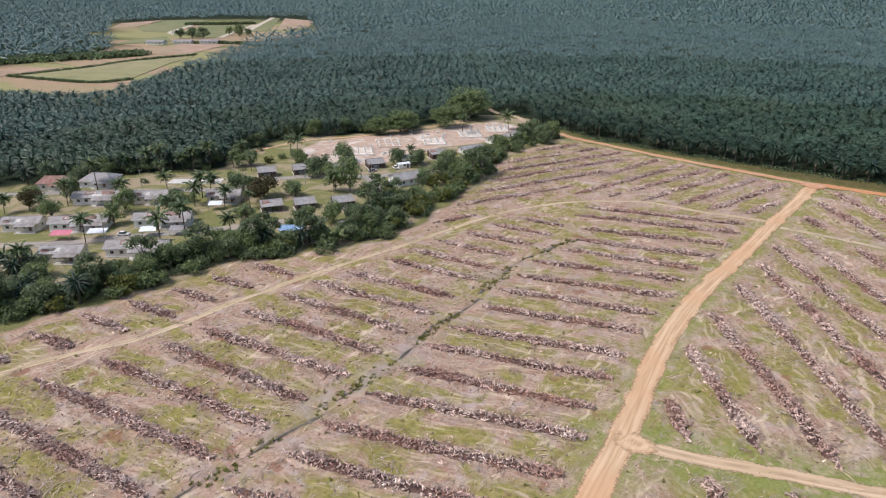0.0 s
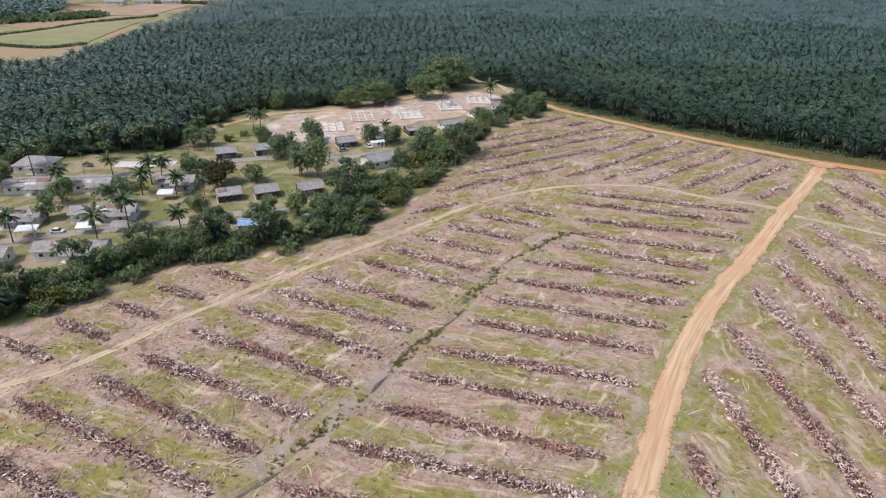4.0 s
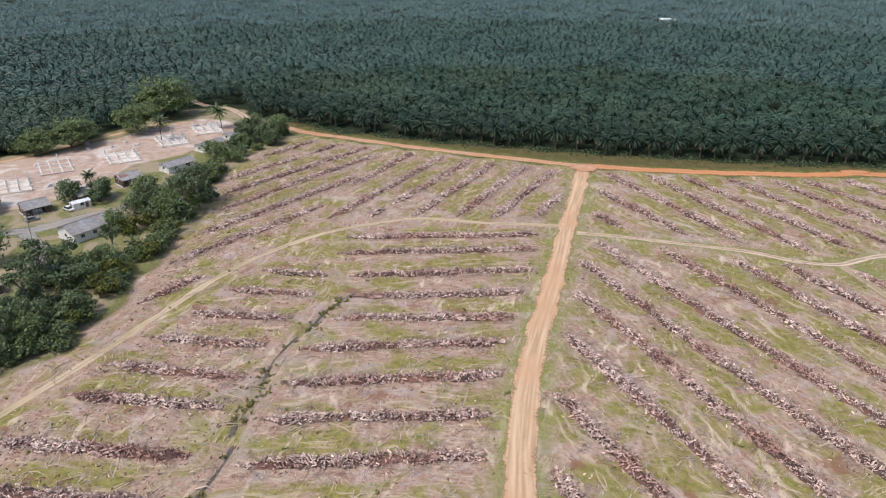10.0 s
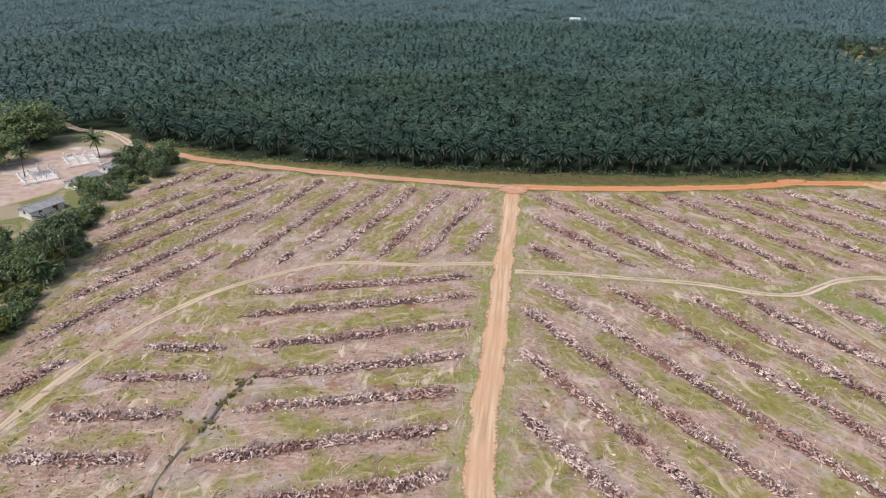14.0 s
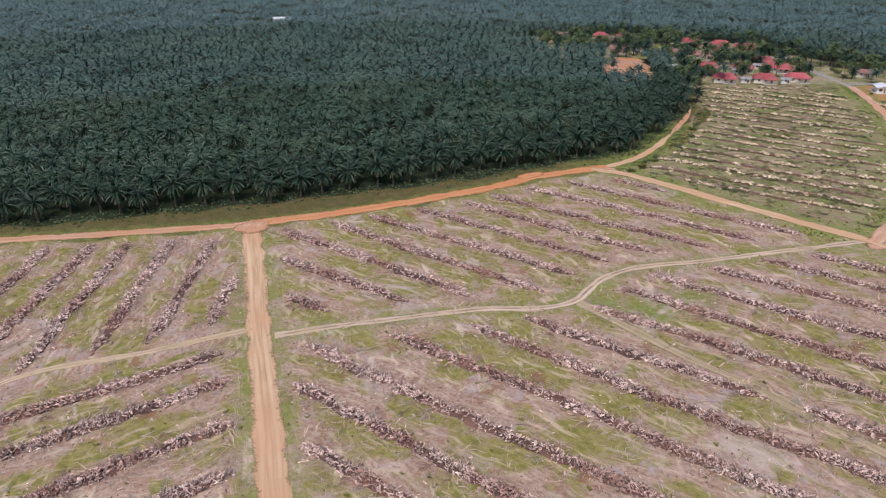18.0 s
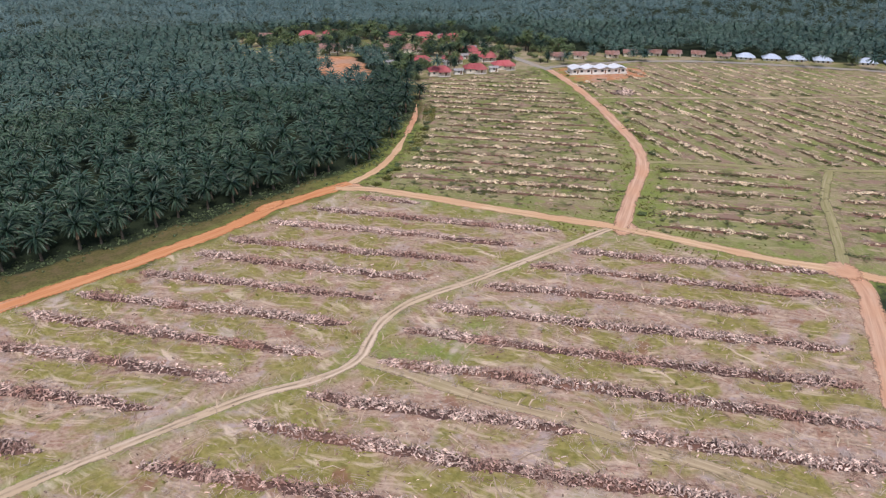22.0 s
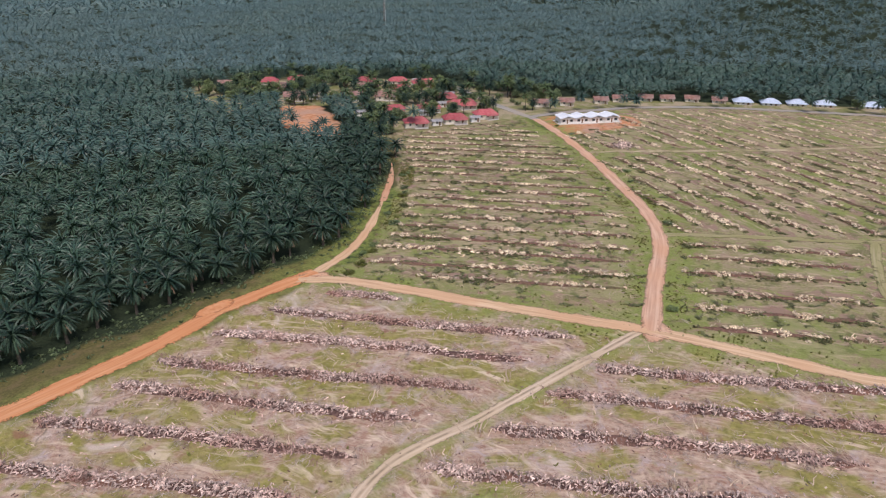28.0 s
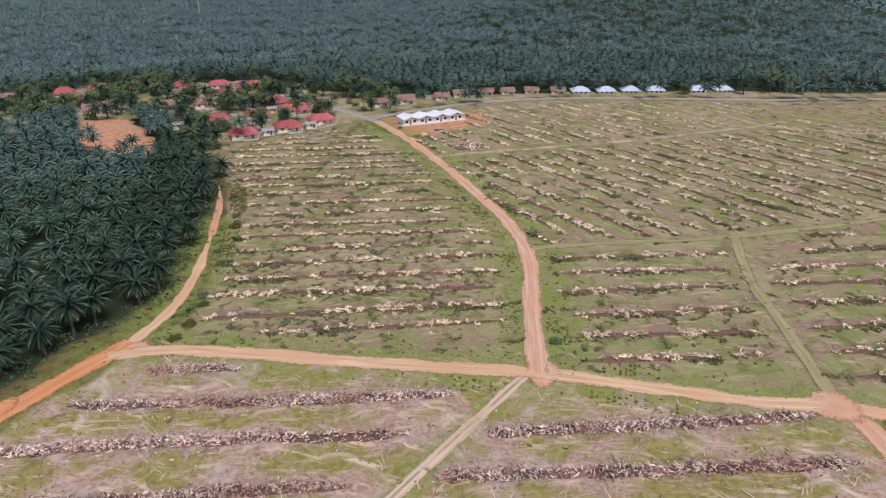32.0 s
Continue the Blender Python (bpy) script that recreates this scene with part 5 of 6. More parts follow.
SHRUB = [tree("shrub", "low bushy green shrub", "belt shrubs", 350 + k, 3.8, 2.6, (M_LEAF, M_LEAF_DARK, M_LEAF_YELLOW)[k], 900, 0.1, 0.8, 0.1, 0.3, 8, "shrub") for k in range(3)]
COCO = [palm_thing("coconut_palm", "slender coconut palm with yellowish green fronds", "palm tree", "coconut palms", 400 + k, h, 22, 4.6, M_COCO, 0.17, 0.9, 9, 0.75, 2, -0.3) for k, h in enumerate((8.5, 10.0, 7.0))]
BANANA = [palm_thing("banana_plant", "broad-leaved banana plant in the tree belt", "plant", "banana plants", 410, 2.6, 11, 3.0, M_LEAF, 0.16, 0.2, 5, 0.7, 2, -0.1)]

for k, (x, y) in enumerate([(-204, -20), (-193, 8), (-196, 33), (-207, -8), (-212, -30)]):
    plant(BIG[k % 2], x, y, (0.8, 0.85, 1.2, 0.6, 0.65)[k])
for k, (x, y) in enumerate([(-183, -177), (-184, -147), (-250, -154), (-180, -106), (-163, -73), (-154, -71), (-142, 17), (-131, 8), (-178, -111), (-126, 3)]):
    plant(DARK[k % 3], x, y, rng.uniform(0.85, 1.2))
for k, (x, y) in enumerate([(-154, -167), (-129, -150), (-137, -155), (-186, -84), (-167, -135), (-130, 16), (-156, -121), (-168, -110), (-136, -71), (-200, -186), (-215, -205), (-231, -190), (-190, -196), (-240, -200), (-155, -67)]):
    plant(GREEN[k % 3], x, y, rng.uniform(0.7, 1.15))
plant(GREEN[1], -150, -119, 1.1, 1.75)
for k, (x, y) in enumerate([(-173, -144), (-169, -148), (-232, -205)]):
    plant(RUST[0], x, y, rng.uniform(0.85, 1.1))
for k, (x, y) in enumerate([(-243, -148), (-239, -145), (-231, -139), (-229, -135), (-225, -129), (-186, -166), (-182, -211), (-155, -201), (-147, -180), (-215, -90), (-225, -194), (-196, -151), (-208, -182), (-174, -3), (-160, 22), (-192, -158), (-236, -176), (-176, -160), (-164, -186), (-205, -95), (-212, -160)]):
    plant(COCO[k % 3], x, y, rng.uniform(0.85, 1.15))

# the belt of trees between the village and the felled land
belt = smooth_line([(-150, -262), (-138, -228), (-133, -193), (-118, -176), (-108, -153), (-110, -130), (-116, -104), (-119, -73), (-132, -42), (-133, -8), (-124, 18)], 1.0)
inward = np.stack([-np.gradient(belt[:, 1]), np.gradient(belt[:, 0])], -1)
inward /= np.hypot(*inward.T)[:, None]
for k in range(330):
    i = int(rng.uniform(0, len(belt)))
    x0, y0 = belt[i]
    deep = 17 if -150 < y0 < -60 else 10
    off = rng.uniform(-3.5, deep)
    x, y = belt[i] + inward[i] * off
    if (y0 > -45 and rng.uniform() < 0.45) or math.hypot(x + 131, y + 102) < 8:
        continue
    pick = rng.uniform()
    edge = off < 1.0
    if edge or pick < 0.38:
        plant(SHRUB[int(rng.integers(0, 2)) if rng.uniform() < 0.85 else 2], x, y, rng.uniform(0.7, 1.35))
    elif pick < 0.62:
        plant(GREEN[k % 3], x, y, rng.uniform(0.6, 0.95))
    elif pick < 0.80:
        plant(DARK[k % 3], x, y, rng.uniform(0.55, 0.9))
    elif pick < 0.88:
        plant(TALL[k % 2], x, y, rng.uniform(0.7, 1.0))
    elif pick < 0.95:
        plant(BANANA[0], x, y, rng.uniform(0.9, 1.5))
    else:
        plant(palms[k % 4], x, y, rng.uniform(0.65, 0.85))
for x, y in [(-120, -76), (-118, -70), (-121, -66)]:
    plant(TALL[0], x, y, 1.1)
for k in range(34):
    x, y = rng.uniform(-182, -138), rng.uniform(-276, -232)
    if x < -150 + 0.35 * (y + 232) + 14:
        plant((palms, palms, SHRUB, GREEN)[k % 4][k % 3], x, y, rng.uniform(0.75, 1.0))
for k in range(26):
    x, y = rng.uniform(-262, -135), rng.uniform(-225, 10)
    if inside(np.array([x]), np.array([y]), WEST_VILLAGE)[0] and not inside(np.array([x]), np.array([y]), BUILDING_SITE)[0]:
        plant(SHRUB[k % 3], x, y, rng.uniform(0.5, 0.9))
# more garden trees between the houses
HOME_SPOTS = [(-140, -95), (-168, -83), (-141, -133), (-188, -109), (-176, -99), (-197, -121), (-151, -143), (-160, -69), (-159, -152), (-156, -52), (-134, -71), (-124, -165), (-119, -152), (-252, -184), (-242, -171)]
LONG_SPOTS = [(-197, -204), (-177, -185), (-159, -206), (-219, -184), (-204, -172), (-174, -222), (-212, -216), (-182, -155), (-214, -145)]
STREETS = [[(-262, -203), (-228, -174), (-196, -146), (-190, -124), (-170, -104), (-157, -95), (-143, -76), (-139, -58)], [(-215, -241), (-189, -217), (-168, -190), (-149, -164), (-134, -148)], [(-158, -99), (-138.7, -116.5), (-131, -132)]]
grown = 0
for k in range(400):
    x, y = rng.uniform(-262, -115), rng.uniform(-240, -60)
    here = np.array([x]), np.array([y])
    if grown > 40 or math.hypot(x + 140, y + 113) < 17 or not inside(*here, WEST_VILLAGE)[0] or inside(*here, BUILDING_SITE)[0]:
        continue
    if min(line_distance(*here, s)[0] for s in STREETS) < 5 or min(math.hypot(x - a - 4, y - b + 4) for a, b in HOME_SPOTS) < 10.5 or min(math.hypot(x - a, y - b) for a, b in LONG_SPOTS) < 13:
        continue
    grown += 1
    plant((GREEN, COCO, DARK, COCO, SHRUB)[k % 5][k % 3], x, y, rng.uniform(0.5, 0.95))
# ragged edge of the woods behind the village
for k in range(46):
    t = k / 45
    q = smooth_line([(-262, -186), (-248, -152), (-226, -127), (-242, -108), (-247, -64), (-226, -38), (-210, -4)], 1.0)
    x, y = q[int(t * (len(q) - 1))] + rng.normal(0, 3.5, 2) - (4, 0)
    if rng.uniform() < 0.6:
        plant((GREEN, DARK)[k % 2][k % 3], x, y, rng.uniform(0.6, 1.1))
    else:
        plant(palms[k % 4], x, y, rng.uniform(0.85, 1.05))


# ---- houses ----
M_ZINC = material("grey zinc roof", (0.24, 0.235, 0.235), (0.38, 0.375, 0.375), 0.9, 0.6, (0.25, 0.19, 0.15), 0.25, 0.5, 0.15)
M_ASBESTOS = material("weathered cement roof", (0.28, 0.265, 0.26), (0.43, 0.41, 0.40), 0.9, 0.85, (0.20, 0.17, 0.15), 0.2, 0.6, 0.2)
M_REDROOF = material("red roof sheets", (0.31, 0.060, 0.066), (0.44, 0.115, 0.125), 0.8, 0.65, (0.36, 0.15, 0.13), 0.2, 0.5, 0.15, piece=0.15)
M_BROWNROOF = material("rusty brown roof", (0.20, 0.105, 0.085), (0.34, 0.19, 0.155), 0.8, 0.75, (0.26, 0.22, 0.20), 0.2, 0.6, 0.15)
M_BLUEROOF = material("pale blue roof sheets", (0.40, 0.48, 0.60), (0.56, 0.63, 0.74), 0.8, 0.5, (0.38, 0.43, 0.52), 0.2, 0.4, 0.1)
M_BLUE = material("blue sheet", (0.16, 0.30, 0.52), (0.30, 0.45, 0.66), 0.8, 0.55, (0.45, 0.50, 0.55), 0.3, 0.5, 0.1)
M_WHITE = material("white plaster", (0.66, 0.645, 0.61), (0.82, 0.81, 0.78), 1.2, 0.85, (0.50, 0.45, 0.38), 0.35, 0.4, 0.15)
M_CREAM = material("cream plaster", (0.66, 0.60, 0.50), (0.80, 0.75, 0.65), 1.2, 0.85, (0.48, 0.40, 0.30), 0.35, 0.4, 0.15)
M_TIMBER = material("dark timber wall", (0.060, 0.040, 0.032), (0.145, 0.095, 0.075), 1.6, 0.85, (0.20, 0.14, 0.11), 0.4, 0.5, 0.2)
M_WHITEROOF = material("white roof sheets", (0.70, 0.72, 0.75), (0.84, 0.86, 0.88), 0.8, 0.5, (0.62, 0.64, 0.67), 0.2, 0.4, 0.1)
M_CONCRETE = material("pale concrete", (0.52, 0.50, 0.47), (0.72, 0.70, 0.66), 0.8, 0.9, (0.45, 0.38, 0.31), 0.2, 0.5, 0.2)
M_PINKCLOTH = material("pink awning", (0.55, 0.16, 0.22), (0.66, 0.24, 0.30), 0.8, 0.8, (0.50, 0.20, 0.22), 0.5, 0.4, 0.05)
M_GLASS = material("dark window glass", (0.03, 0.035, 0.04), (0.06, 0.065, 0.07), 0.5, 0.12, None, bump=0)
M_DOOR = material("brown door", (0.13, 0.075, 0.045), (0.22, 0.13, 0.08), 2.0, 0.7, None, bump=0.1)
M_STEEL = material("galvanised steel", (0.38, 0.38, 0.38), (0.52, 0.52, 0.52), 2.0, 0.5, None, bump=0, metal=0.7)


def roof_mesh(length, width, eave, rise, over, hip):
    """A pitched roof with overhang and real thickness: a gable, or hipped by the given run at each end."""
    hl, hw, t = length / 2 + over, width / 2 + over, 0.12
    drop = rise * over / (width / 2)
    r = hl - hip
    bm = bmesh.new()
    for dz in (0, t):
        z0, z1 = eave - drop + dz, eave + rise + dz
        vs = [bm.verts.new(p) for p in ((-hl, -hw, z0), (hl, -hw, z0), (hl, hw, z0), (-hl, hw, z0), (-r, 0, z1), (r, 0, z1))]
        faces = [(0, 1, 5, 4), (2, 3, 4, 5)] + ([(1, 2, 5), (3, 0, 4)] if hip else [])
        for f in faces:
            bm.faces.new([vs[i] for i in (f if dz else f[::-1])])
    bm.verts.ensure_lookup_table()
    ring = (0, 1, 2, 3) if hip else (0, 1, 5, 2, 3, 4)
    for a, b in zip(ring, ring[1:] + ring[:1]):
        bm.faces.new([bm.verts[a], bm.verts[b], bm.verts[b + 6], bm.verts[a + 6]])
    return bm


def house(name, label, group, length, width, walls, roof, wall_h=2.7, rise=1.5, hip=0.0, over=0.7, wins=3, porch=2.2, porch_mat=None, category="house", floor_h=0.3, roof_label="", veranda=False, patches=0):
    """A village house: plinth, walls, pitched roof with ridge cap, door, windows with frames and panes, and a porch on posts."""
    ob = tagged(new(name), label, category, group)
    hl, hw = length / 2, width / 2
    part("plinth", boxed((-hl - 0.25, hl + 0.25, -hw - 0.25, hw + 0.25, -0.2, floor_h)), M_CONCRETE, ob)
    bm = boxed((-hl, hl, -hw, hw, floor_h, floor_h + wall_h))
    if not hip:
        top = floor_h + wall_h
        for x in (-hl, hl):
            vs = [bm.verts.new(p) for p in ((x - 0.06, -hw, top), (x - 0.06, hw, top), (x - 0.06, 0, top + rise * 0.96), (x + 0.06, -hw, top), (x + 0.06, hw, top), (x + 0.06, 0, top + rise * 0.96))]
            bm.faces.new(vs[:3])
            bm.faces.new(vs[:2:-1])
            for a, b in ((0, 2), (2, 1)):
                bm.faces.new([vs[a], vs[b], vs[b + 3], vs[a + 3]])
    part("wall", bm, walls, ob)
    part("roof", roof_mesh(length, width, floor_h + wall_h, rise, over, hip), roof, ob, roof_label)
    r = hl + over - hip
    part("ridge_cap", boxed((-r, r, -0.16, 0.16, floor_h + wall_h + rise + 0.08, floor_h + wall_h + rise + 0.2)), roof, ob)
    z = floor_h
    for side in (-1, 1):
        for k in range(wins):
            x = -hl + length * (k + 0.7) / (wins + 0.4)
            y = side * hw
            win = part("window", boxed((x - 0.62, x + 0.62, y - 0.05, y + 0.05, z + 0.85, z + 2.05)), M_WHITE, ob)
            part("pane", boxed((x - 0.52, x - 0.03, y - 0.07, y + 0.07, z + 0.95, z + 1.95)), M_GLASS, win)
            part("pane", boxed((x + 0.03, x + 0.52, y - 0.07, y + 0.07, z + 0.95, z + 1.95)), M_GLASS, win)
        y = side * (hl)
        win = part("window", boxed((y - 0.05, y + 0.05, -0.6, 0.6, z + 0.9, z + 2.0)), M_WHITE, ob)
        part("pane", boxed((y - 0.07, y + 0.07, -0.5, 0.5, z + 1.0, z + 1.9)), M_GLASS, win)
    door = part("door", boxed((hl * 0.55 - 0.45, hl * 0.55 + 0.45, -hw - 0.08, -hw + 0.04, z, z + 2.05)), M_DOOR, ob)
    part("handle", boxed((hl * 0.55 + 0.3, hl * 0.55 + 0.36, -hw - 0.13, -hw - 0.08, z + 0.95, z + 1.1)), M_STEEL, door)
    if patches:
        # newer and rustier sheets laid over the old roof
        r = np.random.default_rng(patches)
        slope = math.atan2(rise, hw)
        for k in range(patches):
            side, x0, wide, deep = (-1 if k % 3 else 1), r.uniform(-hl, hl - 4), r.uniform(1.6, 4.2), r.uniform(0.9, 2.2)
            up = r.uniform(0.1, hw - deep * math.cos(slope))
            y0, y1 = side * (hw - up), side * (hw - up - deep * math.cos(slope))
            z0, z1 = floor_h + wall_h + 0.15 + up * rise / hw, floor_h + wall_h + 0.15 + (up + deep * math.cos(slope)) * rise / hw
            bm = bmesh.new()
            vs = [bm.verts.new(p) for dz in (0, 0.05) for p in ((x0, y0, z0 + dz), (x0 + wide, y0, z0 + dz), (x0 + wide, y1, z1 + dz), (x0, y1, z1 + dz))]
            for q in ((4, 5, 6, 7), (0, 1, 5, 4), (1, 2, 6, 5), (2, 3, 7, 6), (3, 0, 4, 7)):
                bm.faces.new([vs[i] for i in q])
            part("roof_patch", bm, (M_CONCRETE, M_BROWNROOF, M_ZINC, M_TIMBER)[k % 4], ob, ("pale newer roof sheet", "rusty roof sheet", "grey roof sheet", "dark weathered roof sheet")[k % 4])
    if veranda:
        for a, b in ((-hl, -hl + length * 0.26), (hl - length * 0.26, hl)):
            part("end_room", boxed((a, b, -hw - porch + 0.15, -hw - 0.02, 0.1, floor_h + 2.2)), walls, ob)
            win = part("window", boxed(((a + b) / 2 - 0.5, (a + b) / 2 + 0.5, -hw - porch + 0.05, -hw - porch + 0.16, z + 0.8, z + 1.75)), M_GLASS, ob)
            part("shutter", boxed(((a + b) / 2 - 0.85, (a + b) / 2 - 0.52, -hw - porch + 0.06, -hw - porch + 0.16, z + 0.8, z + 1.75)), M_TIMBER, win)
        part("front_panel", boxed((-length * 0.2, length * 0.2, -hw - 0.16, -hw - 0.09, z + 0.1, z + 1.1)), M_WHITE, ob, "white painted low panel")
    if porch:
        x0, x1 = (-hl - over, hl + over) if veranda else (-hl * 0.2, hl * 0.95)
        bm = bmesh.new()
        for dz in (0, 0.1):
            vs = [bm.verts.new(p) for p in ((x0, -hw - porch, z + 2.1 + dz), (x1, -hw - porch, z + 2.1 + dz), (x1, -hw + 0.1, z + 2.62 + dz), (x0, -hw + 0.1, z + 2.62 + dz))]
            bm.faces.new(vs if dz else vs[::-1])
        bm.verts.ensure_lookup_table()
        for a in range(4):
            bm.faces.new([bm.verts[a], bm.verts[(a + 1) % 4], bm.verts[(a + 1) % 4 + 4], bm.verts[a + 4]])
        part("porch_roof", bm, porch_mat or roof, ob)
        part("porch_floor", boxed((x0, x1, -hw - porch, -hw - 0.26, -0.1, 0.16)), M_CONCRETE, ob)
        for x in (x0 + 0.15, (x0 + x1) / 2, x1 - 0.15):
            part("porch_post", boxed((x - 0.07, x + 0.07, -hw - porch + 0.1, -hw - porch + 0.24, 0.1, z + 2.12)), walls, ob)
    return ob


def settle(src, spots):
    for x, y, turn in spots:
        m = Matrix.Translation((x, y, 0)) @ Matrix.Rotation(radians(turn), 4, "Z")
        if src in placed:
            copy_thing(src, m)
        else:
            placed[src] = True
            src.matrix_basis = m


G = "village houses by the felled land"
settle(house("bungalow", "white plastered bungalow with grey sheet roof on a lawn", G, 12.5, 8.5, M_WHITE, M_ZINC, 2.8, 1.7, wins=3, porch=0), [(-140, -95, 68)])
settle(house("timber_house", "dark timber house with grey sheet roof", G, 7.4, 4.4, M_TIMBER, M_ZINC, 2.6, 1.0, over=0.4, wins=2, porch=2.2, veranda=True, patches=1), [(-168, -83, 58), (-141, -133, 60), (-188, -109, 56), (-176, -99, 58), (-197, -121, 54), (-151, -143, 57), (-160, -69, 60)])
settle(house("old_timber_house", "weathered brown timber house with cement sheet roof", G, 7.4, 4.4, M_TIMBER, M_ASBESTOS, 2.5, 1.0, over=0.4, wins=2, porch=2.2, veranda=True, patches=3), [(-159, -152, 56), (-156, -52, 60), (-134, -71, 58), (-124, -165, 60), (-119, -152, 60)])
settle(house("row_house", "long white terrace with weathered grey roof and porches", G, 18.5, 6.6, M_WHITE, M_ASBESTOS, 2.8, 1.3, wins=6, porch=2.8, patches=9), [(-197, -204, 42), (-177, -185, 42), (-159, -206, 38), (-219, -184, 40)])
settle(house("short_row_house", "short cream terrace with grey roof", G, 12, 6.4, M_CREAM, M_ASBESTOS, 2.8, 1.3, wins=4, porch=2.4, patches=5), [(-204, -172, 38), (-174, -222, 38), (-212, -216, 40), (-182, -155, 40)])
settle(house("brown_bungalow", "cream bungalow with a brown roof", G, 12, 8, M_CREAM, M_BROWNROOF, 2.9, 1.9, hip=2.5, wins=3, porch=1.8), [(-252, -184, 38)])
settle(house("hip_roof_house", "village house with a grey hipped roof", G, 13, 10, M_WHITE, M_ZINC, 2.8, 2.0, hip=4.0, wins=3, porch=2.0), [(-242, -171, 36)])
settle(house("shed", "open shed with pale grey sheet roof by the trees", G, 11, 6, M_WHITE, M_ZINC, 2.2, 0.9, wins=2, porch=0), [(-146, 9, 70), (-149, -8, 72), (-148, -34, 66)])
settle(house("lean_shed", "small shed with a blue sheet roof", G, 6.5, 4.5, M_CREAM, M_BLUE, 2.1, 0.7, wins=1, porch=0), [(-133, -166, 38)])
settle(house("water_shed", "white box shed on the lawn", G, 5.5, 3.0, M_WHITE, M_WHITEROOF, 1.9, 0.4, wins=1, porch=0, over=0.15), [(-156, -77, 60)])

G = "red-roofed houses of the far village"
settle(house("red_roof_house", "cream bungalow with a red hipped roof", G, 11.5, 8, M_CREAM, M_REDROOF, 2.7, 1.9, hip=3.0, wins=3, porch=2.4), [(267, 127, -34), (287, 119, -32), (306, 115, -28), (297, 149, -34), (279, 158, -34), (324, 163, -34), (327, 242, -34), (341, 226, -34), (323, 203, -34), (296, 278, -30)])
settle(house("red_long_house", "long cream house with a red roof", G, 15, 8.5, M_CREAM, M_REDROOF, 2.8, 2.0, hip=3.0, wins=4, porch=2.6), [(316, 142, -34), (348, 208, -34)])
settle(house("maroon_roof_house", "cream house with a dull maroon roof", G, 12, 8, M_CREAM, M_BROWNROOF, 2.8, 2.0, wins=3, porch=1.8), [(253, 293, -36), (261, 228, -36), (301, 192, -34), (272, 262, -34), (286, 205, -34), (312, 222, -34)])
settle(house("two_storey_house", "two-storey cream house with a red roof", G, 10, 9, M_CREAM, M_REDROOF, 5.2, 2.2, hip=3.0, wins=3, porch=2.2), [(270, 270, -36)])
settle(house("outbuilding", "small whitewashed outbuilding with a grey sheet roof", "outbuildings of the far village", 4.5, 3.6, M_WHITE, M_ZINC, 2.3, 0.6, wins=1, porch=0, category="shed"), [(276, 121, -34), (296, 113, -32), (288, 143, -34), (310, 152, -34), (334, 170, -34), (262, 284, -36), (335, 250, -34), (352, 220, -34), (312, 196, -34), (270, 222, -36), (283, 268, -34), (262, 166, -30)])
G = "houses along the far road"
settle(house("pavilion_house", "open-sided house with a pale blue hipped roof", G, 9.4, 7.4, M_WHITE, M_BLUEROOF, 2.5, 1.8, hip=4.0, over=0.9, wins=3, porch=0), [(438, 34, -58), (446, 21.5, -58), (454.5, 10, -58), (463, -2, -58), (476, -22.5, -58), (485, -35, -58)])
settle(house("kampong_house", "small brown house with a rusty roof", G, 7.5, 6, M_CREAM, M_BROWNROOF, 2.5, 1.4, wins=2, porch=1.6), [(352, 113.5, -40), (365, 105, -50), (383, 94, -46), (395, 89, -52), (407.5, 79, -58), (415, 69.5, -50), (424.5, 58.5, -58), (431.5, 45, -62)])


# the long white building on its earth pad
lodge = tagged(new("long_white_hall"), "long white building with four humped white roofs", "building")
part("plinth", boxed((-17, 17, -5.5, 5.5, -0.2, 0.35)), M_CONCRETE, lodge)
part("wall", boxed((-15.8, 15.8, -4.2, 4.2, 0.35, 3.2)), M_WHITE, lodge)
for k in range(4):
    x = -12 + 8 * k
    bm = bmesh.new()
    prof = [(-4.2, 3.2), (-2.2, 3.7), (0, 4.4), (2.2, 3.7), (4.2, 3.2)]
    for dz in (0, 0.12):
        rows_v = [[bm.verts.new((x + a, y, z + dz - 0.22 * abs(y) / 5)) for a, z in prof] for y in (-5.4, -2.5, 0, 2.5, 5.4)]
        for r0, r1 in zip(rows_v, rows_v[1:]):
            for i in range(4):
                q = [r0[i], r0[i + 1], r1[i + 1], r1[i]]
                bm.faces.new(q if dz else q[::-1])
    part("roof", bm, M_WHITEROOF, lodge)
    for side in (-1, 1):
        for dx in (-2, 2):
            win = part("window", boxed((x + dx - 0.8, x + dx + 0.8, side * 4.2 - 0.05, side * 4.2 + 0.05, 1.2, 2.5)), M_STEEL, lodge)
            part("pane", boxed((x + dx - 0.7, x + dx + 0.7, side * 4.2 - 0.07, side * 4.2 + 0.07, 1.3, 2.4)), M_GLASS, win)
    part("door", boxed((x - 0.5, x + 0.5, -4.3, -4.15, 0.35, 2.5)), M_DOOR, lodge)
for k in range(9):
    part("porch_post", boxed((-16 + 4 * k - 0.1, -16 + 4 * k + 0.1, -5.3, -5.1, 0.3, 2.8)), M_WHITE, lodge)
lodge.matrix_basis = Matrix.Translation((338, 72, 0)) @ Matrix.Rotation(radians(-35), 4, "Z")

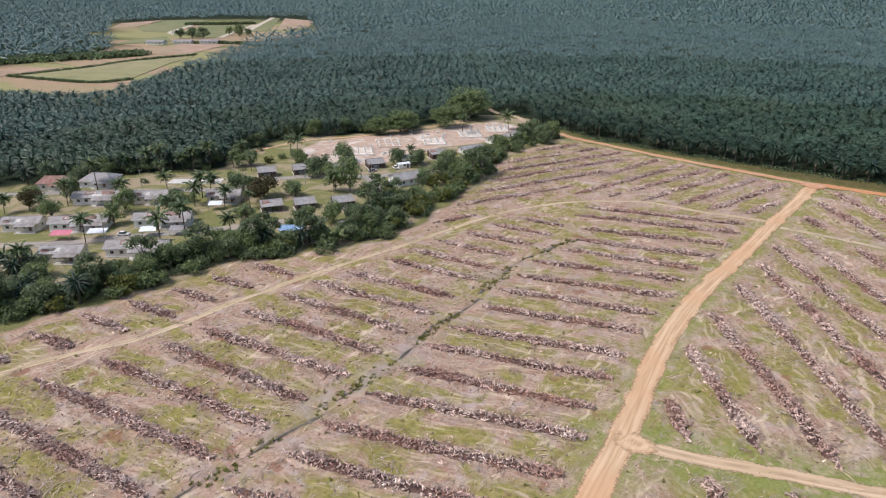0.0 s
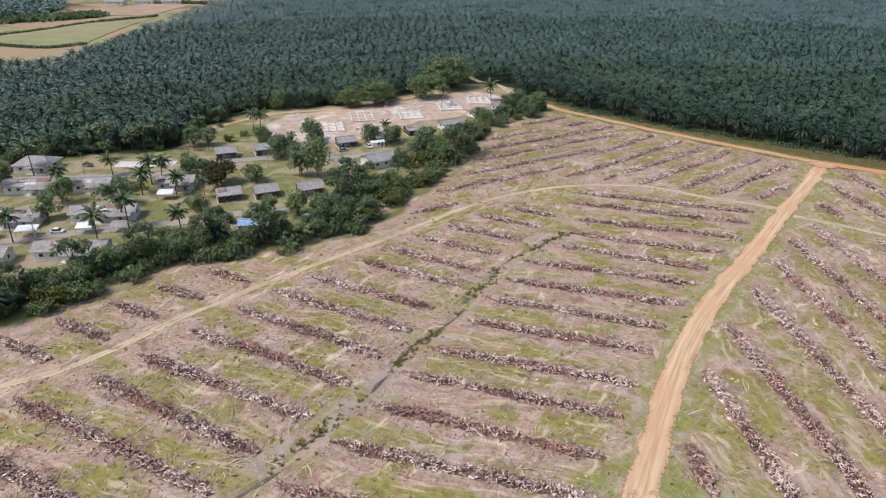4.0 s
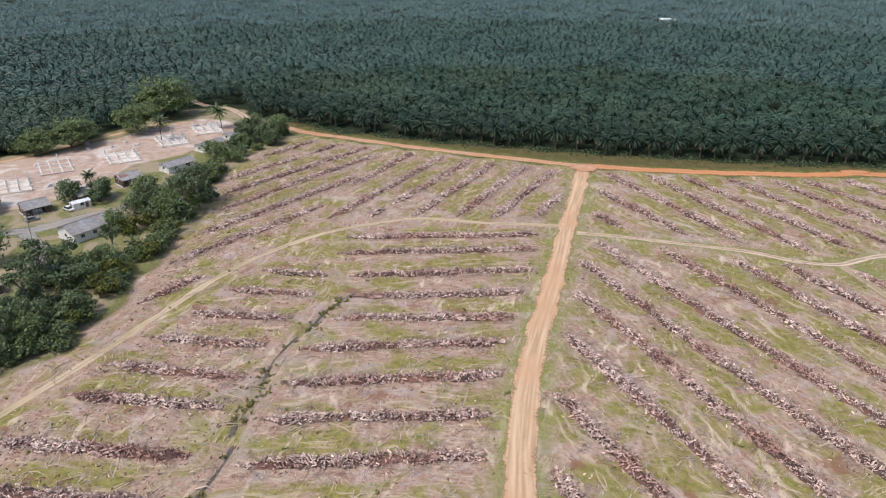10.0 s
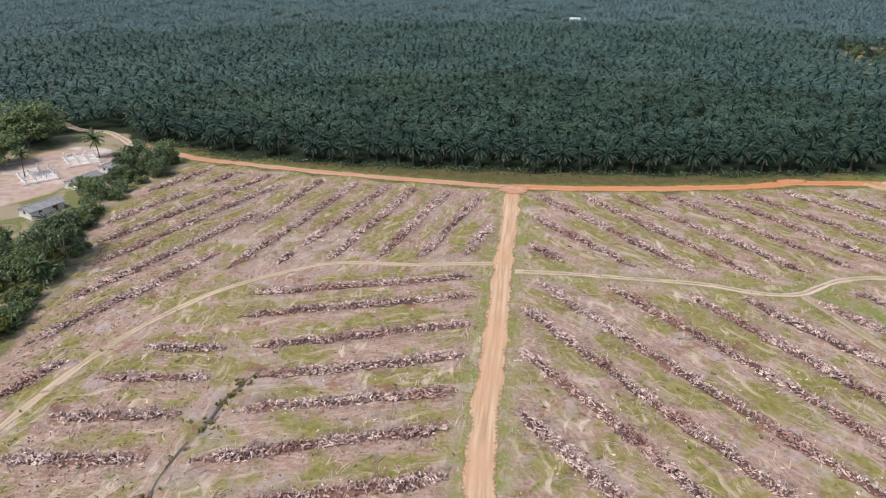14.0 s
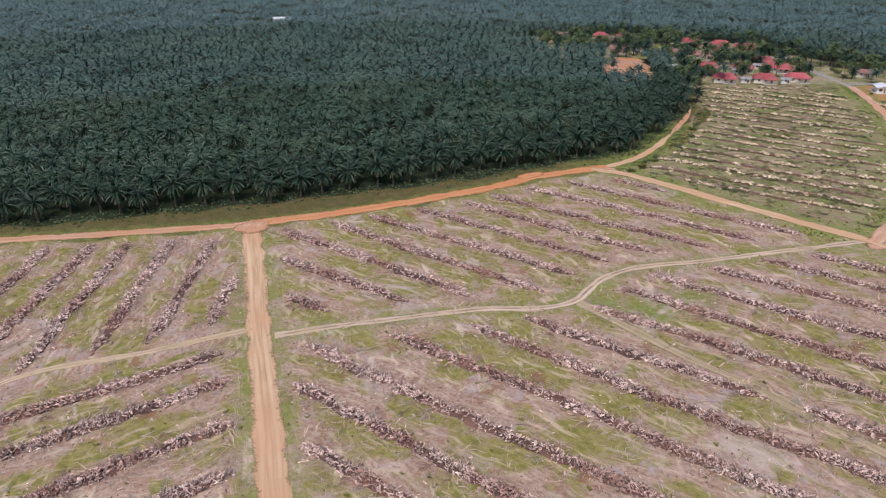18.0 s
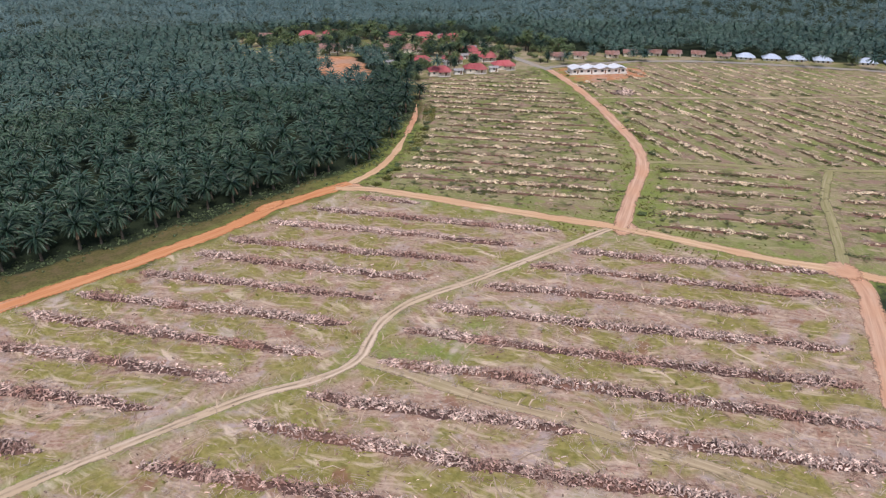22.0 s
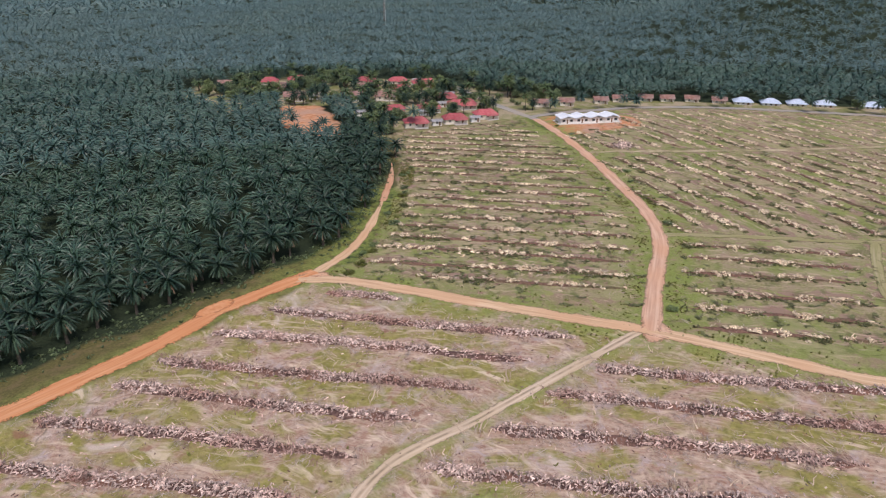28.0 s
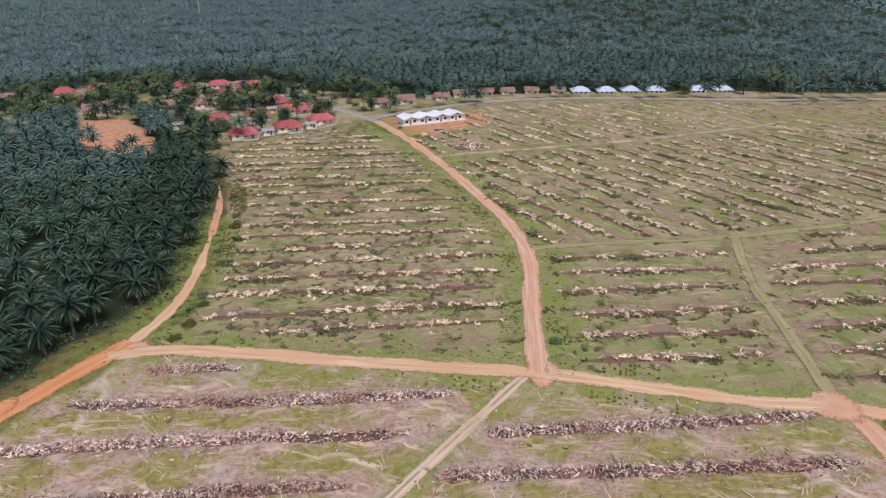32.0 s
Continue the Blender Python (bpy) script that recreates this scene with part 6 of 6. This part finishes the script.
far_store = house("white_store", "low white building in a palm clearing", "", 14, 7, M_WHITE, M_WHITEROOF, 5.0, 0.8, wins=5, porch=0, category="building")
settle(far_store, [(60, 446, 5)])
settle(house("farm_barn", "pale barn among crop fields", "barns among the crop fields", 22, 10, M_WHITE, M_ZINC, 3.2, 1.6, wins=4, porch=0, category="barn"), [(-747, 227, 40), (-722, 247, 40), (-770, 205, 30)])
M_SCREED = material("sandy screed", (0.56, 0.47, 0.39), (0.78, 0.72, 0.65), 0.35, 0.95, (0.55, 0.42, 0.33), 0.12, 0.8, 0.3)
M_EARTH = material("trodden pinkish earth", (0.40, 0.29, 0.22), (0.54, 0.42, 0.34), 0.5, 0.95, (0.46, 0.31, 0.2), 0.12, 0.7, 0.3)
# ---- the building site: slabs, columns, blocks ----
for k, (x, y, turn, a, b) in enumerate([(-193, -43, -45, 17, 11), (-176, -27, -45, 15, 11), (-170, -2, -45, 14, 11), (-165, 18, -50, 14, 11), (-192, -65, -45, 15, 11)]):
    slab = tagged(new("foundation"), "new white concrete house foundation with bare columns", "foundation", "foundations on the building site")
    part("slab", boxed((-a / 2, a / 2, -b / 2, b / 2, -0.1, 0.25)), M_SCREED if k else M_EARTH, slab)
    for i in range(6):
        for j in range(4):
            if rng.uniform() < (0.15 if k == 0 else 0.85):
                x0, y0 = -a / 2 + 0.4 + i * (a - 0.8) / 5, -b / 2 + 0.4 + j * (b - 0.8) / 3
                part("column", boxed((x0 - 0.16, x0 + 0.16, y0 - 0.16, y0 + 0.16, 0.2, rng.uniform(1.8, 3.2))), M_WHITE, slab)
    for i in range(4):
        y0 = -b / 2 + 0.4 + i * (b - 0.8) / 3
        part("footing_beam", boxed((-a / 2 - 1.0, a / 2 + 0.6, y0 - 0.18, y0 + 0.18, 0.22, 0.55)), M_WHITE, slab)
    for i in range(4):
        x0 = -a / 2 + 0.4 + i * (a - 0.8) / 3
        part("footing_beam", boxed((x0 - 0.18, x0 + 0.18, -b / 2 - 0.5, b / 2 + 0.5, 0.22, 0.52)), M_WHITE, slab)
    slab.matrix_basis = Matrix.Translation((x, y, 0.05)) @ Matrix.Rotation(radians(turn), 4, "Z")
settle_slab = tagged(new("concrete_court"), "pale bare concrete court on grass", "court")
part("slab", boxed((-11, 11, -3.5, 3.5, -0.1, 0.16)), M_CONCRETE, settle_slab)
settle_slab.matrix_basis = Matrix.Translation((-214, -145, 0)) @ Matrix.Rotation(radians(36), 4, "Z")


def awning(x, y, turn, length, mat, label):
    """A sloping sheet awning on four posts."""
    ob = tagged(new("awning"), label, "awning", "awnings before the terraces")
    bm = bmesh.new()
    for dz in (0, 0.06):
        vs = [bm.verts.new(p) for p in ((-length / 2, -1.8, 2.1 + dz), (length / 2, -1.8, 2.1 + dz), (length / 2, 1.8, 2.7 + dz), (-length / 2, 1.8, 2.7 + dz))]
        bm.faces.new(vs if dz else vs[::-1])
    bm.verts.ensure_lookup_table()
    for a in range(4):
        bm.faces.new([bm.verts[a], bm.verts[(a + 1) % 4], bm.verts[(a + 1) % 4 + 4], bm.verts[a + 4]])
    part("sheet", bm, mat, ob)
    for x0 in (-length / 2 + 0.2, length / 2 - 0.2):
        for y0, h in ((-1.7, 2.15), (1.7, 2.7)):
            part("post", boxed((x0 - 0.05, x0 + 0.05, y0 - 0.05, y0 + 0.05, -0.1, h)), M_STEEL, ob)
    ob.matrix_basis = Matrix.Translation((x, y, 0)) @ Matrix.Rotation(radians(turn), 4, "Z")


awning(-191, -214, 42, 6.5, M_PINKCLOTH, "pink sheet awning before a terrace")
awning(-183, -206, 42, 6.0, M_WHITEROOF, "white sheet awning before a terrace")
awning(-171, -195, 42, 5.5, M_WHITEROOF, "white sheet awning before a terrace")
awning(-164, -189, 42, 4.5, M_ZINC, "grey sheet awning before a terrace")
awning(-176, -164, 40, 5.0, M_WHITEROOF, "white sheet awning before a terrace")
# stacks of pale blocks on the building site
for k in range(14):
    x, y = scatter_in(BUILDING_SITE, 30, 500 + k)[k]
    stack = tagged(new("block_stack"), "stack of pale building blocks on bare earth", "block stack", "block stacks on the building site")
    for i in range(3):
        for j in range(2):
            for h in range(1 + int(rng.uniform(0, 2))):
                part("block", boxed((i * 0.85, i * 0.85 + 0.8, j * 0.6, j * 0.6 + 0.55, h * 0.42 - 0.05, h * 0.42 + 0.36)), M_CONCRETE, stack)
    stack.matrix_basis = Matrix.Translation((x, y, 0)) @ Matrix.Rotation(rng.uniform(0, 3), 4, "Z")


# ---- parked cars, posts, mast ----
def car(label, paint_mat):
    """A small parked car: body, cabin, glazing, wheels, lights."""
    ob = tagged(new("car"), label, "car", "parked cars")
    bm = boxed((-2.05, 2.05, -0.82, 0.82, 0.3, 0.85))
    bmesh.ops.bevel(bm, geom=bm.edges[:], offset=0.12, segments=2, affect="EDGES")
    part("body", bm, paint_mat, ob)
    bm = bmesh.new()
    lo = [bm.verts.new(p) for p in ((-1.5, -0.75, 0.84), (1.05, -0.75, 0.84), (1.05, 0.75, 0.84), (-1.5, 0.75, 0.84))]
    hi = [bm.verts.new(p) for p in ((-1.1, -0.6, 1.42), (0.45, -0.6, 1.42), (0.45, 0.6, 1.42), (-1.1, 0.6, 1.42))]
    bm.faces.new(hi)
    for a in range(4):
        bm.faces.new([lo[a], lo[(a + 1) % 4], hi[(a + 1) % 4], hi[a]])
    part("window_glass", bm, M_GLASS, ob)
    part("roof", boxed((-1.08, 0.43, -0.6, 0.6, 1.42, 1.47)), paint_mat, ob)
    for x in (-1.3, 1.3):
        for y in (-0.8, 0.8):
            v, f = tube([(x, y - 0.1, 0.31), (x, y - 0.099, 0.31), (x, y + 0.099, 0.31), (x, y + 0.1, 0.31)], [0.02, 0.31, 0.31, 0.02], 12)
            wheel = child("wheel", quick_mesh("wheel", v, f, M_GLASS, False), ob)
            v, f = tube([(x, y - 0.12, 0.31), (x, y - 0.119, 0.31), (x, y + 0.119, 0.31), (x, y + 0.12, 0.31)], [0.02, 0.18, 0.18, 0.02], 10)
            child("rim", quick_mesh("rim", v, f, M_STEEL, False), wheel)
    for y in (-0.6, 0.6):
        part("headlight", boxed((2.0, 2.07, y - 0.16, y + 0.16, 0.58, 0.72)), M_WHITE, ob)
        part("tail_light", boxed((-2.07, -2.0, y - 0.16, y + 0.16, 0.6, 0.75)), M_REDROOF, ob)
    return ob


settle(car("white car parked by the terrace", M_WHITE), [(-178, -200, 35), (-158, -80, -20), (322, 126, -30)])
settle(car("grey car parked by a timber house", M_STEEL), [(-163, -90, 60), (-190, -150, 40)])


def power_pole(x, y, turn):
    ob = tagged(new("power_pole"), "grey power pole with a crossarm", "power pole", "power poles")
    v, f = tube([(0, 0, -0.3), (0, 0, 4), (0, 0, 8.5)], [0.16, 0.14, 0.1], 8)
    child("pole", quick_mesh("pole", v, f, M_STEEL, True), ob)
    part("crossarm", boxed((-0.9, 0.9, -0.06, 0.06, 7.9, 8.05)), M_BARK, ob)
    for x0 in (-0.8, 0, 0.8):
        part("insulator", boxed((x0 - 0.06, x0 + 0.06, -0.06, 0.06, 8.05, 8.25)), M_WHITE, ob)
    ob.matrix_basis = Matrix.Translation((x, y, 0)) @ Matrix.Rotation(turn, 4, "Z")


for x, y in [(-152, -103), (-172, -122), (-194, -140), (-222, -165), (-150, -178), (-177, -207)]:
    power_pole(x, y, 0.7)

mast = tagged(new("radio_mast"), "tall slender lattice radio mast above palms", "mast")
for a in range(3):
    t = a * 2.094
    v, f = tube([(1.6 * math.cos(t), 1.6 * math.sin(t), -0.5), (0.4 * math.cos(t), 0.4 * math.sin(t), 60)], [0.16, 0.12], 5)
    child("leg", quick_mesh("leg", v, f, M_BROWNROOF if a else M_WHITE), mast)
for k in range(14):
    z, r0 = 2 + 4.1 * k, 1.6 - 0.083 * k
    v, f = tube([(r0 * math.cos(t), r0 * math.sin(t), z + (2 if i % 2 else 0)) for i, t in enumerate((0, 2.094, 4.188, 6.283))], [0.07] * 4, 4)
    child("brace", quick_mesh("brace", v, f, M_STEEL), mast)
mast.matrix_basis = Matrix.Translation((562, 503, 0))

# heap of uprooted trunks beside the far track
v, f = tumbled(np.column_stack([306 + rng.normal(0, 2.2, 70), 31 + rng.normal(0, 2.2, 70), rng.uniform(0.2, 1.6, 70)]), np.column_stack([rng.uniform(1, 3, 70), rng.uniform(0.3, 0.6, 70), rng.uniform(0.3, 0.6, 70)]), 0.5)
tagged(new("stump_heap", quick_mesh("stump_heap", v, f, M_CHIP)), "heap of pale stumps and trunk pieces", "debris heap", kind="stuff")

# trees and palms among the far village
grown = 0
for k in range(4200):
    if grown > 290:
        break
    x, y = (rng.uniform(212, 520), rng.uniform(-110, 310)) if k % 3 else (rng.uniform(225, 375), rng.uniform(95, 310))
    if not inside(np.array([x]), np.array([y]), EAST_VILLAGE)[0] or inside(np.array([x]), np.array([y]), ORANGE_PLOT)[0]:
        continue
    here = np.array([x]), np.array([y])
    if min(line_distance(*here, VILLAGE_STREET)[0], line_distance(*here, NORTH_ROAD)[0]) < 6 or line_distance(*here, [(326, 99), (340, 96), (359, 87), (378, 77), (389, 69.5), (412, 46), (430, 19), (452, -21), (474, -61), (507, -110)])[0] < 9:
        continue
    if any(o.get("category") in ("house", "building") and math.hypot(o.matrix_basis.translation.x - x, o.matrix_basis.translation.y - y) < 11 for o in scene.objects if o.parent is None):
        continue
    grown += 1
    pick = rng.uniform()
    if pick < 0.32:
        plant(palms[k % 4], x, y, rng.uniform(0.75, 1.0))
    elif pick < 0.54:
        plant(COCO[k % 3], x, y, rng.uniform(0.8, 1.1))
    elif pick < 0.70:
        plant(DARK[k % 3], x, y, rng.uniform(0.6, 1.0))
    elif pick < 0.84:
        plant(GREEN[k % 3], x, y, rng.uniform(0.6, 1.0))
    else:
        plant(SHRUB[k % 3], x, y, rng.uniform(0.6, 1.1))
# bushes beside the roads of the green plots
for k in range(28):
    t = rng.uniform(0, 1)
    line = smooth_line((EDGE_ROAD + EDGE_PATH[2:], NORTH_ROAD, EDGE_ROAD + EDGE_PATH[2:], CROSS_ROAD)[k % 4], 2.0)
    i = int(t * (len(line) - 1))
    d = line[min(i + 1, len(line) - 1)] - line[max(i - 1, 0)]
    d = d / (np.hypot(*d) + 1e-9)
    q = line[i] + np.array([d[1], -d[0]]) * rng.uniform(4, 9)
    if in_any(q[:1], q[1:], [NORTH_EAST_FIELD, FAR_FIELD])[0]:
        plant(SHRUB[k % 3], q[0], q[1], rng.uniform(0.3, 0.8), rng.uniform(0.12, 0.35))
# weeds along the roads of the green plots
vs, fs, total = [], [], 0
for k, line in enumerate((EDGE_ROAD + EDGE_PATH[2:], NORTH_ROAD, CROSS_ROAD[:8])):
    q = smooth_line(line, 1.0)
    d = np.gradient(q, axis=0)
    d /= np.hypot(*d.T)[:, None]
    lush = np.clip(np.convolve(rng.uniform(-1, 1, len(q) + 24), np.ones(13) / 13, "same")[12 : len(q) + 12], 0.01, 1)
    i = rng.choice(len(q), (900, 1100, 240)[k], p=lush / lush.sum())
    off = (rng.uniform(3.6, 9, len(i)) if k == 0 else rng.choice([-1, 1], len(i)) * rng.uniform(3.2, 8, len(i)))
    xy = q[i] + np.stack([d[i, 1], -d[i, 0]], -1) * off[:, None]
    v, f = spread(TUFT_V, TUFT_F, np.column_stack([xy, np.zeros(len(xy))]), rng.uniform(0, 6.28, len(xy)), rng.uniform(0.12, 0.42, len(xy)))
    vs.append(v)
    fs.append(f + total)
    total += len(v)
tagged(new("roadside_weeds", quick_mesh("roadside_weeds", np.concatenate(vs), np.concatenate(fs), M_TUFT)), "clumps of green weeds along the earth roads", "weeds", kind="stuff")


# ---- parcels, hedges and trees of the far crop fields ----
M_CROP_GREEN = material("green crop parcel", (0.150, 0.165, 0.075), (0.225, 0.235, 0.110), 0.05, 0.9, (0.25, 0.23, 0.12), 0.01, 0.6, 0.2)
M_CROP_KHAKI = material("khaki crop parcel", (0.225, 0.220, 0.105), (0.315, 0.295, 0.150), 0.05, 0.9, (0.33, 0.27, 0.16), 0.01, 0.6, 0.2)
M_CROP_BARE = material("bare reddish parcel", (0.34, 0.225, 0.160), (0.46, 0.325, 0.240), 0.05, 0.9, (0.30, 0.25, 0.14), 0.01, 0.6, 0.2)
M_FARM_LANE = material("pale farm lane", (0.48, 0.41, 0.32), (0.60, 0.53, 0.43), 0.1, 0.95, None, bump=0)


def crop_plot(poly, mat, label):
    """One sown parcel, a hand above the land round it, with low furrow ridges."""
    bm = bmesh.new()
    up = [bm.verts.new((x, y, 0.45)) for x, y in poly]
    down = [bm.verts.new((x, y, -0.3)) for x, y in poly]
    top = bm.faces.new(up)
    top.normal_update()
    if top.normal.z < 0:
        top.normal_flip()
    for a in range(len(poly)):
        b = (a + 1) % len(poly)
        bm.faces.new([up[a], up[b], down[b], down[a]])
    me = bpy.data.meshes.new("crop_plot")
    bm.to_mesh(me)
    bm.free()
    me.materials.append(mat)
    tagged(new("crop_plot", me), label, "field", "crop parcels", kind="structure")


for poly, mat, label in (([(-618, -36), (-621, 16), (-633, 76), (-617, 148), (-584, 96), (-516, 12), (-525, -16)], M_CROP_KHAKI, "large khaki green crop parcel"),
                         ([(-669, -21), (-637, 21), (-623, -33), (-622, -42)], M_CROP_BARE, "narrow bare earth parcel"),
                         ([(-723, 124), (-744, 229), (-692, 248), (-640, 160), (-682, 128)], M_CROP_BARE, "bare reddish earth parcel"),
                         ([(-754, 74), (-743, 131), (-726, 122), (-728, 79)], M_CROP_BARE, "bare reddish earth parcel"),
                         ([(-808, 167), (-853, 229), (-858, 279), (-785, 238)], M_CROP_GREEN, "green vegetable parcel"),
                         ([(-1070, 322), (-1154, 392), (-1175, 489), (-1044, 344)], M_CROP_BARE, "bare reddish earth parcel"),
                         ([(-1036, 346), (-1165, 489), (-1106, 537), (-914, 325), (-958, 308)], M_CROP_GREEN, "green vegetable parcel"),
                         ([(-873, 303), (-1002, 447), (-933, 496), (-862, 398), (-785, 304)], M_CROP_GREEN, "green vegetable parcel"),
                         ([(-826, 388), (-1060, 646), (-1037, 648), (-820, 430)], M_CROP_GREEN, "green vegetable parcel"),
                         ([(-810, 434), (-1028, 651), (-920, 628), (-831, 520)], M_CROP_BARE, "bare reddish earth parcel")):
    crop_plot(poly, mat, label)


def hedge(points, wide, tall, count, seed, label):
    r = np.random.default_rng(seed)
    q = smooth_line(points, 1.0)
    xy = q[r.integers(0, len(q), count)] + r.normal(0, wide, (count, 2))
    v, f = spread(TUFT_V, TUFT_F, np.column_stack([xy, np.zeros(count)]), r.uniform(0, 6.28, count), np.column_stack([np.full(count, tall), np.full(count, tall), tall * r.uniform(0.6, 1.5, count)]))
    tagged(new("hedgerow", quick_mesh("hedgerow", v, f, M_LEAF_DARK)), label, "hedge", "hedges of the crop fields", kind="stuff")


hedge([(-616, -38), (-618, 30), (-633, 90), (-627, 157)], 0.7, 1.7, 420, 1, "dark hedge beside a crop parcel")
hedge([(-616, -38), (-526, -18), (-514, 12)], 0.7, 1.7, 340, 2, "dark hedge beside a crop parcel")
hedge([(-1026, 431), (-990, 470), (-954, 514)], 2.0, 4.0, 240, 3, "dark hedge between vegetable parcels")
hedge([(-718, 1), (-711, 35), (-698, 68), (-684, 103), (-684, 123)], 7.0, 4.5, 700, 4, "broad band of scrub between parcels")
hedge([(-760, 62), (-760, 120), (-812, 160)], 3.0, 4.5, 260, 5, "scrub beside the vegetable parcels")
hedge([(-735, 236), (-700, 262), (-672, 268)], 2.0, 3.0, 160, 6, "scrub beside the barns")
for points in ([(-868, 300), (-918, 328), (-1010, 430)], [(-780, 308), (-860, 404), (-935, 500)], [(-822, 384), (-1062, 652)]):
    v, f, p, side = ribbon(points, 9.0, 0.6, 0.05, 77)
    tagged(new("farm_lane", quick_mesh("farm_lane", v, f, M_FARM_LANE, True)), "pale straight farm lane between parcels", "road", kind="structure")
for k, (x, y) in enumerate([(-819, 274), (-821, 294), (-794, 292), (-768, 332), (-773, 350), (-803, 341), (-806, 283), (-785, 345)]):
    plant((DARK, GREEN)[k % 2][k % 3], x, y, rng.uniform(1.2, 1.9))
